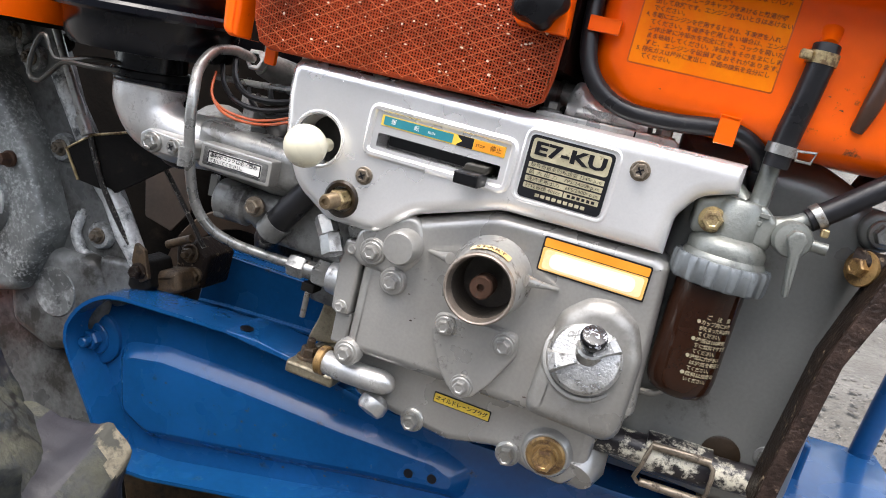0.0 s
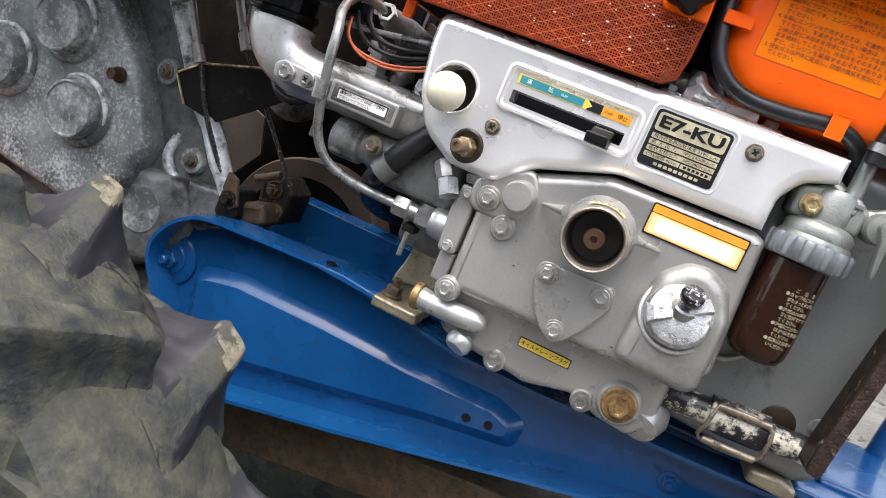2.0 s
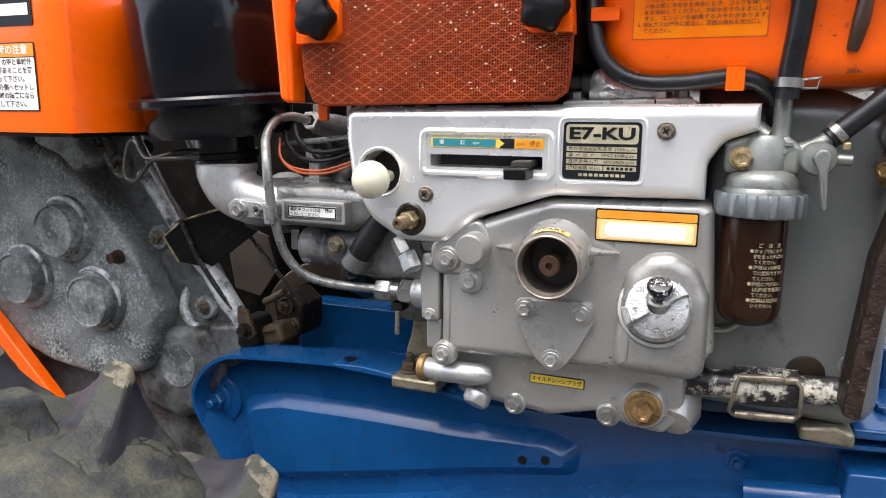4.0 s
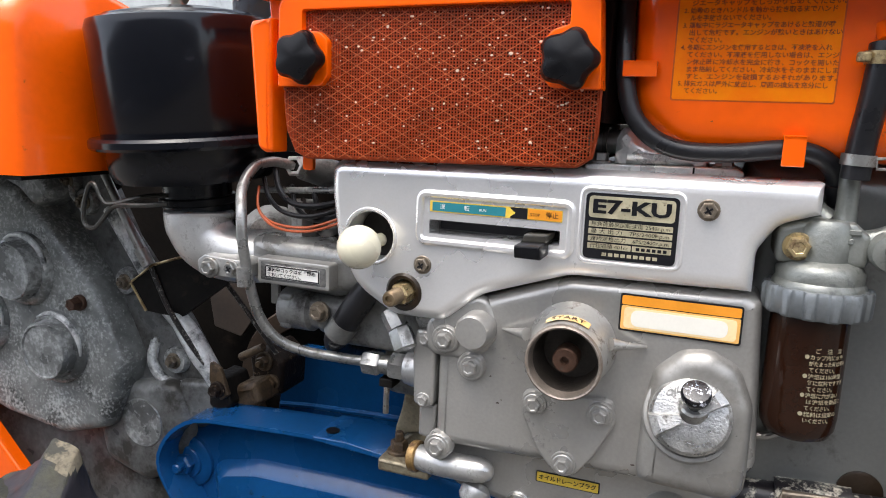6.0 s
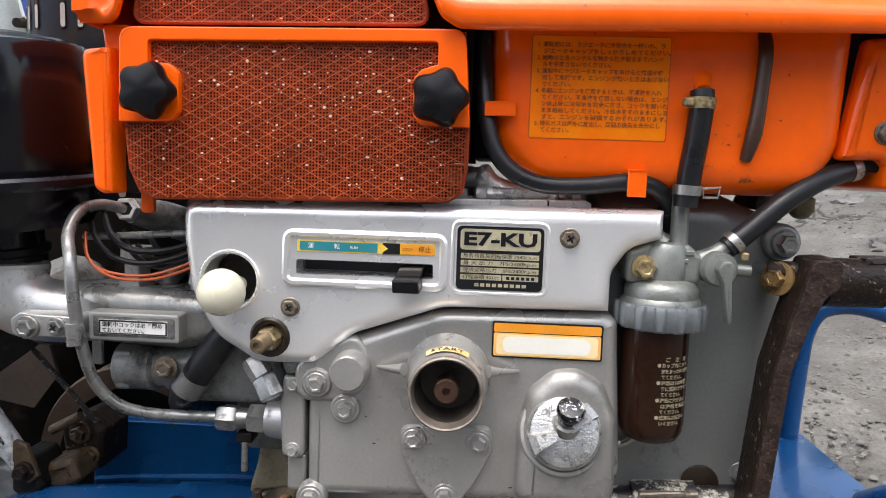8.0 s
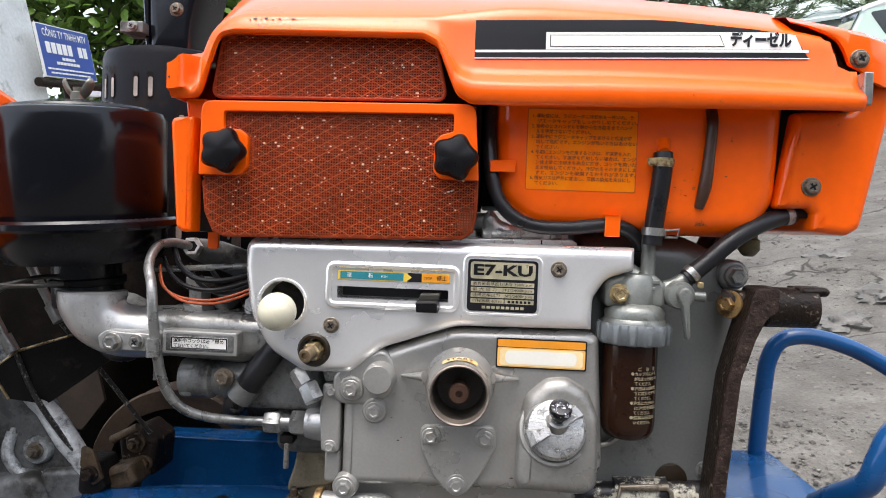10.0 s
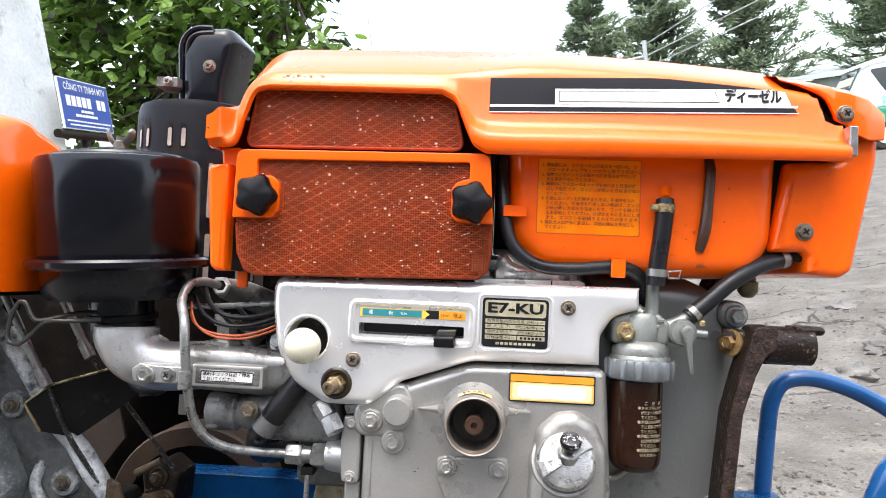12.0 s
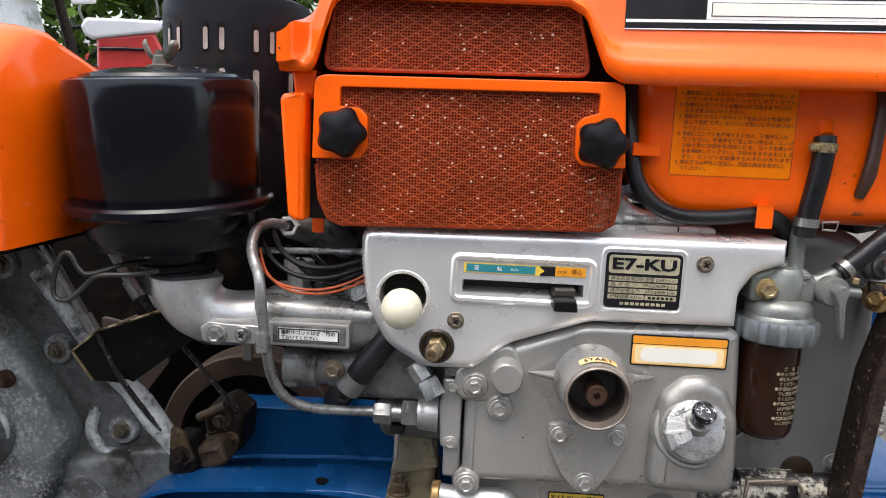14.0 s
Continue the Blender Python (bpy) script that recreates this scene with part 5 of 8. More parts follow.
endcap = thing("hood_end_cap", (0.25, 0.05, 0.781), "orange rounded end cover at the nose of the hood", "hood cover", place=(-0.0010, 0.0, 0.0101), size=0.985)
part("side_plate", slab(fillet([(0.2185, 0.8615), (0.2090, 0.7975), (0.2310, 0.7985), (0.2345, 0.7950), (0.2340, 0.7830), (0.2570, 0.7810), (0.2650, 0.7865), (0.2800, 0.862), (0.2815, 0.884), (0.2590, 0.883), (0.2560, 0.8640)],
                               [0.004, 0.003, 0.003, 0.002, 0.003, 0.008, 0.008, 0.02, 0.006, 0.004, 0.004]), 0.016, 0.20, 0.006, 4), ORANGE, endcap)
cap_low = [(0.2068, 0.9160), (0.2190, 0.9130), (0.2315, 0.9080), (0.2380, 0.9040), (0.2410, 0.8995), (0.2435, 0.8940), (0.2455, 0.8890), (0.2495, 0.8872), (0.2530, 0.8855), (0.2565, 0.8805), (0.2690, 0.8765), (0.2815, 0.8780)]
bm, rows_c = bmesh.new(), []
for i, (x, z) in enumerate(cap_low):
    zt = float(np.interp(x, [0.2068, 0.23, 0.2600, 0.2760, 0.2815], [0.9163, 0.9125, 0.9065, 0.9020, 0.8960]))
    fall = float(np.interp(x, [0.262, 0.2815], [0.0, 0.008]))
    sec = [(0.0075 + fall, z + 0.0010), (0.0045 + fall, z), (0.0035 + fall, z + 0.0006), (0.0030 + fall, (z + zt) / 2), (0.0040 + fall, zt), (0.010 + fall, zt + 0.0045), (0.042, zt + 0.0135 - fall), (0.11, zt + 0.018 - fall), (0.17, zt + 0.016 - fall), (0.21, zt + 0.004), (0.22, zt - 0.03)]
    rows_c.append([bm.verts.new((x, y, q)) for y, q in sec])
for a, c in zip(rows_c, rows_c[1:]):
    for k in range(len(a) - 1):
        bm.faces.new((a[k], a[k + 1], c[k + 1], c[k]))
bm.faces.new(rows_c[-1])
part("top_plate", bm, ORANGE, endcap, sharp=45)
part("nose", slab(fillet([(0.258, 0.787), (0.268, 0.7885), (0.2865, 0.862), (0.2895, 0.890), (0.258, 0.892)], 0.008), 0.040, 0.19, 0.012, 4), ORANGE, endcap)
# dark sheets stand for the shade inside the cap's notch and gap
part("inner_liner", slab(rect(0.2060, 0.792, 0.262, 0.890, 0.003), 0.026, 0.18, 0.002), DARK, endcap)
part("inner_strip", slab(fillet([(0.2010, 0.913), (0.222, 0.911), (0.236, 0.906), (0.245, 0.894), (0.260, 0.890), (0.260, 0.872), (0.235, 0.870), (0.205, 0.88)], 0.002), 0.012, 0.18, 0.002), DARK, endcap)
screw(endcap, (0.2310, 0.0155, 0.8125), 0.0050, SCREW)
screw(endcap, (0.2510, 0.0030, 0.8935), 0.0048, SCREW)

# ---- lint caught in the screens ----
def specks(parent, x0, z0, x1, z1, y, count, seed):
    r_ = random.Random(seed)
    bm = bmesh.new()
    for k in range(count):
        x, z = (x0 + (x1 - x0) * r_.random(), z0 + (z1 - z0) * r_.random()) if k % 3 else (r_.gauss(x0 + (x1 - x0) * 0.7, 0.03), r_.gauss((z0 + z1) / 2, 0.018))
        if not (x0 < x < x1 and z0 < z < z1):
            continue
        s_ = r_.uniform(0.00028, 0.00070)
        bmesh.ops.create_icosphere(bm, subdivisions=1, radius=s_, matrix=Matrix.Translation((x, y - 0.0002, z)) @ Matrix.Diagonal((r_.uniform(0.8, 2), 0.6, r_.uniform(0.6, 1.4), 1)))
    part("lint", bm, material("grey_lint", (0.75, 0.58, 0.45), 0.9, vary=0.2, scale=300, grain=900, bump=0.0), parent, "pale lint specks caught in the mesh", kind="stuff")


specks(screen, -0.155, 0.770, 0.003, 0.845, -0.0060, 170, 3)
specks(upper, -0.155, 0.858, -0.024, 0.895, -0.0020, 55, 4)

# ---- radiator screen fittings ----
for x in (-0.1510, -0.0030):
    part("star_knob", lathe([(0.005, -0.002), (0.006, 0.001), (0.0118, 0.002), (0.0135, 0.0045), (0.0135, 0.0085), (0.0115, 0.0120), (0.006, 0.0135), (0, 0.0138)], (x, -0.010, 0.8190), (0.05 if x < -0.1 else -0.02, -1, 0.02), 60, lobes=5, lobe=0.10, turn=0.4 if x < -0.1 else 0.0), BLACK_SATIN, screen, "black star knob")
part("drop_tab", slab(rect(-0.1778, 0.7540, -0.1702, 0.7760, 0.002), 0.030, 0.033, 0.0006), ORANGE, screen)
side = thing("radiator_side_cover", (-0.182, 0.02, 0.766), "orange folded side cover beside the radiator screen", "radiator cover")
part("fold", slab(fillet([(-0.1885, 0.8360), (-0.1870, 0.8400), (-0.1735, 0.8415), (-0.1735, 0.7665), (-0.1790, 0.7660), (-0.1835, 0.7690)], [0.004, 0.004, 0.001, 0.002, 0.004, 0.006]), -0.010, 0.16, 0.003), ORANGE, side)
part("upper_tab", slab(fillet([(-0.1850, 0.855), (-0.1700, 0.855), (-0.1720, 0.838), (-0.1830, 0.838)], 0.002), 0.004, 0.10, 0.002), ORANGE, side)
# near-black sheet put in the fold's gap in place of its shade
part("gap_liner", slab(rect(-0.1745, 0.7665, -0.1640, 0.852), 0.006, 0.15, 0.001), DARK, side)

# ---- air cleaner and muffler details ----
top_c = Vector(AC) + Vector(ACX).normalized() * 0.145
WING = material("dull_wing_nut", (0.15, 0.15, 0.125), 0.42, metal=0.5, vary=0.2, scale=120, grain=800, bump=0.1)
wing = part("wing_nut", lathe([(0.009, -0.002), (0.009, 0.001), (0.005, 0.002), (0.0045, 0.007), (0.003, 0.008), (0.003, 0.011), (0, 0.011)], top_c, ACX, 18), WING, cleaner, "dull olive-grey wing nut")
for sgn in (-1, 1):
    part("wing", tube([top_c + Vector((sgn * 0.003, 0, 0.004)), top_c + Vector((sgn * 0.007, -0.001, 0.0085)), top_c + Vector((sgn * 0.0098, -0.001, 0.0145)), top_c + Vector((sgn * 0.0090, -0.001, 0.0175))], [0.0033, 0.0038, 0.0036, 0.0016], 10, 5, flat=0.5), WING, wing)
part("clamp_band", lathe([(0.0268, 0.008), (0.0276, 0.009), (0.0276, 0.013), (0.0268, 0.014)], AC, ACX, 36), BLACK_SATIN, cleaner)
hook = thing("wire_hook", (-0.33, 0.02, 0.72), "bent steel wire pull handle below the air cleaner", "pull handle", place=(0.0175, -0.0160, -0.0040))
part("wire", tube([(-0.2900, 0.030, 0.7305), (-0.3050, 0.022, 0.7290), (-0.3245, 0.02, 0.7275), (-0.3350, 0.02, 0.7190), (-0.3440, 0.02, 0.7110), (-0.3530, 0.02, 0.7125), (-0.3535, 0.02, 0.7240), (-0.3480, 0.02, 0.7390), (-0.3420, 0.02, 0.7405), (-0.3370, 0.02, 0.7320), (-0.3310, 0.022, 0.7280), (-0.312, 0.034, 0.7335), (-0.294, 0.045, 0.7345)], 0.0017, 8, 4), material("dark_worn_wire", (0.06, 0.058, 0.052), 0.38, metal=0.5, vary=0.4, scale=60, grain=500, bump=0.1), hook)


def cyl_slot(cx, cy, r, ang, half, z0, z1, n=5):
    """A rounded slot plate bent on an upright cylinder."""
    bm = bmesh.new()
    outer = fillet([(-half, z0), (half, z0), (half, z1), (-half, z1)], half * 0.98, n)
    vs_ = []
    for p in outer:
        a = ang + p[0] / r
        vs_.append(bm.verts.new((cx + (r + 0.0006) * math.sin(a), cy - (r + 0.0006) * math.cos(a), p[1])))
    bm.faces.new(vs_)
    return bm


SLOT = material("pale_muffler_seen_through_slots", (0.30, 0.28, 0.25), 0.7, vary=0.3, scale=60, grain=400, bump=0.1)
shield = [o for o in muffler.children if o.name.startswith("shield")][0]
for k in range(14):
    ang = radians(-78 + 12.0 * k) + (radians(5) if k % 3 == 2 else 0)
    if k % 3 != 2:
        sl = part("slot", cyl_slot(MF[0], MF[1], 0.062, ang, 0.0026, 0.886, 0.909), DARK, shield)
        part("slot_gap", cyl_slot(MF[0] + 0.0002, MF[1] - 0.0003, 0.0622, ang + 0.012, 0.0019, 0.887, 0.904), SLOT, sl)
    for z0, z1 in ((0.820, 0.876), (0.762, 0.810)):
        if k % 2:
            sl = part("slot", cyl_slot(MF[0], MF[1], 0.062, ang, 0.0034, z0, z1), DARK, shield)
            part("slot_gap", cyl_slot(MF[0] + 0.0002, MF[1] - 0.0003, 0.0622, ang + 0.012, 0.0024, z0 + 0.002, z1 - 0.003), SLOT, sl)
cowl = fillet([(-0.309, 0.928), (-0.3135, 0.990), (-0.300, 1.0165), (-0.266, 1.0180), (-0.2570, 1.0060), (-0.2625, 0.982), (-0.2670, 0.955), (-0.268, 0.928)], [0.002, 0.016, 0.014, 0.010, 0.009, 0.02, 0.02, 0.002])
centre = sum(cowl, Vector((0, 0))) / len(cowl)
rings_c = []
for y, f in ((0.168, 0.55), (0.1685, 0.72), (0.171, 0.84), (0.176, 0.93), (0.184, 0.985), (0.195, 1.0), (0.225, 1.0)):
    rings_c.append([(centre.x + (p.x - centre.x) * f + 0.003, y, centre.y + (p.y - centre.y) * f - 0.006) for p in cowl])
outlet = part("outlet_elbow", loft(rings_c), BLACK, muffler, "glossy black bent muffler outlet", sharp=60)
part("seam_gap", tube([(-0.3035, 0.1725, 0.979), (-0.3015, 0.1705, 0.994), (-0.2930, 0.1700, 1.0015), (-0.277, 0.1700, 1.0030)], 0.0026, 8, 5), PRINT, outlet)
part("folded_lip", tube([(-0.3070, 0.178, 0.929), (-0.3090, 0.175, 0.969), (-0.3085, 0.173, 0.994), (-0.297, 0.172, 1.0065), (-0.279, 0.172, 1.0075)], 0.0034, 8, 5), BLACK, outlet)
part("washer", lathe([(0.0066, 0.0), (0.0062, 0.0012), (0, 0.0012)], (-0.2790, 0.1682, 0.9695), (0, -1, 0), 24), SCREW, outlet)
screw(outlet, (-0.2790, 0.1672, 0.9695), 0.0042, SCREW)
bracket = part("outlet_bracket", slab(rect(-0.3280, 0.947, -0.307, 0.957, 0.001), 0.162, 0.185, 0.001), GREY_DARK, muffler)
screw(bracket, (-0.3160, 0.161, 0.9520), 0.0038, STEEL)

# ---- intake, manifold, injection pipe ----
intake = thing("intake_manifold", (-0.22, 0.04, 0.67), "cast aluminium intake elbow and manifold with a small label", "manifold", place=(0.0008, 0.0100, -0.0129), size=1.020)
part("elbow", tube([(-0.2582, 0.0230, 0.7190), (-0.2581, 0.0229, 0.7165), (-0.2570, 0.022, 0.7105), (-0.2510, 0.022, 0.7000), (-0.2400, 0.024, 0.6930), (-0.226, 0.029, 0.6905), (-0.205, 0.036, 0.6915), (-0.19, 0.038, 0.6905)], [0.0226, 0.0230, 0.0222, 0.0205, 0.0188, 0.0182, 0.0180, 0.018], 28, 5), ALU, intake)
part("body", slab(fillet([(-0.214, 0.676), (-0.150, 0.673), (-0.128, 0.679), (-0.122, 0.692), (-0.130, 0.7065), (-0.160, 0.7080), (-0.180, 0.7075), (-0.214, 0.7090)], 0.008), 0.014, 0.07, 0.011, 5), material("dull_cast_manifold", (0.28, 0.278, 0.265), 0.30, metal=0.6, vary=0.18, scale=40, grain=500, bump=0.1, dirt=(0.09, 0.08, 0.065), dirt_amount=0.2, dirt_scale=70, dirt_soft=0.08), intake)
mb = part("label_pad", slab(rect(-0.1985, 0.6805, -0.1465, 0.6970, 0.002), 0.004, 0.02, 0.0015, 2), GREY, intake)
part("label_recess", slab(rect(-0.1955, 0.6830, -0.1490, 0.6945, 0.001), 0.0038, 0.006, 0), GREY_DARK, mb)
ml = label_plate(mb, -0.1920, 0.6846, -0.1530, 0.6928, 0.0038, WHITE, 0.0006, "label", 0.0005)
part("label_border", tube(ring_rect(-0.1915, 0.6851, -0.1535, 0.6923, 0.0004, 0.0033), 0.0005, 4, 1, closed=True), PRINT, ml)
writing(ml, "運転中コックは必ず閉め", (-0.1900, 0.0027, 0.6902), 0.0030, PRINT, 0.0345, 'LEFT', 0.00006)
writing(ml, "ておいてください。", (-0.1900, 0.0027, 0.6869), 0.0028, PRINT, 0.024, 'LEFT', 0.00006)
part("pipe_clamp", slab(fillet([(-0.2385, 0.6826), (-0.203, 0.6825), (-0.201, 0.6945), (-0.222, 0.6948), (-0.234, 0.6958), (-0.2400, 0.6915)], 0.003), -0.002, 0.03, 0.0008), ALU, intake)
bolt(intake, (-0.2290, -0.003, 0.6880), 0.0053, 0.005, STEEL, turn=0.0)
screw(intake, (-0.2125, -0.003, 0.6890), 0.0042, STEEL)
part("glow_boss", lathe([(0.012, 0), (0.012, 0.008), (0.008, 0.009), (0.008, 0.020), (0.0105, 0.020), (0.0105, 0.028), (0, 0.028)], (-0.188, 0.04, 0.702), (0, 0, 1), 6), ALU, intake)
part("lower_pipe", tube([(-0.275, 0.06, 0.678), (-0.262, 0.055, 0.668), (-0.248, 0.055, 0.667), (-0.238, 0.06, 0.674)], 0.0040, 10, 5), RUBBER, intake)

pump = thing("injection_pump", (-0.16, 0.04, 0.62), "grey fuel injection pump block with hexagon fittings", "injection pump")
part("barrel", lathe([(0, 0), (0.0135, 0.0), (0.0145, 0.002), (0.0145, 0.022), (0.012, 0.024), (0.012, 0.030), (0.014, 0.031), (0.014, 0.055), (0.010, 0.058), (0, 0.058)], (-0.196, 0.040, 0.6600), (1, 0, 0.02), 28), GREY_DARK, pump)
part("barrel_lug", slab(fillet([(-0.195, 0.648), (-0.186, 0.648), (-0.184, 0.672), (-0.195, 0.672)], 0.003), 0.028, 0.05, 0.002), GREY_DARK, pump)
bolt(pump, (-0.1600, 0.022, 0.6652), 0.0055, 0.006, SCREW)
part("block", slab(fillet([(-0.165, 0.640), (-0.095, 0.640), (-0.095, 0.690), (-0.150, 0.690)], 0.006), 0.035, 0.10, 0.006), GREY_DARK, pump)
part("dark_panel", slab(rect(-0.124, 0.628, -0.096, 0.684, 0.002), 0.056, 0.07, 0.002), GREY_DARK, pump)
part("union_nut", lathe([(0, 0), (0.0072, 0), (0.0080, 0.0015), (0.0080, 0.0110), (0.0070, 0.0125), (0, 0.0125)], (-0.1345, 0.036, 0.6318), (1, 0, 0), 6, turn=0.4), PIPE, pump)
part("collar", lathe([(0, 0), (0.0062, 0), (0.0062, 0.007), (0, 0.007)], (-0.1220, 0.036, 0.6318), (1, 0, 0), 22), STEEL, pump)
part("union_nut", lathe([(0, 0), (0.0082, 0), (0.0092, 0.0015), (0.0092, 0.0095), (0.0082, 0.011), (0, 0.011)], (-0.1155, 0.037, 0.6318), (1, 0, 0), 6, turn=0.1), PIPE, pump)
part("valve_body", lathe([(0, 0), (0.0105, 0), (0.0115, 0.004), (0.0125, 0.014), (0, 0.014)], (-0.1045, 0.038, 0.6320), (1, 0, 0), 26), ALU, pump)
fl = part("flange", slab(fillet([(-0.0875, 0.6215), (-0.0750, 0.6215), (-0.0745, 0.6680), (-0.0870, 0.6680), (-0.0890, 0.650)], 0.003), 0.008, 0.05, 0.002), GREY, pump)
for z in (0.6255, 0.6630):
    bolt(fl, (-0.0812, 0.008, z), 0.0036, 0.0035, GREY)
part("flange_step", slab(rect(-0.0855, 0.600, -0.0745, 0.6215, 0.002), 0.012, 0.05, 0.002), GREY, pump)
part("elbow_nut", lathe([(0, 0), (0.0060, 0), (0.0067, 0.0015), (0.0067, 0.012), (0, 0.012)], (-0.1060, 0.012, 0.676), (0.55, -0.2, -0.75), 6), PIPE, pump)
part("elbow_nut", lathe([(0, 0), (0.0066, 0), (0.0073, 0.0015), (0.0073, 0.012), (0, 0.012)], (-0.0975, 0.008, 0.6665), (0.5, -0.3, -0.8), 6, turn=0.3), PIPE, pump)
part("elbow_nut", lathe([(0, 0), (0.0054, 0), (0.0060, 0.0015), (0.0060, 0.010), (0, 0.010)], (-0.0860, 0.012, 0.6735), (0.9, -0.1, 0.2), 6, turn=0.2), PIPE, pump)
part("bleed_rod", tube([(-0.1180, 0.036, 0.622), (-0.1183, 0.036, 0.612), (-0.1185, 0.036, 0.599)], 0.0019, 8, 2), STEEL, pump)
part("rod_clip", slab(rect(-0.1230, 0.6170, -0.1135, 0.6230, 0.001), 0.034, 0.046, 0.001), DARK, pump)

pipe = thing("injection_pipe", (-0.2, 0.01, 0.64), "bent grey steel fuel injection pipe", "fuel pipe", place=(0.0020, 0, 0))
part("bent_pipe", tube([(-0.2035, 0.0560, 0.7540), (-0.2075, 0.0500, 0.7558), (-0.2120, 0.0420, 0.7568), (-0.2165, 0.0300, 0.7535), (-0.2145, 0.0150, 0.7420), (-0.2060, 0.002, 0.7290), (-0.2030, -0.001, 0.7080), (-0.2015, 0.004, 0.6800), (-0.1985, 0.011, 0.6575), (-0.1895, 0.018, 0.6430), (-0.1750, 0.026, 0.6355), (-0.1560, 0.033, 0.6325), (-0.1330, 0.036, 0.6318)], 0.0034, 14, 6), PIPE, pipe)
part("end_nut", lathe([(0, -0.004), (0.0066, -0.004), (0.0074, -0.0030), (0.0074, 0.0030), (0.0066, 0.0042), (0.0046, 0.0042), (0.0042, 0.0020), (0, 0.0020)], (-0.2020, 0.0570, 0.7538), (0.12, -0.98, 0.12), 6, turn=0.2), BRIGHT_ALU, pipe, "bright hexagon end nut", sharp=25)
part("nut_bore", lathe([(0.0043, 0.0), (0.0043, 0.0004), (0, 0.0004)], (-0.2018, 0.0548, 0.7540), (0.12, -0.98, 0.12), 18), DARK, pipe)
part("thread", lathe([(0.0060, -0.004), (0.0066, -0.003), (0.0060, -0.002), (0.0066, -0.001), (0.0060, 0.000), (0.0066, 0.001), (0.0060, 0.002)], (-0.2045, 0.071, 0.7518), (-0.22, -0.96, 0.14), 18), STEEL, pipe)
part("injector_body", tube([(-0.2050, 0.068, 0.7520), (-0.194, 0.088, 0.747), (-0.17, 0.11, 0.735)], [0.008, 0.011, 0.012], 14, 4), GREY_DARK, pipe)
part("pipe_sleeve", tube([(-0.2033, -0.001, 0.694), (-0.2025, -0.001, 0.682)], 0.0044, 12, 1), PIPE, pipe)
leak = thing("return_pipe", (-0.17, 0.03, 0.742), "thin grey fuel return pipe", "fuel pipe")
part("rod", tube([(-0.225, 0.052, 0.7365), (-0.195, 0.046, 0.7385), (-0.165, 0.035, 0.7415), (-0.138, 0.025, 0.7440)], 0.0022, 10, 4), PIPE, leak)

for name, mat_w, r, pts in (
        ("cable", WIRE_ORANGE, 0.0009, [(-0.212, 0.030, 0.735), (-0.205, 0.022, 0.7265), (-0.190, 0.016, 0.7205), (-0.168, 0.016, 0.7195), (-0.148, 0.02, 0.7255), (-0.136, 0.025, 0.733)]),
        ("cable", WIRE_ORANGE, 0.0009, [(-0.213, 0.033, 0.741), (-0.204, 0.020, 0.7275), (-0.188, 0.014, 0.7185), (-0.166, 0.014, 0.7175), (-0.146, 0.018, 0.7235), (-0.135, 0.025, 0.731)]),
        ("cable", BLACK_SATIN, 0.0020, [(-0.208, 0.045, 0.752), (-0.198, 0.034, 0.740), (-0.182, 0.026, 0.7325), (-0.160, 0.024, 0.733), (-0.137, 0.028, 0.7405)]),
        ("cable", BLACK_SATIN, 0.0016, [(-0.214, 0.040, 0.746), (-0.203, 0.030, 0.7345), (-0.186, 0.022, 0.7270), (-0.164, 0.020, 0.7265), (-0.137, 0.026, 0.7355)]),
        ("cable", BLACK_SATIN, 0.0015, [(-0.200, 0.052, 0.741), (-0.186, 0.036, 0.7290), (-0.166, 0.024, 0.7235), (-0.150, 0.022, 0.7275), (-0.136, 0.028, 0.7345)]),
        ("cable", RUST, 0.0018, [(-0.190, 0.050, 0.732), (-0.172, 0.030, 0.727), (-0.152, 0.026, 0.732), (-0.136, 0.03, 0.738)]),
        ("cable", BLACK_SATIN, 0.0018, [(-0.185, 0.055, 0.738), (-0.165, 0.030, 0.7305), (-0.150, 0.026, 0.736), (-0.136, 0.03, 0.742)])):
    cb = thing(name, pts[2], "thin orange insulated cable" if mat_w is WIRE_ORANGE else "thin dark cable behind the injection pipe", "cable", "cables")
    part("wire", tube(pts, r, 8, 5), mat_w, cb)
part("cable_clamp", lathe([(0, 0), (0.009, 0), (0.011, 0.002), (0.011, 0.014), (0, 0.016)], (-0.172, 0.055, 0.705), (0.1, -0.7, 0.7), 8), BLACK_SATIN, intake)
bolt(intake, (-0.1425, 0.028, 0.7125), 0.0068, 0.007, STEEL, axis=(-0.2, -0.9, 0.3))
breather = thing("breather_hose", (-0.15, 0.04, 0.62), "dark grey breather hose with a pale band", "hose", "hoses")
part("hose_body", tube([(-0.120, 0.030, 0.694), (-0.131, 0.028, 0.679), (-0.146, 0.030, 0.658), (-0.160, 0.045, 0.638), (-0.172, 0.09, 0.618), (-0.180, 0.16, 0.600), (-0.185, 0.22, 0.590)], 0.0088, 14, 5), RUBBER, breather)
part("band", lathe([(0.0090, -0.006), (0.0098, -0.006), (0.0098, 0.006), (0.0090, 0.006)], (-0.1490, 0.031, 0.6540), (0.58, -0.1, 0.8), 22), GREY_DARK, breather, "pale silver clamp band")

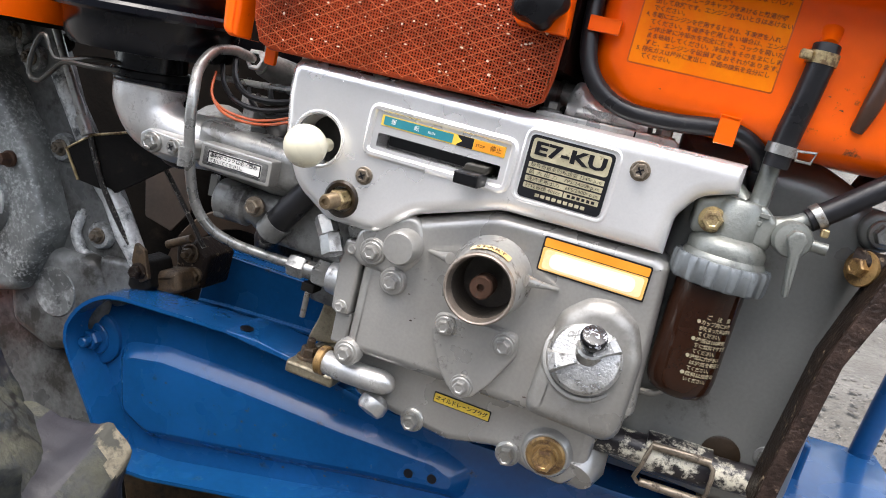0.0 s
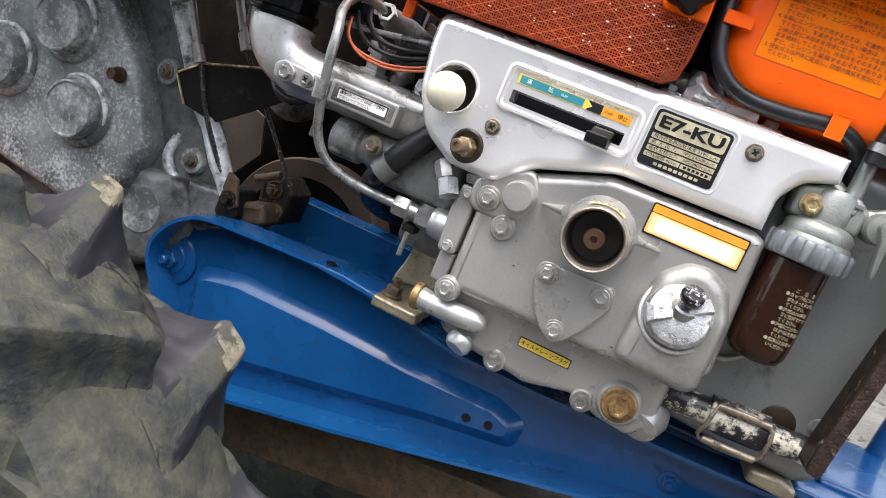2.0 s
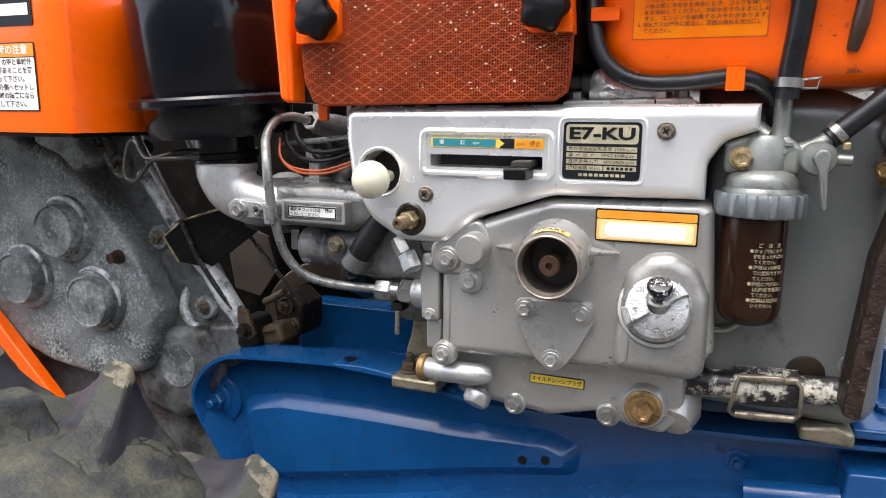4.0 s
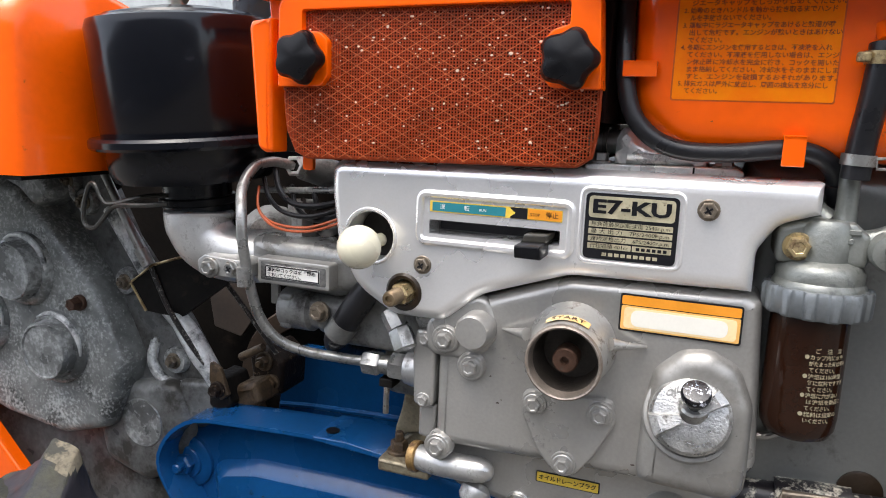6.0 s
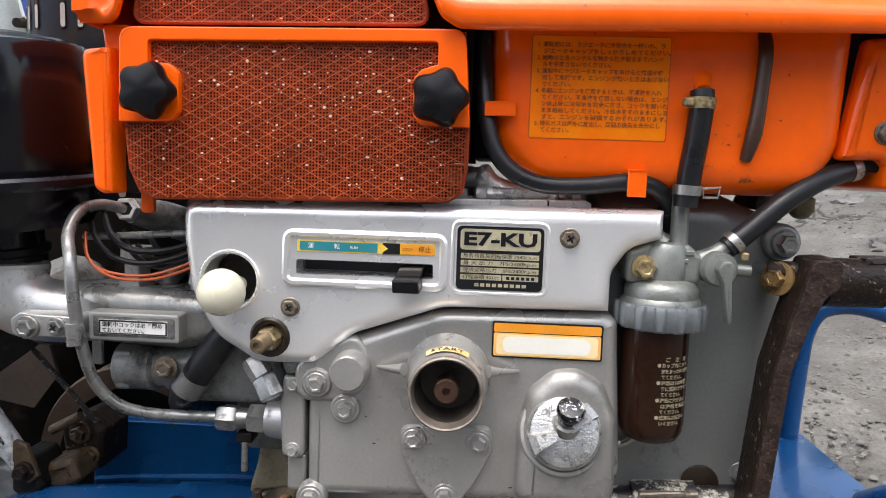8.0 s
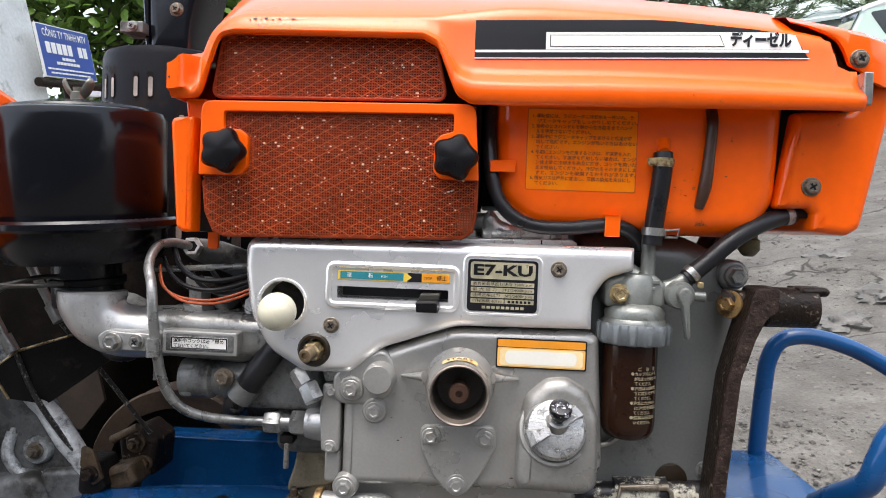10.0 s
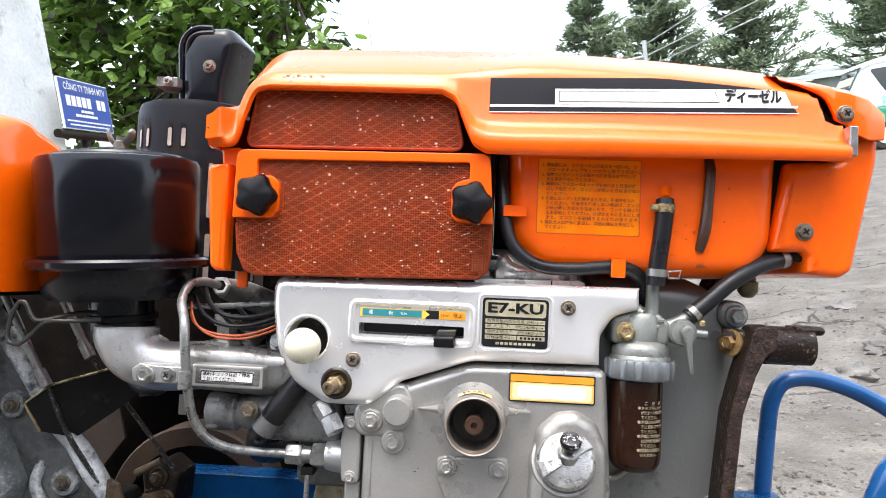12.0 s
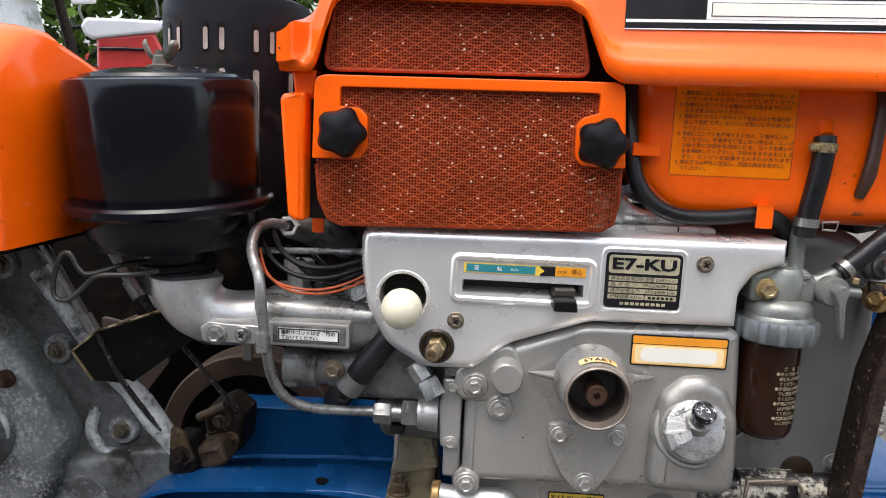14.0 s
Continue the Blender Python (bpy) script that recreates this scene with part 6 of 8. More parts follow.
# ---- engine feet ----
RUSTY_STEEL = material("brown_rusted_bolt", (0.10, 0.066, 0.036), 0.45, metal=0.4, vary=0.35, scale=90, grain=700, bump=0.4, dirt=(0.035, 0.022, 0.014), dirt_amount=0.4, dirt_scale=140, dirt_soft=0.08)
FOOT = material("dull_cast_foot", (0.27, 0.235, 0.165), 0.40, metal=0.6, vary=0.3, scale=60, grain=500, bump=0.35, dirt=(0.11, 0.08, 0.045), dirt_amount=0.32, dirt_scale=90, dirt_soft=0.08)
foot = part("mount_foot", slab(fillet([(-0.1230, 0.5590), (-0.0930, 0.5580), (-0.0900, 0.6180), (-0.1000, 0.6180), (-0.1075, 0.6000), (-0.1110, 0.5780), (-0.1230, 0.5640)], [0.001, 0.001, 0.002, 0.006, 0.012, 0.012, 0.003]), 0.070, 0.112, 0.004), FOOT, engine, "galvanised bent engine foot bolted on the rail")
part("pad", slab(rect(-0.1270, 0.5535, -0.0900, 0.5625, 0.002), 0.042, 0.122, 0.0025), FOOT, foot)
part("web", slab(fillet([(-0.1259, 0.5700), (-0.1246, 0.5771), (-0.1208, 0.5896), (-0.1190, 0.6003), (-0.1173, 0.6114), (-0.1149, 0.6194), (-0.1090, 0.6279), (-0.1029, 0.6297), (-0.0896, 0.5784)], 0.003), 0.066, 0.074, 0.002), FOOT, foot)
bolt(foot, (-0.1175, 0.057, 0.5628), 0.0066, 0.0085, RUSTY_STEEL, axis=(0, 0, 1), washer=1.35, stud=0.006, name="hold_down_bolt")
part("mount_foot", slab(fillet([(0.1540, 0.5600), (0.1855, 0.5590), (0.1850, 0.5680), (0.1740, 0.5720), (0.1540, 0.5690)], 0.003), 0.045, 0.12, 0.003), FOOT, engine, "dull cast engine foot below the crankcase")

# ---- flaked shaft with spring clip ----
shaft = thing("flaked_shaft", (0.12, 0.03, 0.58), "black shaft with flaking cream paint and a wire spring clip", "shaft", place=(-0.0014, 0.0077, -0.0132), size=1.020)
part("rod", tube([(0.0810, 0.030, 0.5930), (0.1750, 0.030, 0.5990)], 0.0088, 22, 1), FLAKED, shaft)
part("sleeve", tube([(0.1125, 0.030, 0.5950), (0.1480, 0.030, 0.5972)], 0.0118, 24, 1), FLAKED, shaft)
clip = part("spring_clip", tube([(0.1150, 0.0170, 0.6045), (0.1450, 0.0170, 0.6060), (0.1485, 0.0140, 0.5940), (0.1455, 0.0190, 0.5815), (0.1135, 0.0190, 0.5795), (0.1125, 0.0140, 0.5920)], 0.0013, 8, 3, closed=True), SCREW, shaft)
for z0 in (0.6040, 0.5805):
    part("bar", tube([(0.1145, 0.0180, z0), (0.1465, 0.0180, z0 + 0.0018)], 0.0024, 10, 1), SCREW, clip)

# ---- rusty lever arm ----
arm = thing("tension_arm", (0.19, 0.01, 0.594), "rusty oily steel lever arm with a half-round holder", "lever arm", place=(0.0080, 0.0060, 0.0))
strap_out = fillet([(0.1615, 0.594), (0.1630, 0.619), (0.1687, 0.684), (0.1747, 0.709), (0.1795, 0.727), (0.1840, 0.7440), (0.2000, 0.7450), (0.1990, 0.7290), (0.1920, 0.7235), (0.1860, 0.710), (0.1782, 0.684), (0.1728, 0.620), (0.1710, 0.592)], [0.003, 0.02, 0.02, 0.02, 0.02, 0.004, 0.004, 0.006, 0.01, 0.02, 0.02, 0.02, 0.003])
strap = part("strap", slab(strap_out, 0.0015, 0.024, 0.002), RUST, arm)
part("worn_edge", slab(inset(strap_out, 0.0004), 0.0, 0.0018, 0.001, 2), material("red_brown_rusted_edge", (0.026, 0.015, 0.011), 0.5, vary=0.5, scale=120, grain=420, bump=1.0, spec=0.3, dirt=(0.17, 0.12, 0.085), dirt_amount=0.14, dirt_scale=260, dirt_soft=0.04), strap, "red-brown rusted front edge")
holder = part("holder", tube([(0.1945, 0.0135, 0.7310), (0.2255, 0.0135, 0.7315)], 0.0132, 24, 1), RUST, arm)
part("holder_lip", slab(fillet([(0.2130, 0.7450), (0.2320, 0.7455), (0.2340, 0.7425), (0.2320, 0.7395), (0.2130, 0.7390)], [0.001, 0.003, 0.003, 0.003, 0.001]), 0.006, 0.024, 0.003, 3), RUST, holder)
part("holder_bore", lathe([(0.0105, 0.0), (0.0105, 0.0006), (0, 0.0006)], (0.2254, 0.0135, 0.7315), (1, 0, 0), 24), PRINT, holder)
part("pivot_washer", lathe([(0.0092, -0.0012), (0.0096, 0.0), (0.0092, 0.0012), (0.0070, 0.0016), (0, 0.0016)], (0.1745, 0.020, 0.7310), (-0.78, -0.62, 0.05), 28), RUSTY_BRASS, arm, "brass pivot washer")
bolt(arm, (0.1738, 0.0192, 0.7311), 0.0056, 0.0055, RUSTY_BRASS, axis=(-0.78, -0.62, 0.05), washer=0, turn=0.2, name="pivot_bolt")
part("pivot_pin", tube([(0.1700, 0.024, 0.7345), (0.1950, 0.016, 0.7340)], 0.0065, 16, 1), RUST, arm)


# ---- rail details ----
emb = [Vector(p) for p in ((-0.305, 0.500), (-0.257, 0.5105), (-0.175, 0.5130), (-0.090, 0.5130), (-0.015, 0.5165), (0.012, 0.5080), (0.010, 0.4830), (-0.060, 0.4700), (-0.173, 0.4440), (-0.262, 0.4250), (-0.295, 0.4380))]
emb_r = [0.02, 0.04, 0.05, 0.05, 0.012, 0.012, 0.012, 0.05, 0.05, 0.02, 0.02]
emb_rings = [(fillet(emb, emb_r), 0.0935), (fillet(emb, emb_r), 0.0920), (fillet(inset(emb, 0.0015), emb_r), 0.0905), (fillet(inset(emb, 0.0085), [r * 0.7 for r in emb_r]), 0.0840), (fillet(inset(emb, 0.0108), [r * 0.6 for r in emb_r]), 0.0826), (fillet(inset(emb, 0.0122), [r * 0.6 for r in emb_r]), 0.0825)]
part("pressed_panel", loft([[(p.x, y, p.y) for p in ring] for ring, y in emb_rings]), BLUE, rail, sharp=16)
part("eye", lathe([(0.024, -0.006), (0.023, 0.003), (0.020, 0.005), (0, 0.005)], (-0.3265, 0.092, 0.4950), (0, -1, 0), 32), BLUE, rail)
bolt(rail, (-0.3260, 0.087, 0.4955), 0.0095, 0.009, BLUE, washer=1.6, turn=0.1, stud=0.007, name="pivot_bolt")
for x, z in ((-0.0320, 0.4925), (-0.0140, 0.4955)):
    part("hole", lathe([(0.0036, 0), (0.0036, 0.0006), (0, 0.0006)], (x, 0.0824, z), (0, -1, 0), 16), PRINT, rail)
bolt(rail, (0.1225, 0.092, 0.5180), 0.0062, 0.006, BLUE, washer=1.5, stud=0.003)
part("top_pad", slab(fillet([(-0.187, 0.5590), (-0.160, 0.5600), (-0.130, 0.5570), (-0.092, 0.5530), (-0.092, 0.5500), (-0.130, 0.5530), (-0.187, 0.5560)], 0.001), 0.058, 0.10, 0.001), BLUE, rail)
part("flange_hole", lathe([(0.0050, 0), (0.0050, 0.0006), (0, 0.0006)], (-0.1770, 0.070, 0.5603), (0.02, 0, 1), 18), PRINT, rail)
part("sleeve", tube([(0.1270, 0.070, 0.5060), (0.1850, 0.070, 0.5115)], 0.0095, 20, 1), BLUE, rail)
part("front_plate", slab(fillet([(0.1820, 0.480), (0.285, 0.489), (0.285, 0.544), (0.1860, 0.5370)], 0.003), 0.058, 0.09, 0.002), BLUE, rail)
bolt(rail, (0.208, 0.056, 0.505), 0.0085, 0.008, BLUE, washer=1.4, stud=0.005)
part("top_bar", slab(fillet([(0.185, 0.5620), (0.285, 0.5665), (0.285, 0.5725), (0.185, 0.5690)], 0.001), 0.055, 0.11, 0.002), BLUE, rail)
part("far_flange", slab(fillet([(-0.285, 0.5720), (0.20, 0.5780), (0.20, 0.5745), (-0.270, 0.5690)], 0.001), 0.172, 0.205, 0.001), BLUE, far_rail)
part("rib", tube([(-0.29, 0.172, 0.522), (-0.18, 0.172, 0.530), (0.18, 0.172, 0.535)], 0.003, 8, 2), BLUE, far_rail)

# ---- front plate and guard hoop ----
guard = thing("front_guard", (0.26, 0.15, 0.575), "blue painted tube guard hoop on a blue plate at the nose", "guard")
part("base_plate", slab(fillet([(0.203, 0.5690), (0.2866, 0.5735), (0.2866, 0.5790), (0.203, 0.5745)], 0.001), 0.086, 0.212, 0.002), BLUE, guard)
part("base_front", slab(fillet([(0.205, 0.5730), (0.2860, 0.5770), (0.2860, 0.520), (0.220, 0.505)], 0.003), 0.083, 0.0865, 0.002), BLUE, guard)
part("hoop", tube([(0.2734, 0.204, 0.5760), (0.2752, 0.205, 0.605), (0.2782, 0.207, 0.640), (0.2815, 0.208, 0.664), (0.2905, 0.208, 0.6815), (0.3080, 0.207, 0.6878), (0.3300, 0.206, 0.6860), (0.3600, 0.204, 0.6765), (0.3920, 0.200, 0.6590), (0.4250, 0.190, 0.6330), (0.4350, 0.185, 0.600)], 0.0078, 18, 6), BLUE, guard)
part("front_post", tube([(0.2760, 0.09, 0.5760), (0.2790, 0.07, 0.590), (0.2850, 0.04, 0.610), (0.2890, 0.033, 0.630), (0.3000, 0.035, 0.649), (0.3310, 0.045, 0.656), (0.3800, 0.10, 0.640), (0.4200, 0.170, 0.615), (0.4350, 0.185, 0.600)], 0.0085, 16, 5), BLUE, guard)
part("corner_post", slab(fillet([(0.209, 0.521), (0.219, 0.521), (0.219, 0.600), (0.209, 0.605)], 0.003), 0.12, 0.16, 0.003), BLUE, guard)

# ---- gearbox details ----
gcover = part("front_cover", slab(fillet([(-0.66, 0.700), (-0.66, 0.560), (-0.596, 0.5310), (-0.524, 0.5060), (-0.456, 0.4980), (-0.405, 0.5130), (-0.392, 0.5430), (-0.384, 0.5750), (-0.400, 0.6080), (-0.420, 0.6450), (-0.455, 0.6850), (-0.490, 0.7150), (-0.56, 0.74)], 0.014), 0.066, 0.11, 0.009, 4), CASE_CORRODED, gearbox)
for x, z, r, h in ((-0.4850, 0.6445, 0.0250, 0.016), (-0.5420, 0.5940, 0.0255, 0.016), (-0.4520, 0.5800, 0.0250, 0.016)):
    part("bearing_cap", lathe([(r * 1.32, -0.004), (r * 1.27, 0.003), (r * 1.18, 0.0055), (r * 1.10, 0.006), (r * 1.02, 0.0055), (r, 0.008), (r * 0.99, h), (r * 0.95, h + 0.0015), (r * 0.90, h + 0.0015), (r * 0.87, h), (0, h + 0.0008)], (x, 0.066, z), (0, -1, 0), 40), CASE_CAP, gcover)
    # pale tapering arc along the upper right of each cap's rim
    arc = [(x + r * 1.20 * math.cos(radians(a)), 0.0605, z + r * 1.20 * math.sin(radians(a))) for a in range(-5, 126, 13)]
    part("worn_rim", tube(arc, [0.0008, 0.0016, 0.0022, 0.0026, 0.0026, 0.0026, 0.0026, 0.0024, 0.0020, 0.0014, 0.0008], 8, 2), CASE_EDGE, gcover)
part("bearing_cap", lathe([(0.032, -0.004), (0.027, 0.004), (0.0235, 0.006), (0.0225, 0.012), (0.021, 0.014), (0, 0.0145)], (-0.3800, 0.095, 0.5180), (0, -1, 0), 36), CASE_CAP, gearbox)
part("lower_lobe", slab(fillet([(-0.44, 0.545), (-0.345, 0.560), (-0.328, 0.520), (-0.345, 0.478), (-0.380, 0.462), (-0.425, 0.475)], 0.018), 0.082, 0.12, 0.009, 4), CASE, gearbox)
for x, z in ((-0.3500, 0.5760), (-0.3990, 0.6380), (-0.4404, 0.7028), (-0.4583, 0.7194)):
    part("bolt_boss", lathe([(0.0135, -0.010), (0.0115, 0.004), (0.0105, 0.006), (0, 0.006)], (x, 0.095, z), (0, -1, 0), 24), CASE_CAP, gearbox)
    bolt(gearbox, (x, 0.089, z), 0.0056, 0.006, SCREW, turn=0.2, stud=0.002)
bolt(gcover, (-0.4235, 0.064, 0.6225), 0.0062, 0.010, COPPER, washer=1.2)
bolt(gearbox, (-0.4060, 0.090, 0.7220), 0.0058, 0.006, DARK)
bolt(gearbox, (-0.4230, 0.090, 0.7380), 0.0058, 0.006, DARK)
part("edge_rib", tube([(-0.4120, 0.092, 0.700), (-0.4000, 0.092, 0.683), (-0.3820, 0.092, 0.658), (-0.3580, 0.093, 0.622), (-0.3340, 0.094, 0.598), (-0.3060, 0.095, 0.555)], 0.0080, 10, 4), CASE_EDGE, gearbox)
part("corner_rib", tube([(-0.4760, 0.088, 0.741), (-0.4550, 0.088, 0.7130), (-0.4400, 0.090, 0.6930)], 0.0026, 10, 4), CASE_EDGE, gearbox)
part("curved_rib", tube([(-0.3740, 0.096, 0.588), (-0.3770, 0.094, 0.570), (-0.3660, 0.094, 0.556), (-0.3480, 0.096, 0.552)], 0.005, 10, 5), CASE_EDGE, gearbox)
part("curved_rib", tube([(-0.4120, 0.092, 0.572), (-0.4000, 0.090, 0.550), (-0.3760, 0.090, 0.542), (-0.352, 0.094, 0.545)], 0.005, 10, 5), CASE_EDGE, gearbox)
part("top_block", slab(fillet([(-0.523, 0.714), (-0.503, 0.703), (-0.483, 0.690), (-0.450, 0.709), (-0.471, 0.739), (-0.498, 0.754), (-0.530, 0.749)], 0.008), 0.070, 0.14, 0.007, 4), CASE_CAP, gearbox)
part("end_plug", lathe([(0.036, -0.012), (0.034, 0.004), (0.030, 0.006), (0.028, 0.004), (0.026, -0.002), (0, -0.002)], (-0.6032, 0.0800, 0.7146), (0, -1, 0), 36), DARK, gearbox, "dark round end plug")
part("corner_foot", slab(fillet([(-0.345, 0.560), (-0.305, 0.565), (-0.297, 0.535), (-0.325, 0.520), (-0.352, 0.535)], 0.006), 0.088, 0.12, 0.005), CASE, gearbox)

# ---- clutch linkage beside the gearbox ----
ROPE = material("greasy_wire_rope", (0.02, 0.018, 0.016), 0.4, metal=0.3, vary=0.4, scale=300, grain=900, bump=0.8, dirt=(0.34, 0.32, 0.28), dirt_amount=0.3, dirt_scale=420, dirt_soft=0.05)
link = thing("clutch_linkage", (-0.33, 0.1, 0.56), "oily clutch rods, bracket and cable ends beside the gearbox", "linkage")
bm = bmesh.new()
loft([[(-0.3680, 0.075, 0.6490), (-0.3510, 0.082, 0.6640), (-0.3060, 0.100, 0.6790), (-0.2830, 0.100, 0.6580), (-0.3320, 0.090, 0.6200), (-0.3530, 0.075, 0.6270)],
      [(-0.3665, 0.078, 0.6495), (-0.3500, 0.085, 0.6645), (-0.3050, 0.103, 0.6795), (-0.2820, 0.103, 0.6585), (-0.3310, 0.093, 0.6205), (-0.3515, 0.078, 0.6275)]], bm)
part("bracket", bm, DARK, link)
part("bracket_edge", tube([(-0.3530, 0.0745, 0.6270), (-0.3680, 0.0745, 0.6490), (-0.3510, 0.0815, 0.6640), (-0.3060, 0.0995, 0.6790)], 0.0012, 6, 1), BRASS, link)
part("rod", tube([(-0.3960, 0.075, 0.7450), (-0.3810, 0.075, 0.7190), (-0.3570, 0.077, 0.6730)], 0.0034, 12, 2), STEEL, link)
part("rod_end", tube([(-0.3590, 0.077, 0.6765), (-0.3520, 0.078, 0.6640)], 0.0050, 12, 1), STEEL, link)
part("rod", tube([(-0.3620, 0.104, 0.7400), (-0.3360, 0.102, 0.6970)], 0.0036, 12, 1), STEEL, link)
part("rod_end", tube([(-0.3375, 0.102, 0.6990), (-0.3290, 0.101, 0.6860)], 0.0050, 12, 1), STEEL, link)
part("chain_cable", tube([(-0.3510, 0.080, 0.6620), (-0.3360, 0.082, 0.6280), (-0.3120, 0.088, 0.5900), (-0.2900, 0.094, 0.5640)], 0.0022, 8, 5), ROPE, link, "greasy steel control cable")
part("chain_cable", tube([(-0.3280, 0.101, 0.6850), (-0.2950, 0.112, 0.6400), (-0.2580, 0.118, 0.5920)], 0.0020, 8, 5), ROPE, link, "greasy steel control cable")
part("yoke", slab(fillet([(-0.3000, 0.5770), (-0.2860, 0.5760), (-0.2780, 0.5560), (-0.2900, 0.5420), (-0.3020, 0.5520)], 0.004), 0.085, 0.115, 0.003), DARK, link)
part("yoke", slab(fillet([(-0.2880, 0.5870), (-0.2680, 0.5970), (-0.2530, 0.5850), (-0.2550, 0.5560), (-0.2740, 0.5480), (-0.2850, 0.5650)], 0.005), 0.120, 0.155, 0.005), RUST, link)
bolt(link, (-0.2710, 0.119, 0.5830), 0.0060, 0.006, RUSTY_STEEL, washer=1.5, stud=0.004)
bolt(link, (-0.2630, 0.119, 0.5660), 0.0052, 0.005, RUSTY_STEEL, washer=1.4)
part("pin", tube([(-0.2860, 0.108, 0.5880), (-0.2640, 0.108, 0.6000)], 0.0035, 10, 1), RUSTY_STEEL, link)
part("clevis", slab(fillet([(-0.2980, 0.5900), (-0.2880, 0.5860), (-0.2800, 0.5640), (-0.2880, 0.5580), (-0.2990, 0.5740)], 0.002), 0.083, 0.0865, 0.001), RUSTY_STEEL, link)
part("block", slab(fillet([(-0.2880, 0.5660), (-0.2640, 0.5730), (-0.2570, 0.5570), (-0.2740, 0.5450), (-0.2880, 0.5520)], 0.004), 0.095, 0.13, 0.006), RUSTY_STEEL, link)
bolt(link, (-0.2900, 0.082, 0.5680), 0.0055, 0.007, RUST)
part("tag", slab(rect(-0.2440, 0.6440, -0.2370, 0.6610, 0.001), 0.090, 0.093, 0.0005, 1), GREY, link)
pulley = thing("rusty_pulley", (-0.277, 0.23, 0.5), "rust-brown pulley rim between the rails", "pulley")
part("rim", lathe([(0.070, -0.02), (0.088, -0.02), (0.090, -0.016), (0.084, -0.004), (0.084, 0.004), (0.090, 0.016), (0.088, 0.02), (0.070, 0.02), (0.066, 0.0)], (-0.277, 0.232, 0.518), (0, -1, 0), 56), material("rusty_pulley_rim", (0.075, 0.05, 0.034), 0.6, metal=0.2, vary=0.3, scale=30, grain=300, bump=0.3), pulley)
part("hub", lathe([(0, -0.02), (0.04, -0.02), (0.05, -0.015), (0.072, -0.012), (0.072, 0.012), (0, 0.012)], (-0.277, 0.232, 0.518), (0, -1, 0), 40), DARK, pulley)
# added backdrop: deep shade behind the pipes, painted as near-black colour
back = thing("clutch_housing", (-0.25, 0.33, 0.45), "near-black backdrop added for the shade deep behind the pipes", "clutch housing")
part("housing", slab(fillet([(-0.62, 0.40), (0.02, 0.42), (0.02, 0.79), (-0.26, 0.79), (-0.40, 0.775), (-0.62, 0.77)], 0.02), 0.285, 0.42, 0.012), material("deep_shade_backing", (0.007, 0.006, 0.005), 0.85, vary=0.4, scale=30, grain=300, bump=0.4, spec=0.05, dirt=(0.022, 0.016, 0.012), dirt_amount=0.25, dirt_scale=24, dirt_soft=0.08), back)
part("pale_sheet", slab(fillet([(-0.449, 0.623), (-0.428, 0.619), (-0.413, 0.626), (-0.388, 0.618), (-0.378, 0.578), (-0.402, 0.545), (-0.438, 0.552)], 0.004), 0.262, 0.266, 0.001), CARDBOARD, back)
part("pale_sheet", slab(fillet([(-0.285, 0.770), (-0.215, 0.770), (-0.215, 0.735), (-0.270, 0.725)], 0.004), 0.20, 0.203, 0.001), CARDBOARD, back)
part("casting_lump", lathe([(0, -0.03), (0.03, -0.02), (0.035, 0.0), (0.02, 0.02), (0, 0.025)], (-0.36, 0.26, 0.66), (0.3, -0.8, 0.2), 20), GREY_DARK, back)

# ---- orange rear cover box ----
box = thing("rear_cover_box", (-0.5, 0.1, 0.742), "orange sheet-metal cover box with a white caution label", "cover box", place=(0.0065, -0.0400, 0.0722), size=0.905)
bm = bmesh.new()
ring_l = [(0, 0.742), (0, 0.846), (0.0012, 0.854), (0.005, 0.861), (0.012, 0.868), (0.024, 0.877), (0.036, 0.884), (0.046, 0.8875), (0.056, 0.8885), (0.066, 0.888), (0.085, 0.8835), (0.11, 0.877), (0.135, 0.870), (0.147, 0.865), (0.153, 0.856), (0.154, 0.846), (0.154, 0.742)]


def box_ring(x, s):
    return [(x, p[0] + (s if p[0] < 0.08 else -s), p[1] - (s if p[1] > 0.84 else 0)) for p in ring_l]


loft([box_ring(-0.80, 0.0), box_ring(-0.419, 0.0), box_ring(-0.402, 0.001), box_ring(-0.388, 0.004), box_ring(-0.384, 0.009)], bm)
part("sheet_body", bm, ORANGE, box, sharp=60)
# added dark plate, keeps orange bounce light off the gearbox
part("underside", slab(rect(-0.79, 0.7385, -0.388, 0.7412), 0.006, 0.148, 0.0), DARK, box, "dark plate added under the box to cut its orange bounce")
lb = part("caution_label", slab(rect(-0.520, 0.7590, -0.4130, 0.8130, 0.002), -0.0006, 0.0, 0), PRINT, box, "white caution label with an orange heading")
label_plate(lb, -0.519, 0.7600, -0.4140, 0.8010, -0.0006, WHITE, 0.001, "text_field", 0.0002)
label_plate(lb, -0.519, 0.8018, -0.4140, 0.8120, -0.0006, AMBER_PRINT, 0.001, "heading_field", 0.0002)
writing(lb, "使用時の注意", (-0.4200, -0.0011, 0.8068), 0.0078, WHITE, 0.050, 'RIGHT', 0.00015)
for k, row in enumerate(("の甲と車輪外", "があることを確", "なって下さい。", "く外側へセットし", "始動時の障害になら", "意して下さい。")):
    writing(lb, row, (-0.4165 - (0.006 if k in (2, 5) else 0), -0.0011, 0.7975 - 0.0066 * k), 0.0056, COPPER, None, 'RIGHT', 0.00008)
ub = part("upper_label", slab(rect(-0.520, 0.8255, -0.4120, 0.8480, 0.002), -0.0006, 0.0, 0), PRINT, box)
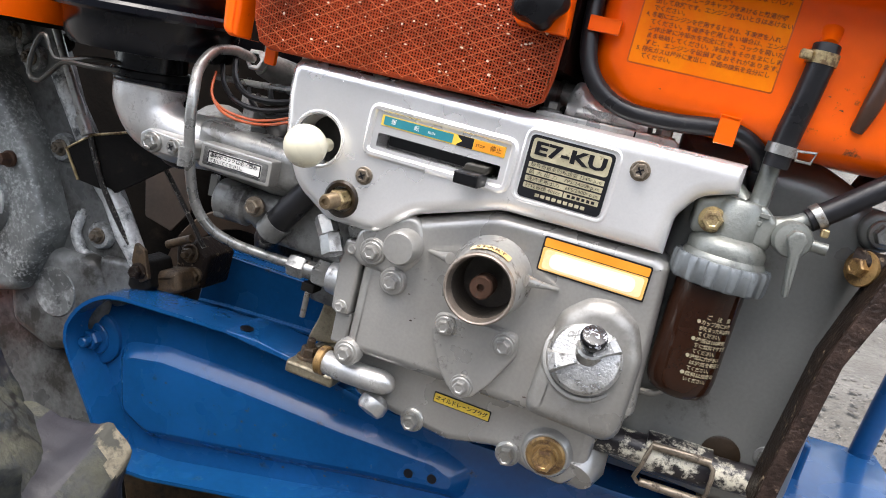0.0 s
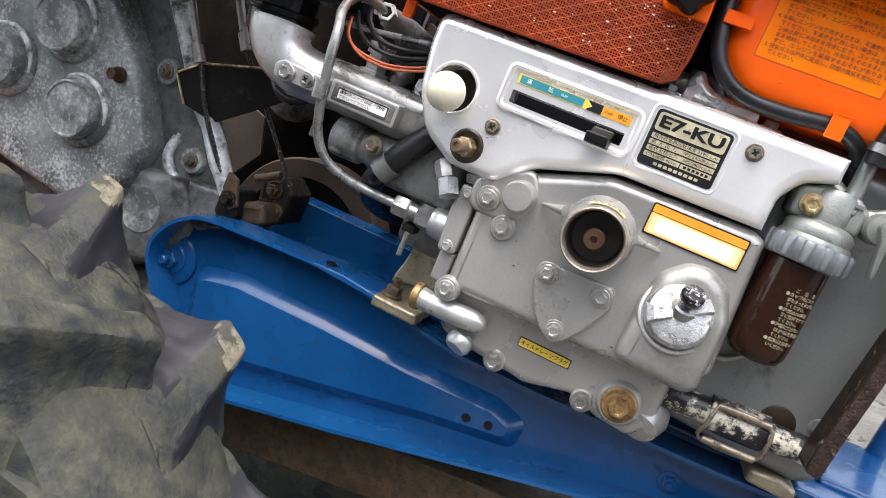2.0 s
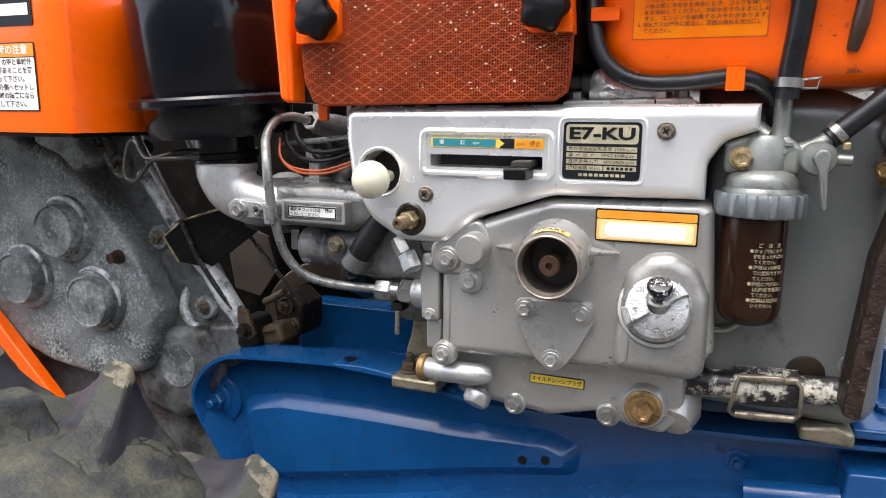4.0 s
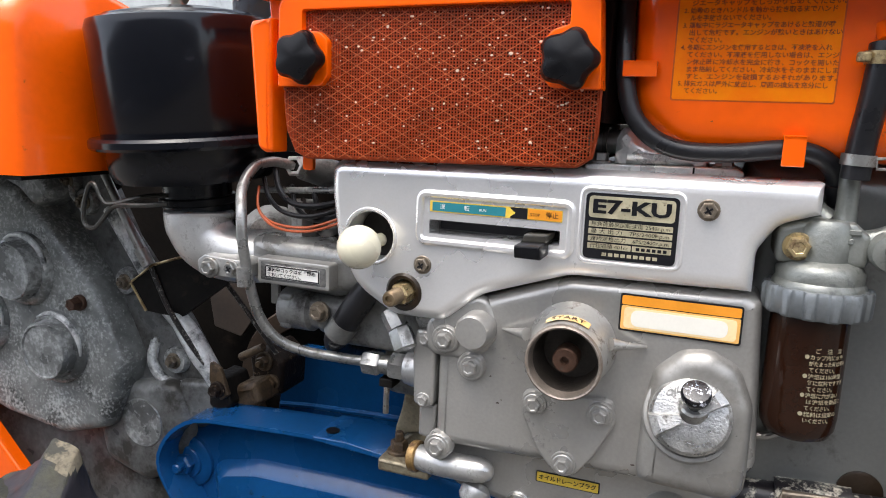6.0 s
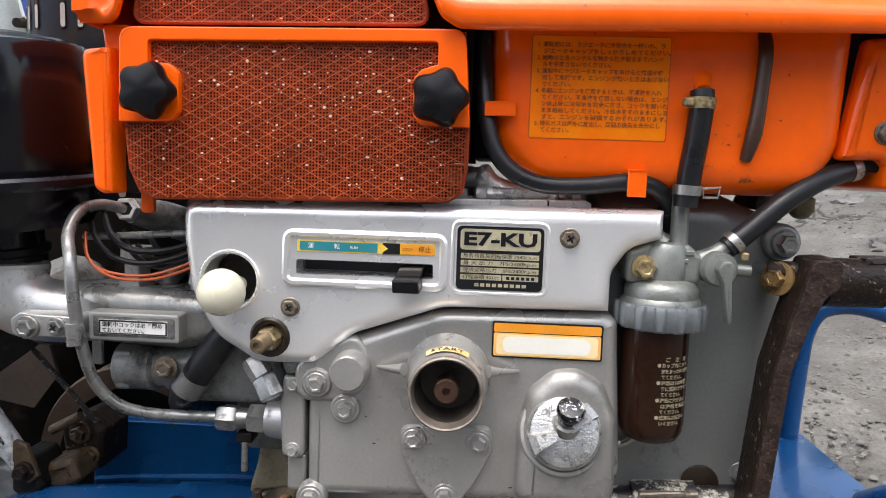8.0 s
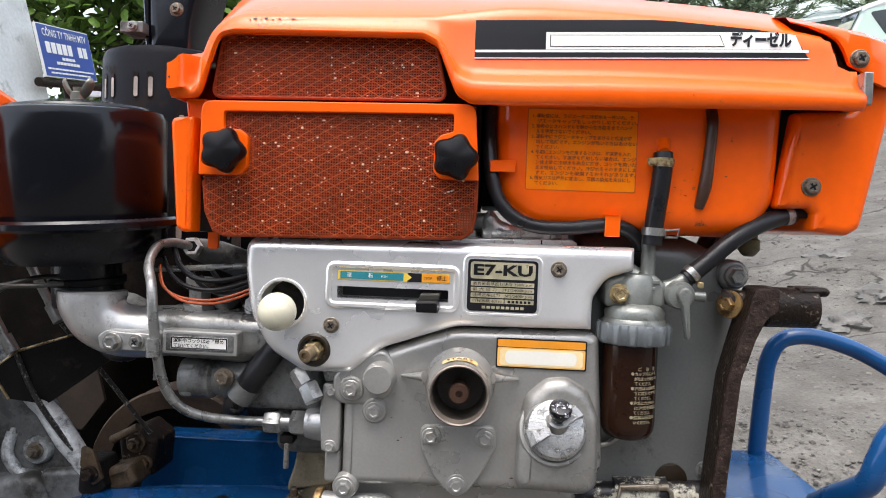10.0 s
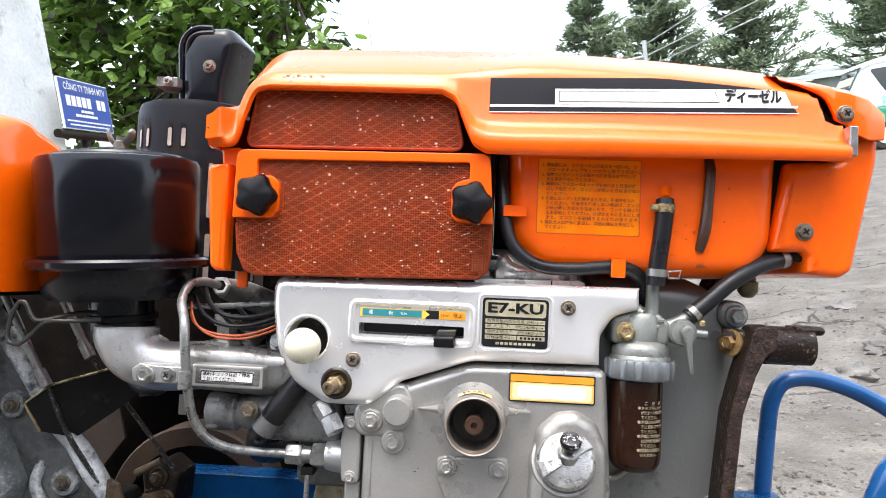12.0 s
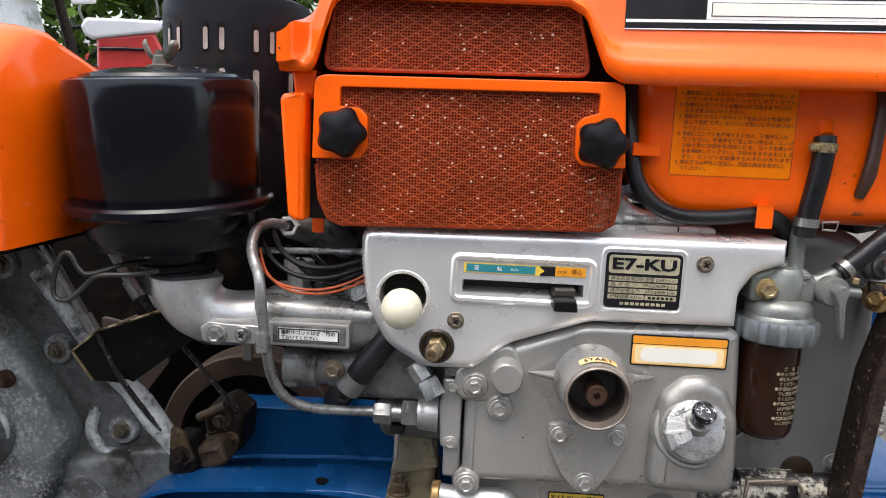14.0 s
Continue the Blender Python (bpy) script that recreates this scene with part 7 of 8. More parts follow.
label_plate(ub, -0.520, 0.8335, -0.4160, 0.8425, -0.0006, WHITE, 0.0005, "white_bar", 0.0002)
strut = thing("orange_brace", (-0.62, 0.09, 0.42), "orange painted steel brace beside the gearbox", "brace")
part("bar", slab(fillet([(-0.700, 0.675), (-0.565, 0.551), (-0.502, 0.487), (-0.445, 0.430), (-0.470, 0.400), (-0.560, 0.380), (-0.640, 0.380), (-0.700, 0.420)], 0.002), 0.052, 0.064, 0.003), ORANGE, strut)

# ---- wheel lugs and rim ----
def lug_mesh(slant, side, middle):
    """One tread bar from the shoulder to the middle, slanting by so many degrees; side 1 or -1."""
    rings_l = []
    for s in (0.0, 0.05, 0.15, 0.28, 0.4, 0.55, 0.75, 0.95, 1.0):
        y = 0.070 + (middle - 0.070) * s
        th = radians(slant) * s
        if side > 0:
            r1 = float(np.interp(s, [0.0, 0.05, 0.15, 0.28, 0.4, 0.55, 0.75, 1.0], [0.286, 0.291, 0.2895, 0.281, 0.2745, 0.270, 0.267, 0.264]))
        else:
            r1 = (0.284 if s < 0.02 else 0.288 - 0.003 * s) - (0.010 if s == 1.0 else 0.0)
        h = r1 - 0.252
        spread = 1.0 if side < 0 else 1 + 0.8 * s
        wob = 1 + 0.07 * math.sin(9 * s + slant)
        ring = []
        for r, w in ((0.240, -0.058), (0.252, -0.044), (0.252 + 0.20 * h, -0.0300), (0.252 + 0.52 * h, -0.0185), (r1 - 0.08 * h, -0.0110), (r1, -0.0085), (r1 + 0.0005, 0.0), (r1, 0.0085), (r1 - 0.08 * h, 0.0110), (0.252 + 0.52 * h, 0.0185), (0.252 + 0.20 * h, 0.0300), (0.252, 0.044), (0.240, 0.058)):
            a = th + w * wob * spread / r
            ring.append((r * math.sin(a), side * y, r * math.cos(a)))
        rings_l.append(ring)
    bm = loft(rings_l)
    bmesh.ops.subdivide_edges(bm, edges=bm.edges[:], cuts=3, use_grid_fill=True)
    bmesh.ops.recalc_face_normals(bm, faces=bm.faces)
    for v in bm.verts:
        rough = noise.noise(v.co * 70 + Vector((slant, 0, 0))) * 0.0011 + noise.noise(v.co * 190) * 0.0006
        v.co += v.normal * (rough + min(0.0, noise.noise(v.co * 34 + Vector((0, slant, 0))) + 0.30) * 0.0016)
    me = finish(bm, TYRE, "lug", 55)
    me.materials.append(SOIL)
    me.materials.append(TYRE_CLEAN)
    for p in me.polygons:
        r = math.hypot(p.center.x, p.center.z)
        y = side * p.center.y
        off = abs(math.atan2(p.center.x, p.center.z) - radians(slant) * (0.070 - y) / (0.070 - middle)) * r
        worn = 0.006 * noise.noise(p.center * 60)
        if side > 0 and r > 0.2840 and p.normal.x ** 2 + p.normal.z ** 2 > 0.5 and y > 0.035:
            p.material_index = 1
        elif side > 0 and off > 0.0110 and 0.257 + worn < r < 0.283 and y > 0.012 + 2 * worn:
            p.material_index = 2
    return me


lug_in, lug_out = lug_mesh(8, 1, -0.004), lug_mesh(6, -1, -0.016)
wl_ = Vector(WC) - Vector((-0.338, -0.165, 0.0))
tyre_ob = [o for o in wheel.children if o.name.startswith("tyre")][0]
for k in range(14):
    for data, off in ((lug_in, 10.8), (lug_out, 1.4)):
        lug = new("lug", data)
        lug.parent = tyre_ob
        lug.location = wl_
        lug.rotation_euler = (0, radians(off + 360 / 14 * k), 0)
part("rim", lathe([(0.150, -0.050), (0.165, -0.060), (0.168, -0.055), (0.152, -0.042), (0.140, 0.02), (0.152, 0.042), (0.168, 0.055), (0.165, 0.060), (0.150, 0.050)], WC, (0, -1, 0), 56), YELLOW_RIM, wheel, "dusty yellow steel rim")
part("disc", lathe([(0, -0.01), (0.06, -0.008), (0.10, 0.008), (0.150, 0.0), (0.150, 0.006), (0.10, 0.014), (0.055, 0.0), (0.05, 0.02), (0, 0.022)], WC, (0, -1, 0), 48), YELLOW_RIM, wheel)

# ---- chipped paint and scratches ----
CHIP = material("bare_brown_chip", (0.045, 0.026, 0.018), 0.6, vary=0.3, scale=200, grain=900, bump=0.2)


def hood_front(x, z):
    face = hood_section(x)[3:10]
    return float(np.interp(z, [p[1] for p in face], [p[0] for p in face]))


def chip(parent, x, z, y_of, size, seed, name="paint_chip"):
    """A ragged flake of missing paint, a hair proud of the face it lies on."""
    r_ = random.Random(seed)
    n = r_.randint(6, 9)
    bm = bmesh.new()
    ring = []
    for k in range(n):
        a = 2 * math.pi * k / n
        q = size * r_.uniform(0.45, 1.25)
        px, pz = x + 1.5 * q * math.cos(a), z + 0.7 * q * math.sin(a)
        ring.append(bm.verts.new((px, y_of(px, pz) - 0.0005, pz)))
    bm.faces.new(ring)
    part(name, bm, CHIP, parent)


for k, (x, z, s) in enumerate(((-0.1400, 0.9052, 0.0007), (-0.1370, 0.9060, 0.0010), (-0.1330, 0.9056, 0.0006), (-0.1295, 0.9062, 0.0012), (-0.1255, 0.9058, 0.0007), (-0.1210, 0.9062, 0.0011), (-0.1120, 0.9062, 0.0011), (-0.1100, 0.9060, 0.0005),
                               (-0.1340, 0.9020, 0.0006), (-0.1310, 0.9005, 0.0005), (-0.1852, 0.8640, 0.0013), (-0.1830, 0.8630, 0.0007), (-0.1848, 0.8575, 0.0005), (0.0650, 0.8640, 0.0005), (0.1400, 0.8610, 0.0005))):
    chip(hood, x, z, hood_front, s, 40 + k)
for k, (x, z, s) in enumerate(((0.1450, 0.8020, 0.0007), (0.1380, 0.8070, 0.0005), (0.1700, 0.8150, 0.0006), (0.1280, 0.7920, 0.0006), (0.0620, 0.7930, 0.0005))):
    chip(tank, x, z, lambda a, b: 0.008, s, 70 + k)
for k, (x, z, s) in enumerate(((-0.0350, 0.6330, 0.0007), (-0.0330, 0.6350, 0.0004), (0.0410, 0.6120, 0.0008), (-0.0400, 0.6480, 0.0005), (0.0620, 0.6950, 0.0004))):
    chip(cover, x, z, lambda a, b: 0.006, s, 90 + k, "scratch")
for k in range(26):
    r_ = random.Random(200 + k)
    chip(rail, r_.uniform(-0.27, -0.02), r_.uniform(0.455, 0.490), lambda a, b: 0.0825, r_.uniform(0.0005, 0.0012), 120 + k)

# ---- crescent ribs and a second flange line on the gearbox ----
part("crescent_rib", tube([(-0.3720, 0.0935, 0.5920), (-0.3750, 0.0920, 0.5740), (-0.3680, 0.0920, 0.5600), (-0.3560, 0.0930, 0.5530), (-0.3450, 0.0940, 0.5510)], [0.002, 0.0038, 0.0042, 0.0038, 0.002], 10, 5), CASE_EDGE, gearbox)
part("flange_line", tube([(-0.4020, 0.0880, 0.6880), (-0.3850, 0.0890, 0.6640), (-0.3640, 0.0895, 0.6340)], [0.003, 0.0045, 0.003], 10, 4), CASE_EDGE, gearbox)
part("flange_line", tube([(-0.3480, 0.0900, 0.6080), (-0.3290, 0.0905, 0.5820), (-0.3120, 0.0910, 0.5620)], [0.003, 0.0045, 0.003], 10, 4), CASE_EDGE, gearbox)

# ---- far wheel, axle and stand ----
copy_thing(wheel, BASE @ Matrix.Translation((-0.338, 0.451, 0.0)))
# axle parts and tray are added to darken the space below the rails
axle = thing("axle_housing", (-0.34, 0.17, 0.30), "dark axle parts added to darken the underside between the wheels", "axle")
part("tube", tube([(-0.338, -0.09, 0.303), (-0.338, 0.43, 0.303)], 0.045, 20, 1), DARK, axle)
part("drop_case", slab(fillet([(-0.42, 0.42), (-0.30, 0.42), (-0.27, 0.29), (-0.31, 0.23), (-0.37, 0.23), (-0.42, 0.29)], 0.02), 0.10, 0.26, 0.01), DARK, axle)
part("under_tray", slab(fillet([(-0.30, 0.40), (0.25, 0.47), (0.25, 0.44), (-0.28, 0.34)], 0.005), 0.10, 0.27, 0.003), RUSTY_STEEL, axle)
stand = thing("front_stand", (0.26, 0.17, 0.20), "blue painted steel front stand on the ground", "stand")
part("leg", tube([(0.268, 0.120, 0.530), (0.293, 0.120, 0.215)], 0.014, 14, 1), BLUE, stand)
part("leg", tube([(0.268, 0.200, 0.572), (0.293, 0.200, 0.235)], 0.014, 14, 1), BLUE, stand)
part("shoe", slab(fillet([(0.245, 0.205), (0.335, 0.222), (0.337, 0.205), (0.247, 0.188)], 0.002), 0.09, 0.24, 0.002), BLUE, stand)

# ---- ground ----
W = Matrix.Identity(4)
dirt_mat = material("yard_dirt", (0.128, 0.120, 0.107), 0.85, vary=0.38, scale=4.5, grain=120, bump=0.9, spec=0.25, dirt=(0.075, 0.068, 0.056), dirt_amount=0.42, dirt_scale=7, dirt_rough=0.8, dirt_soft=0.13)
cracked(dirt_mat, 2.2, 0.018, (0.035, 0.032, 0.027), 0.5, 0.6)
dirt_mat.node_tree.nodes["Bump"].inputs["Distance"].default_value = 0.006
xs = sorted(set([-400, -120, -40, -15, 15, 40, 120, 400] + [round(-8 + 0.2 * k, 3) for k in range(81)]))
ys = sorted(set([-400, -120, -40, -12, 18, 40, 120, 400] + [round(-6 + 0.2 * k, 3) for k in range(91)]))
verts, faces = [], []
for y in ys:
    for x in xs:
        near = max(0.0, 1 - max(abs(x) / 8.5, abs(y - 3) / 9.5))
        bumpy = 0.05 * (noise.noise(Vector((x * 0.9, y * 0.9, 0))) + 0.5 * noise.noise(Vector((x * 2.7, y * 2.7, 3)))) * min(1.0, near * 4)
        if abs(x + 0.1) < 0.9 and abs(y) < 0.9:
            bumpy *= 0.15
        verts.append((x, y, bumpy - 0.006))
nx = len(xs)
for j in range(len(ys) - 1):
    for i in range(nx - 1):
        a = j * nx + i
        faces.append((a, a + 1, a + nx + 1, a + nx))
me = bpy.data.meshes.new("ground")
me.from_pydata(verts, [], faces)
me.shade_smooth()
me.materials.append(dirt_mat)
tagged(new("ground", me), "grey damp gravel and dirt yard with patches", "ground", "", "structure")

def lively(mat, low, high, through):
    """Varies each leaf and lets some light through it."""
    nt = mat.node_tree
    geo = nt.nodes.new("ShaderNodeNewGeometry")
    hsv = nt.nodes.new("ShaderNodeHueSaturation")
    vmap = nt.nodes.new("ShaderNodeMapRange")
    vmap.inputs["To Min"].default_value, vmap.inputs["To Max"].default_value = low, high
    nt.links.new(geo.outputs["Random Per Island"], vmap.inputs["Value"])
    nt.links.new(vmap.outputs[0], hsv.inputs["Value"])
    bsdf = nt.nodes["Principled BSDF"]
    nt.links.new(bsdf.inputs["Base Color"].links[0].from_socket, hsv.inputs["Color"])
    nt.links.new(hsv.outputs[0], bsdf.inputs["Base Color"])
    tr = nt.nodes.new("ShaderNodeBsdfTranslucent")
    nt.links.new(hsv.outputs[0], tr.inputs["Color"])
    mixs = nt.nodes.new("ShaderNodeMixShader")
    mixs.inputs[0].default_value = through
    nt.links.new(bsdf.outputs[0], mixs.inputs[1])
    nt.links.new(tr.outputs[0], mixs.inputs[2])
    nt.links.new(mixs.outputs[0], nt.nodes["Material Output"].inputs["Surface"])


rng = random.Random(5)
STONE = material("yard_stone", (0.125, 0.115, 0.100), 0.85, vary=0.3, scale=6, grain=80, bump=0.5)
verts, faces = [], []
for k in range(22000):
    d = 0.7 + 6.2 * rng.random() ** 2.2
    az = radians(rng.uniform(8, 40))
    cx, cy = 0.15 + d * math.sin(az), -0.33 + d * math.cos(az)
    s = rng.choice((0.0009, 0.0012, 0.0015, 0.002, 0.0025, 0.004)) * rng.uniform(0.6, 1.4) * (1 + 0.2 * d)
    flat = rng.uniform(0.2, 0.55)
    base_i, n = len(verts), 6
    gz = 0.05 * (noise.noise(Vector((cx * 0.9, cy * 0.9, 0))) + 0.5 * noise.noise(Vector((cx * 2.7, cy * 2.7, 3)))) - 0.006
    for ring, (rr, hh) in enumerate(((1.0, -0.1), (0.9, 0.5), (0.5, 0.95))):
        for q in range(n):
            a = 2 * math.pi * q / n
            w = rr * s * rng.uniform(0.75, 1.2)
            verts.append((cx + w * math.cos(a), cy + w * math.sin(a), gz + hh * s * flat))
    for ring in range(2):
        for q in range(n):
            a0 = base_i + ring * n
            faces.append((a0 + q, a0 + (q + 1) % n, a0 + n + (q + 1) % n, a0 + n + q))
    faces.append(tuple(base_i + 2 * n + q for q in range(n)))
lively(STONE, 0.45, 1.25, 0.0)
me = bpy.data.meshes.new("gravel")
me.from_pydata(verts, [], faces)
me.materials.append(STONE)
tagged(new("gravel", me), "loose grey stones and crumbs on the yard", "gravel", "", "stuff")
DEBRIS = material("dark_soil_clods", (0.12, 0.115, 0.105), 0.9, vary=0.4, scale=8, grain=90, bump=0.8)
for k, (d, az, s) in enumerate(((2.3, 24.5, 0.06), (2.6, 27.5, 0.07), (3.1, 24, 0.08))):
    cx, cy = 0.15 + d * math.sin(radians(az)), -0.33 + d * math.cos(radians(az))
    clod = thing("soil_clod", (cx, cy, 0), "dark crumbled soil heap on the yard", "soil heap", "soil heaps", where=W)
    bm = bmesh.new()
    bmesh.ops.create_icosphere(bm, subdivisions=4, radius=1.0)
    for v in bm.verts:
        nrm = v.co.copy()
        f = 1 + 0.5 * noise.noise(nrm * 2.0 + Vector((k * 5, 0, 0))) + 0.25 * noise.noise(nrm * 6 + Vector((k, 2, 0)))
        v.co = Vector((cx + nrm.x * s * f * 1.3, cy + nrm.y * s * f, -0.012 + nrm.z * s * 0.5 * f))
    part("mound", bm, DEBRIS, clod, sharp=60)

# ---- post and sign ----
PLASTER = material("mossy_pale_plaster", (0.60, 0.62, 0.61), 0.85, vary=0.2, scale=2.5, grain=60, bump=0.4, dirt=(0.25, 0.27, 0.24), dirt_amount=0.3, dirt_scale=3)
post = thing("plaster_pillar", (-2.38, 2.9, 0), "pale mossy plastered gate pillar", "pillar", where=W)
part("shaft", slab(rect(-2.75, -0.02, -2.012, 4.2, 0.02), 2.66, 3.2, 0.015), PLASTER, post)
SIGN_BLUE = material("blue_sign_enamel", (0.035, 0.075, 0.30), 0.4, vary=0.1, scale=4, grain=60, bump=0.03)
sign = thing("company_sign", (-1.94, 3.33, 1.2), "blue company sign with white lettering on a pole", "sign", where=W)
s0, s1 = Vector((-1.928, 3.088)), Vector((-1.956, 3.590))
sd = (s1 - s0).normalized()
sn = Vector((sd.y, -sd.x))


def sign_at(u, v, lift):
    p = s0 + sd * u + sn * lift
    return (p.x, p.y, 1.209 + v)


def sign_plate(parent, u0, v0, u1, v1, lift, thick, mat, name):
    bm = bmesh.new()
    loft([[sign_at(u0, v0, lift - thick), sign_at(u1, v0, lift - thick), sign_at(u1, v1, lift - thick), sign_at(u0, v1, lift - thick)],
          [sign_at(u0, v0, lift), sign_at(u1, v0, lift), sign_at(u1, v1, lift), sign_at(u0, v1, lift)]], bm)
    return part(name, bm, mat, parent)


sp = sign_plate(sign, 0.0, 0.0, 0.503, 0.258, 0.0, 0.012, WHITE, "panel")
sign_plate(sp, 0.006, 0.005, 0.497, 0.253, 0.002, 0.002, SIGN_BLUE, "blue_field")
vs, fs = text_mesh("CÔNG TY TNHH MTV", 0.05, 'CENTER', 0.001)
tw = max(v[0] for v in vs) - min(v[0] for v in vs)
bm, made = bmesh.new(), []
for x, y, _ in vs:
    made.append(bm.verts.new(sign_at(0.25 + x * 0.42 / tw, 0.215 + y, 0.004)))
for f in fs:
    bm.faces.new([made[i] for i in f])
part("lettering", bm, WHITE, sp)
for k in range(8):
    if k != 5:
        sign_plate(sp, 0.05 + 0.051 * k, 0.118, 0.088 + 0.051 * k, 0.172, 0.004, 0.002, WHITE, "name_bar")
for v, n_, u in ((0.090, 4, 0.18), (0.066, 7, 0.12), (0.038, 14, 0.03), (0.018, 12, 0.05)):
    for k in range(n_):
        sign_plate(sp, u + 0.032 * k, v, u + 0.026 + 0.032 * k, v + (0.014 if n_ < 8 else 0.008), 0.004, 0.002, WHITE, "text_bar")
part("pole", tube([(-1.985, 3.34, -0.02), (-1.985, 3.34, 1.40)], 0.025, 12, 1), RUST, sign)
part("cross_bar", tube([(-1.95, 3.05, 1.185), (-1.98, 3.75, 1.185)], 0.022, 12, 1), RUST, sign)

# ---- broad-leaved tree ----
LEAF = material("broad_leaf", (0.105, 0.18, 0.033), 0.45, vary=0.35, scale=1.2, grain=30, bump=0.0, spec=0.4)
BARK = material("tree_bark", (0.07, 0.055, 0.042), 0.9, vary=0.35, scale=10, grain=80, bump=0.8)


def leaf(verts, faces, p, d, up, size, wide):
    """One pointed leaf, folded a little along its middle."""
    side = d.cross(up)
    if side.length < 1e-3:
        side = d.cross(Vector((1, 0, 0)))
    side.normalize()
    nrm = side.cross(d).normalized()
    k = len(verts)
    pts = [p, p + d * size * 0.35 + side * wide - nrm * wide * 0.25, p + d * size * 0.75 + side * wide * 0.8 - nrm * wide * 0.3, p + d * size - nrm * size * 0.12,
           p + d * size * 0.75 - side * wide * 0.8 - nrm * wide * 0.3, p + d * size * 0.35 - side * wide - nrm * wide * 0.25, p + d * size * 0.5]
    verts.extend(tuple(q) for q in pts)
    faces.extend([(k, k + 1, k + 2, k + 6), (k + 6, k + 2, k + 3), (k + 6, k + 3, k + 4), (k, k + 6, k + 4, k + 5)])


def broad_tree(base, crown, radii, tips, per_tip, seed, leaf_size):
    r_ = random.Random(seed)
    tree = thing("broadleaf_tree", base, "leafy green broad-leaved tree with dark limbs", "tree", where=W)
    fork = Vector((base[0] + 0.1, base[1], crown[2] - radii[2] * 0.75))
    bm = bmesh.new()
    tube([base, (base[0] + 0.05, base[1] + 0.03, fork.z * 0.5), tuple(fork)], [0.16, 0.13, 0.10], 12, 5, bm)
    part("trunk", bm, BARK, tree)
    limbs, verts, faces = [], [], []
    for i in range(9):
        a = 2 * math.pi * i / 9 + r_.uniform(-0.3, 0.3)
        e = Vector((crown[0] + radii[0] * 0.75 * math.cos(a), crown[1] + radii[1] * 0.75 * math.sin(a), crown[2] + radii[2] * r_.uniform(-0.4, 0.7)))
        m = (fork + e) / 2 + Vector((0, 0, -0.1))
        limbs.append((fork, m, e))
        part("limb", tube([fork, m, e], [0.075, 0.048, 0.018], 8, 5), BARK, tree)
    bm = bmesh.new()
    for i in range(tips):
        while True:
            q = Vector((r_.uniform(-1, 1), r_.uniform(-1, 1), r_.uniform(-1, 1)))
            if 0.25 < q.length < 1 + 0.12 * math.sin(q.x * 9 + q.z * 7):
                break
        if noise.noise(q * 2.3 + Vector((seed, 0, 0))) < -0.12:
            continue
        tip = Vector((crown[0] + q.x * radii[0], crown[1] + q.y * radii[1], crown[2] + q.z * radii[2]))
        near = min((l[2] for l in limbs), key=lambda e: (e - tip).length)
        if i % 3 == 0:
            tube([near, (near + tip) / 2 + Vector((0, 0, -0.04)), tip], [0.010, 0.007, 0.003], 5, 3, bm)
        for k in range(per_tip):
            p = tip + Vector((r_.gauss(0, 0.10), r_.gauss(0, 0.10), r_.gauss(0, 0.08)))
            d = Vector((r_.gauss(0, 0.7), r_.gauss(0, 0.7) - 0.2, r_.gauss(-0.45, 0.35))).normalized()
            leaf(verts, faces, p, d, Vector((r_.gauss(0, 0.3), r_.gauss(0, 0.3), 1)), leaf_size * r_.uniform(0.6, 1.2), leaf_size * r_.uniform(0.2, 0.28))
    part("twig_growth", bm, BARK, tree, kind="stuff")
    me = bpy.data.meshes.new("crown")
    me.from_pydata([tuple(Vector(v) - Vector(base)) for v in verts], [], faces)
    me.materials.append(LEAF)
    ob = new("crown", me)
    ob.parent = tree
    ob["kind"] = "stuff"
    return tree


broad_tree((-2.25, 5.7, -0.02), (-2.35, 5.6, 2.15), (1.38, 1.2, 1.45), 740, 20, 11, 0.15)

# ---- conifers ----
lively(LEAF, 0.2, 1.8, 0.42)
NEEDLE = material("conifer_needles", (0.235, 0.30, 0.19), 0.6, vary=0.35, scale=0.6, grain=12, bump=0.0)
lively(NEEDLE, 0.5, 1.5, 0.3)


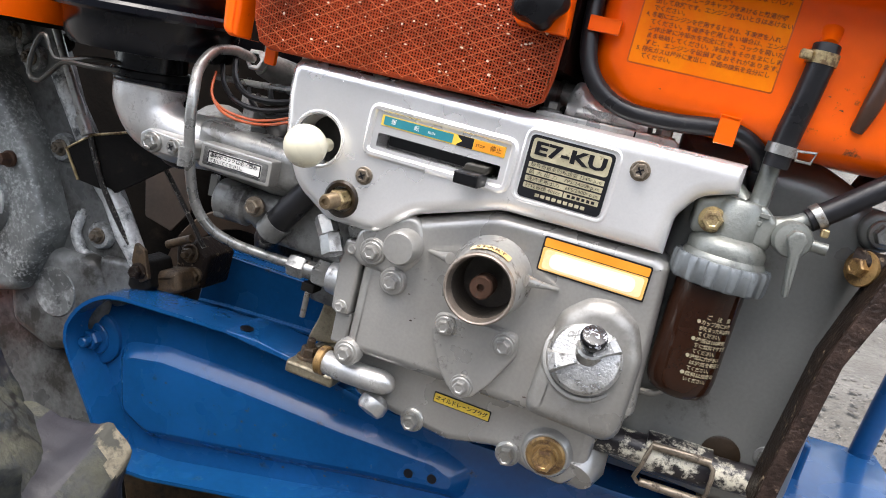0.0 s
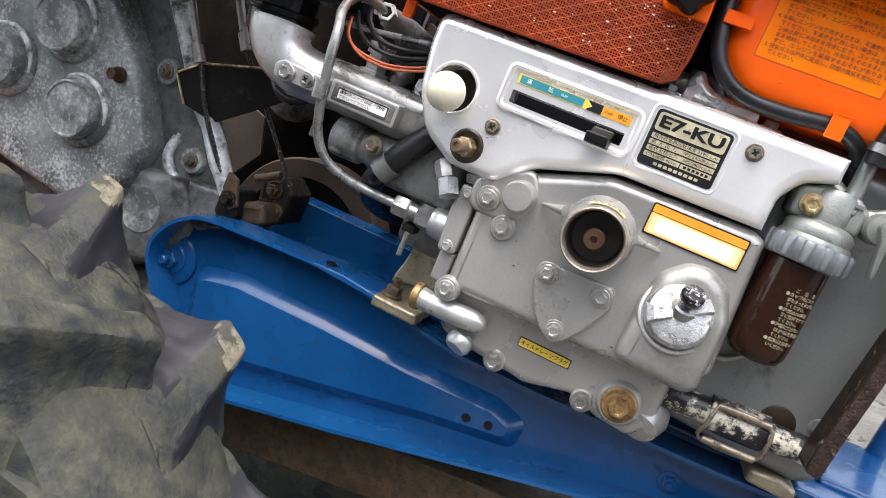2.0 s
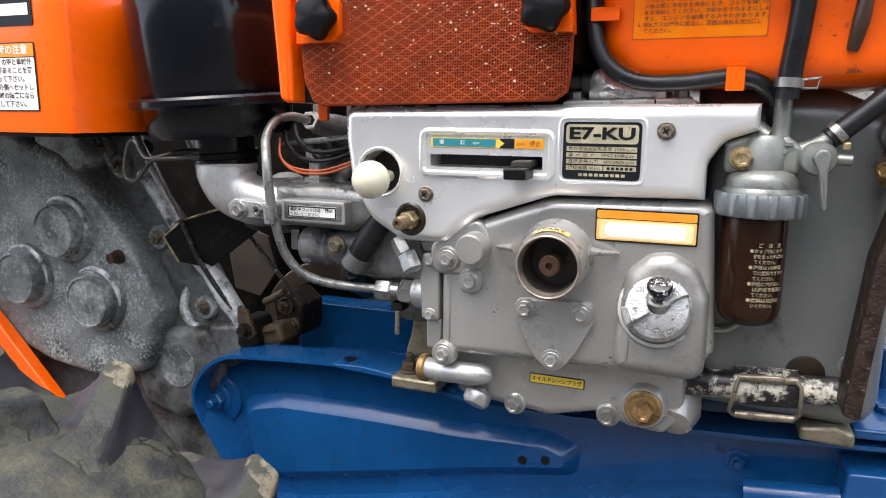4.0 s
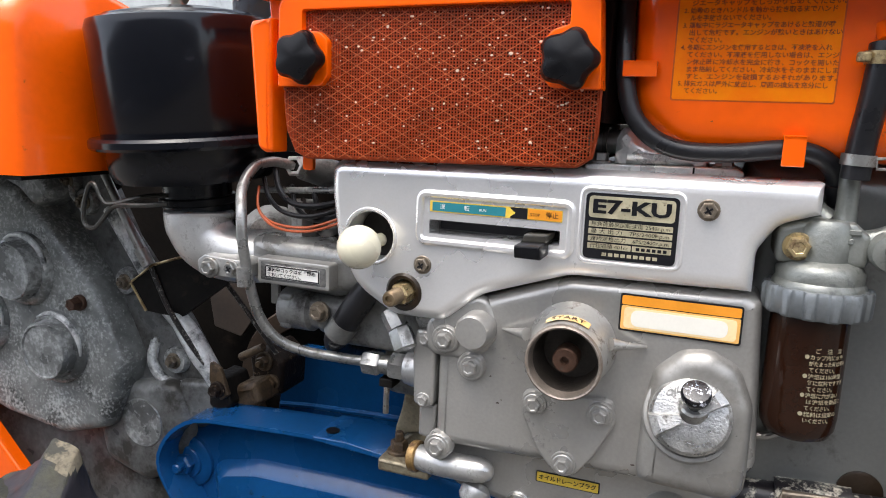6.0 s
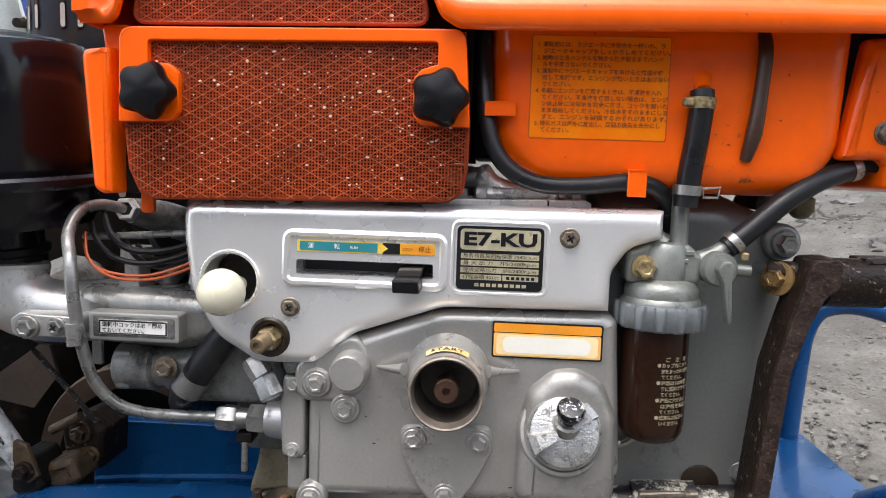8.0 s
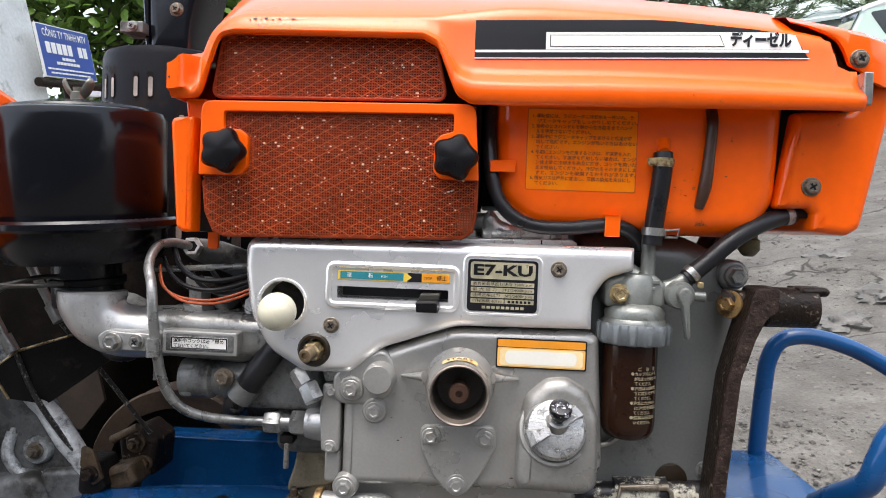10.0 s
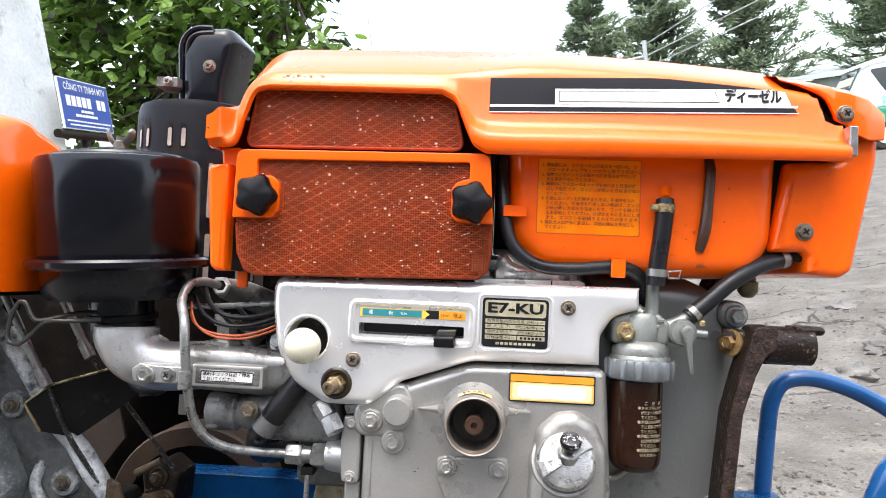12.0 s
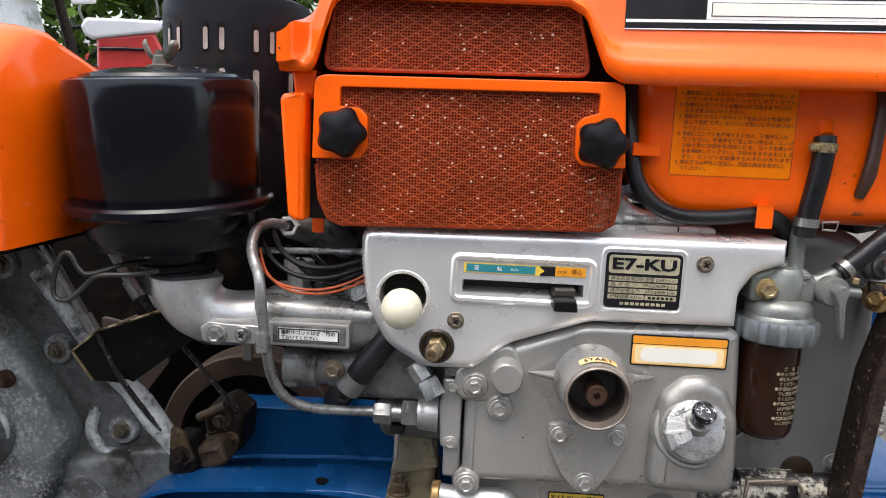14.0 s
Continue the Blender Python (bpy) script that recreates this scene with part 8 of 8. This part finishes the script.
def conifer(base, height, spread, seed):
    r_ = random.Random(seed)
    tree = thing("conifer_tree", base, "tall dark green conifer with layered drooping boughs", "tree", "conifers", where=W)
    lean = Vector((r_.uniform(-0.03, 0.03), r_.uniform(-0.03, 0.03), 1))
    bm = tube([base, Vector(base) + lean * height * 0.5, Vector(base) + lean * height], [0.18, 0.11, 0.02], 9, 3)
    part("trunk", bm, BARK, tree)
    verts, faces = [], []
    bm = bmesh.new()
    z = 0.16
    while z < 0.99:
        reach = spread * 1.75 * (1.03 - z) ** 0.9 * r_.uniform(0.7, 1.15)
        for q in range(r_.randint(5, 8)):
            a = r_.uniform(0, 2 * math.pi)
            d = Vector((math.cos(a), math.sin(a), 0.0))
            p0 = Vector(base) + lean * height * z
            ln = reach * r_.uniform(0.55, 1.1)
            p1 = p0 + d * ln * 0.55 + Vector((0, 0, 0.05 * ln))
            p2 = p0 + d * ln + Vector((0.10 * ln, 0, 0.42 * ln * r_.uniform(0.2, 1.2)))
            tube([p0, p1, p2], [0.035, 0.02, 0.006], 5, 3, bm)
            line = smooth_line([p0, p1, p2], 9)
            for i, c in enumerate(line[3:]):
                f = (i + 3) / len(line)
                for s_ in range(12):
                    dd = (d * r_.uniform(0.2, 1.0) + Vector((-d.y, d.x, 0)) * r_.uniform(-1.0, 1.0) + Vector((0, 0, r_.uniform(-0.15, 0.7)))).normalized()
                    leaf(verts, faces, c + Vector((r_.gauss(0, 0.08), r_.gauss(0, 0.08), r_.gauss(0, 0.05))), dd, Vector((r_.gauss(0, 0.5), r_.gauss(0, 0.5), 1)), r_.uniform(0.16, 0.38) * (1.15 - 0.5 * f), r_.uniform(0.016, 0.036))
        z += r_.uniform(0.024, 0.050)
    part("bough_growth", bm, BARK, tree, kind="stuff")
    me = bpy.data.meshes.new("needles")
    me.from_pydata([tuple(Vector(v) - Vector(base)) for v in verts], [], faces)
    me.materials.append(NEEDLE)
    ob = new("needles", me)
    ob.parent = tree
    ob["kind"] = "stuff"


def polar(d, az):
    return 0.15 + d * math.sin(radians(az)), -0.33 + d * math.cos(radians(az))


for d, az, h, sp_, sd_ in ((24, 8.9, 6.8, 1.45, 1), (23, 13.4, 7.0, 1.5, 2), (22, 19.6, 6.8, 1.45, 3), (23.5, 28.5, 7.4, 1.9, 4), (26, -5.0, 3.6, 1.2, 5)):
    x, y = polar(d, az)
    conifer((x, y, -0.05), h, sp_, sd_)

# ---- shed, minibus, poles, wires, parked vehicle, unseen wall behind the camera ----
SHED_ROOF = material("pale_green_roof", (0.50, 0.57, 0.54), 0.6, vary=0.15, scale=0.6, grain=12, bump=0.1)
SHED_WALL = material("pale_shed_wall", (0.40, 0.43, 0.42), 0.9, vary=0.2, scale=0.6, grain=10, bump=0.1)
SHED_DARK = material("unlit_shed_inside", (0.06, 0.058, 0.055), 0.9, vary=0.2, scale=0.6, grain=10, bump=0.1)
shed = thing("roadside_shed", (8.9, 19.5, 0), "low open shed with a pale green roof across the yard", "building", where=W)
part("front_wall", slab(rect(7.95, -0.05, 15.0, 1.90), 19.6, 19.75, 0.0, holes=[(rect(8.72, 0.0, 14.2, 1.62), 0.15)]), SHED_WALL, shed)
part("inside", slab(rect(8.74, 0.02, 14.18, 1.60), 19.70, 19.72, 0.0), SHED_DARK, shed, "dark open bay of the shed")
part("back_room", slab(rect(7.95, -0.05, 15.0, 1.80), 19.76, 23.0, 0.0), SHED_WALL, shed)
bm = bmesh.new()
loft([[(7.75, 19.2, 1.98), (7.75, 19.2, 1.90), (8.25, 23.6, 2.50), (8.25, 23.6, 2.58)], [(15.4, 19.2, 1.98), (15.4, 19.2, 1.90), (15.0, 23.6, 2.50), (15.0, 23.6, 2.58)]], bm)
part("roof", bm, SHED_ROOF, shed)
part("ridge_cap", tube([(8.15, 23.6, 2.58), (15.1, 23.6, 2.60)], 0.06, 8, 1), SHED_ROOF, shed)
for k in range(3):
    part("column", tube([(8.3 + 2.2 * k, 19.3, -0.05), (8.3 + 2.2 * k, 19.3, 1.95)], 0.06, 10, 1), SHED_WALL, shed)

# a small bus parked before the shed
BUS_CREAM = material("pale_bus_paint", (0.62, 0.76, 0.66), 0.35, vary=0.06, scale=2, grain=40, bump=0.0, coat=0.4)
BUS_WHITE = material("white_bus_roof", (0.82, 0.83, 0.82), 0.4, vary=0.05, scale=2, grain=40, bump=0.0, coat=0.3)
BUS_GREEN = material("green_bus_paint", (0.03, 0.30, 0.16), 0.35, vary=0.08, scale=2, grain=40, bump=0.0, coat=0.4)
BUS_GLASS = material("tinted_bus_glass", (0.035, 0.045, 0.05), 0.08, vary=0.2, scale=1.5, grain=20, bump=0.0, spec=0.8)
BUS_BLIND = material("faded_bus_sunblind", (0.45, 0.46, 0.36), 0.6, vary=0.25, scale=6, grain=40, bump=0.0)
bx, by = 0.15 + 18 * math.sin(radians(25.5)), -0.33 + 18 * math.cos(radians(25.5))
bus = thing("minibus", (0, 0, 0), "white-roofed pale green minibus parked across the yard", "minibus", where=pose(bx, by, 0, 0, 0, -12))
part("upper_body", slab(fillet([(0.0, 0.90), (0.05, 1.14), (0.40, 1.80), (0.62, 1.90), (4.3, 1.90), (4.4, 0.90)], [0.0, 0.05, 0.08, 0.05, 0.1, 0.0]), 0.0, 1.6, 0.06), BUS_CREAM, bus)
part("lower_body", slab(fillet([(0.02, 0.28), (-0.03, 0.45), (-0.01, 0.91), (4.41, 0.91), (4.4, 0.28)], [0.03, 0.05, 0.0, 0.0, 0.05]), -0.012, 1.612, 0.04), BUS_GREEN, bus, "green painted lower body")
part("roof", slab(fillet([(0.30, 1.80), (0.44, 1.90), (0.9, 1.99), (4.1, 2.02), (4.38, 1.90), (4.40, 1.82)], [0.02, 0.05, 0.1, 0.1, 0.05, 0.02]), -0.02, 1.62, 0.08, 4), BUS_WHITE, bus, "white roof")
bm = bmesh.new()
loft([[(0.065, 0.10, 1.20), (0.065, 1.50, 1.20), (0.365, 1.44, 1.765), (0.365, 0.16, 1.765)], [(0.050, 0.10, 1.21), (0.050, 1.50, 1.21), (0.350, 1.44, 1.775), (0.350, 0.16, 1.775)]], bm)
shield_glass = part("windscreen", bm, BUS_GLASS, bus, "tinted windscreen")
bm = bmesh.new()
loft([[(0.19, 0.16, 1.46), (0.19, 1.45, 1.46), (0.28, 1.44, 1.63), (0.28, 0.17, 1.63)], [(0.175, 0.16, 1.47), (0.175, 1.45, 1.47), (0.265, 1.44, 1.64), (0.265, 0.17, 1.64)]], bm)
part("sun_strip", bm, BUS_BLIND, shield_glass, "faded yellowish strip")
for x0, x1, x2, x3 in ((0.80, 0.52, 1.50, 1.50), (1.58, 1.58, 2.40, 2.40), (2.48, 2.48, 3.30, 3.30), (3.38, 3.38, 4.15, 4.15)):
    part("side_window", slab(fillet([(x0, 1.24), (x1, 1.74), (x3, 1.76), (x2, 1.22)], 0.05), -0.006, 0.02, 0.004), BUS_GLASS, bus)
part("side_decal", slab(fillet([(0.74, 0.97), (0.70, 1.13), (1.30, 1.16), (1.30, 1.00)], 0.01), -0.004, 0.01, 0.0), material("pale_blue_decal", (0.30, 0.52, 0.72), 0.4, vary=0.25, scale=8, grain=60, bump=0.0), bus, "pale blue decal")
for wx in (0.75, 3.4):
    wh = part("wheel", lathe([(0, -0.09), (0.27, -0.09), (0.30, -0.06), (0.30, 0.06), (0.27, 0.09), (0, 0.09)], (wx, 0.06, 0.29), (0, -1, 0), 28), TYRE, bus)
    part("hub_cap", lathe([(0.17, 0.09), (0.16, 0.10), (0, 0.11)], (wx, 0.06, 0.29), (0, -1, 0), 20), BUS_WHITE, wh)
GALV = material("galvanised_post", (0.42, 0.43, 0.43), 0.5, metal=0.4, vary=0.15, scale=5, grain=60, bump=0.05)
x, y = polar(17, 12.6)
pole = thing("fence_post", (x, y, 0), "grey galvanised post with a slanting rail", "post", where=W)
part("post", tube([(x, y, -0.05), (x, y, 3.1)], 0.05, 12, 1), GALV, pole)
x2, y2 = polar(17, 7.5)
part("rail", tube([(x, y, 2.75), (x2, y2, 2.7)], 0.025, 8, 1), GALV, pole)
x, y = polar(30, -8.3)
mast = thing("antenna_mast", (x, y, 0), "thin antenna mast with a cross arm", "antenna", where=W)
part("mast", tube([(x, y, -0.05), (x, y, 7.6)], 0.03, 8, 1), GALV, mast)
part("arm", tube([(x - 0.7, y, 5.75), (x + 0.6, y, 6.1)], 0.02, 6, 1), GALV, mast)
for k, (z0, z1) in enumerate(((2.50, 3.9), (2.75, 4.3), (3.0, 5.2))):
    x, y = polar(17, 12.6)
    x2, y2 = polar(13, 40)
    wire_ = thing("overhead_wire", (x, y, z0), "thin overhead cable strung from the grey post", "cable", "overhead wires", where=W)
    part("cable_run", tube([(x, y, z0), ((x + x2) / 2, (y + y2) / 2, (z0 + z1) / 2 - 0.15), (x2, y2, z1 - 0.3)], 0.012, 6, 6), GALV, wire_)
x, y = polar(8.5, -23.5)
car = thing("parked_vehicle", (x, y, 0), "red and white parked vehicle behind the tractor", "vehicle", where=W)
RED = material("red_car_paint", (0.45, 0.02, 0.02), 0.3, vary=0.05, scale=3, grain=40, bump=0.0, coat=0.4)
CARWHITE = material("white_car_paint", (0.72, 0.73, 0.72), 0.35, vary=0.05, scale=3, grain=40, bump=0.0, coat=0.3)
part("body", slab(fillet([(x - 1.2, 0.35), (x + 0.75, 0.35), (x + 0.75, 0.98), (x + 0.55, 1.04), (x - 1.2, 1.04)], 0.05), y, y + 1.5, 0.05), RED, car)
part("bonnet", slab(fillet([(x - 1.2, 1.03), (x + 0.6, 1.02), (x + 0.55, 1.12), (x - 0.1, 1.22), (x - 1.2, 1.24)], 0.04), y + 0.08, y + 1.4, 0.06), CARWHITE, car)
part("dark_band", slab(rect(x - 1.1, 0.86, x + 0.6, 0.90), y - 0.01, y + 0.02, 0.0), PRINT, car)
for wx in (-0.8, 0.4):
    wh = part("wheel", lathe([(0, -0.08), (0.30, -0.08), (0.33, -0.05), (0.33, 0.05), (0.30, 0.08), (0, 0.08)], (x + wx, y + 0.05, 0.32), (0, -1, 0), 28), TYRE, car)
    part("hub_cap", lathe([(0.18, 0.0), (0.17, 0.02), (0, 0.03)], (x + wx, y - 0.03, 0.32), (0, -1, 0), 20), GALV, wh)
# never in view: added to block front sky and darken reflections
bw = new("wall_behind", finish(slab([Vector(p) for p in ((-9, -0.05), (9, -0.05), (9, 3.6), (-9, 3.6))], -4.7, -4.5, 0.0), material("unseen_wall_dull", (0.19, 0.185, 0.175), 0.9, vary=0.25, scale=1.5, grain=30, bump=0.4), "wall_behind"))
tagged(bw, "unseen dull wall added behind the camera to dim the front light", "wall", "", "structure")


# ---- motorbike parked beyond the pillar ----
BW = Matrix.Translation((-2.13, 4.24, 0)) @ Matrix.Rotation(radians(26), 4, 'Z')
BIKE_WHITE = material("white_bike_plastic", (0.72, 0.71, 0.73), 0.35, vary=0.06, scale=6, grain=80, bump=0.02, coat=0.4)
BIKE_RED = material("red_bike_plastic", (0.52, 0.035, 0.03), 0.32, vary=0.08, scale=6, grain=80, bump=0.02, coat=0.5)
bike = thing("motorbike", (0, 0, 0), "white and red motorbike parked beyond the gate pillar", "motorbike", where=BW)
part("handlebar_cowl", slab(fillet([(-0.23, 1.02), (-0.20, 0.985), (0.19, 0.975), (0.225, 1.00), (0.22, 1.045), (0.0, 1.085), (-0.20, 1.115), (-0.24, 1.07)], 0.02), 0.0, 0.16, 0.02), BIKE_WHITE, bike, "white handlebar cowl")
part("front_shield", slab(fillet([(-0.17, 1.00), (0.17, 0.985), (0.21, 0.80), (0.13, 0.42), (-0.10, 0.42), (-0.21, 0.82)], 0.03), 0.02, 0.14, 0.025), BIKE_RED, bike, "red front shield")
part("trim_strip", tube([(-0.17, 0.012, 0.925), (-0.03, 0.008, 0.905), (0.10, 0.012, 0.880)], 0.010, 8, 4), BLACK_SATIN, bike)
part("rear_body", slab(fillet([(-0.13, 0.80), (0.13, 0.80), (0.16, 0.55), (-0.16, 0.55)], 0.03), 0.55, 1.25, 0.03), BIKE_WHITE, bike)
part("seat", slab(fillet([(-0.14, 0.86), (0.14, 0.86), (0.15, 0.79), (-0.15, 0.79)], 0.02), 0.50, 1.15, 0.02), BLACK_SATIN, bike, "black bench seat")
part("footboard", slab(fillet([(-0.16, 0.36), (0.16, 0.36), (0.15, 0.42), (-0.15, 0.42)], 0.01), 0.10, 0.80, 0.01), BIKE_RED, bike)
part("fork", tube([(0, 0.06, 0.60), (0, 0.0, 0.29)], 0.03, 12, 1), STEEL, bike)
for yw in (0.0, 1.15):
    wheel_b = part("wheel", lathe([(0.19, -0.03), (0.205, -0.035), (0.205, 0.035), (0.19, 0.03)], (0, yw, 0.28), (1, 0, 0), 36), STEEL, bike)
    part("tyre", lathe([(0.20, -0.035), (0.25, -0.045), (0.28, -0.02), (0.285, 0.0), (0.28, 0.02), (0.25, 0.045), (0.20, 0.035)], (0, yw, 0.28), (1, 0, 0), 36), RUBBER, wheel_b)
    part("hub", lathe([(0, -0.05), (0.06, -0.05), (0.06, 0.05), (0, 0.05)], (0, yw, 0.28), (1, 0, 0), 20), STEEL, wheel_b)
for sgn in (-1, 1):
    part("handlebar", tube([(sgn * 0.18, 0.08, 1.06), (sgn * 0.30, 0.10, 1.07), (sgn * 0.36, 0.14, 1.05)], 0.014, 10, 3), BLACK_SATIN, bike)
    mir = part("mirror_stalk", tube([(sgn * 0.215, 0.08, 1.07), (sgn * 0.225, 0.07, 1.17), (sgn * 0.19, 0.06, 1.215)], 0.008, 8, 4), STEEL, bike)
    part("mirror", slab(fillet([(sgn * 0.19 - 0.07, 1.20), (sgn * 0.19 + 0.07, 1.19), (sgn * 0.19 + 0.075, 1.25), (sgn * 0.19 - 0.065, 1.265)], 0.02), 0.045, 0.07, 0.01), BIKE_WHITE, mir)
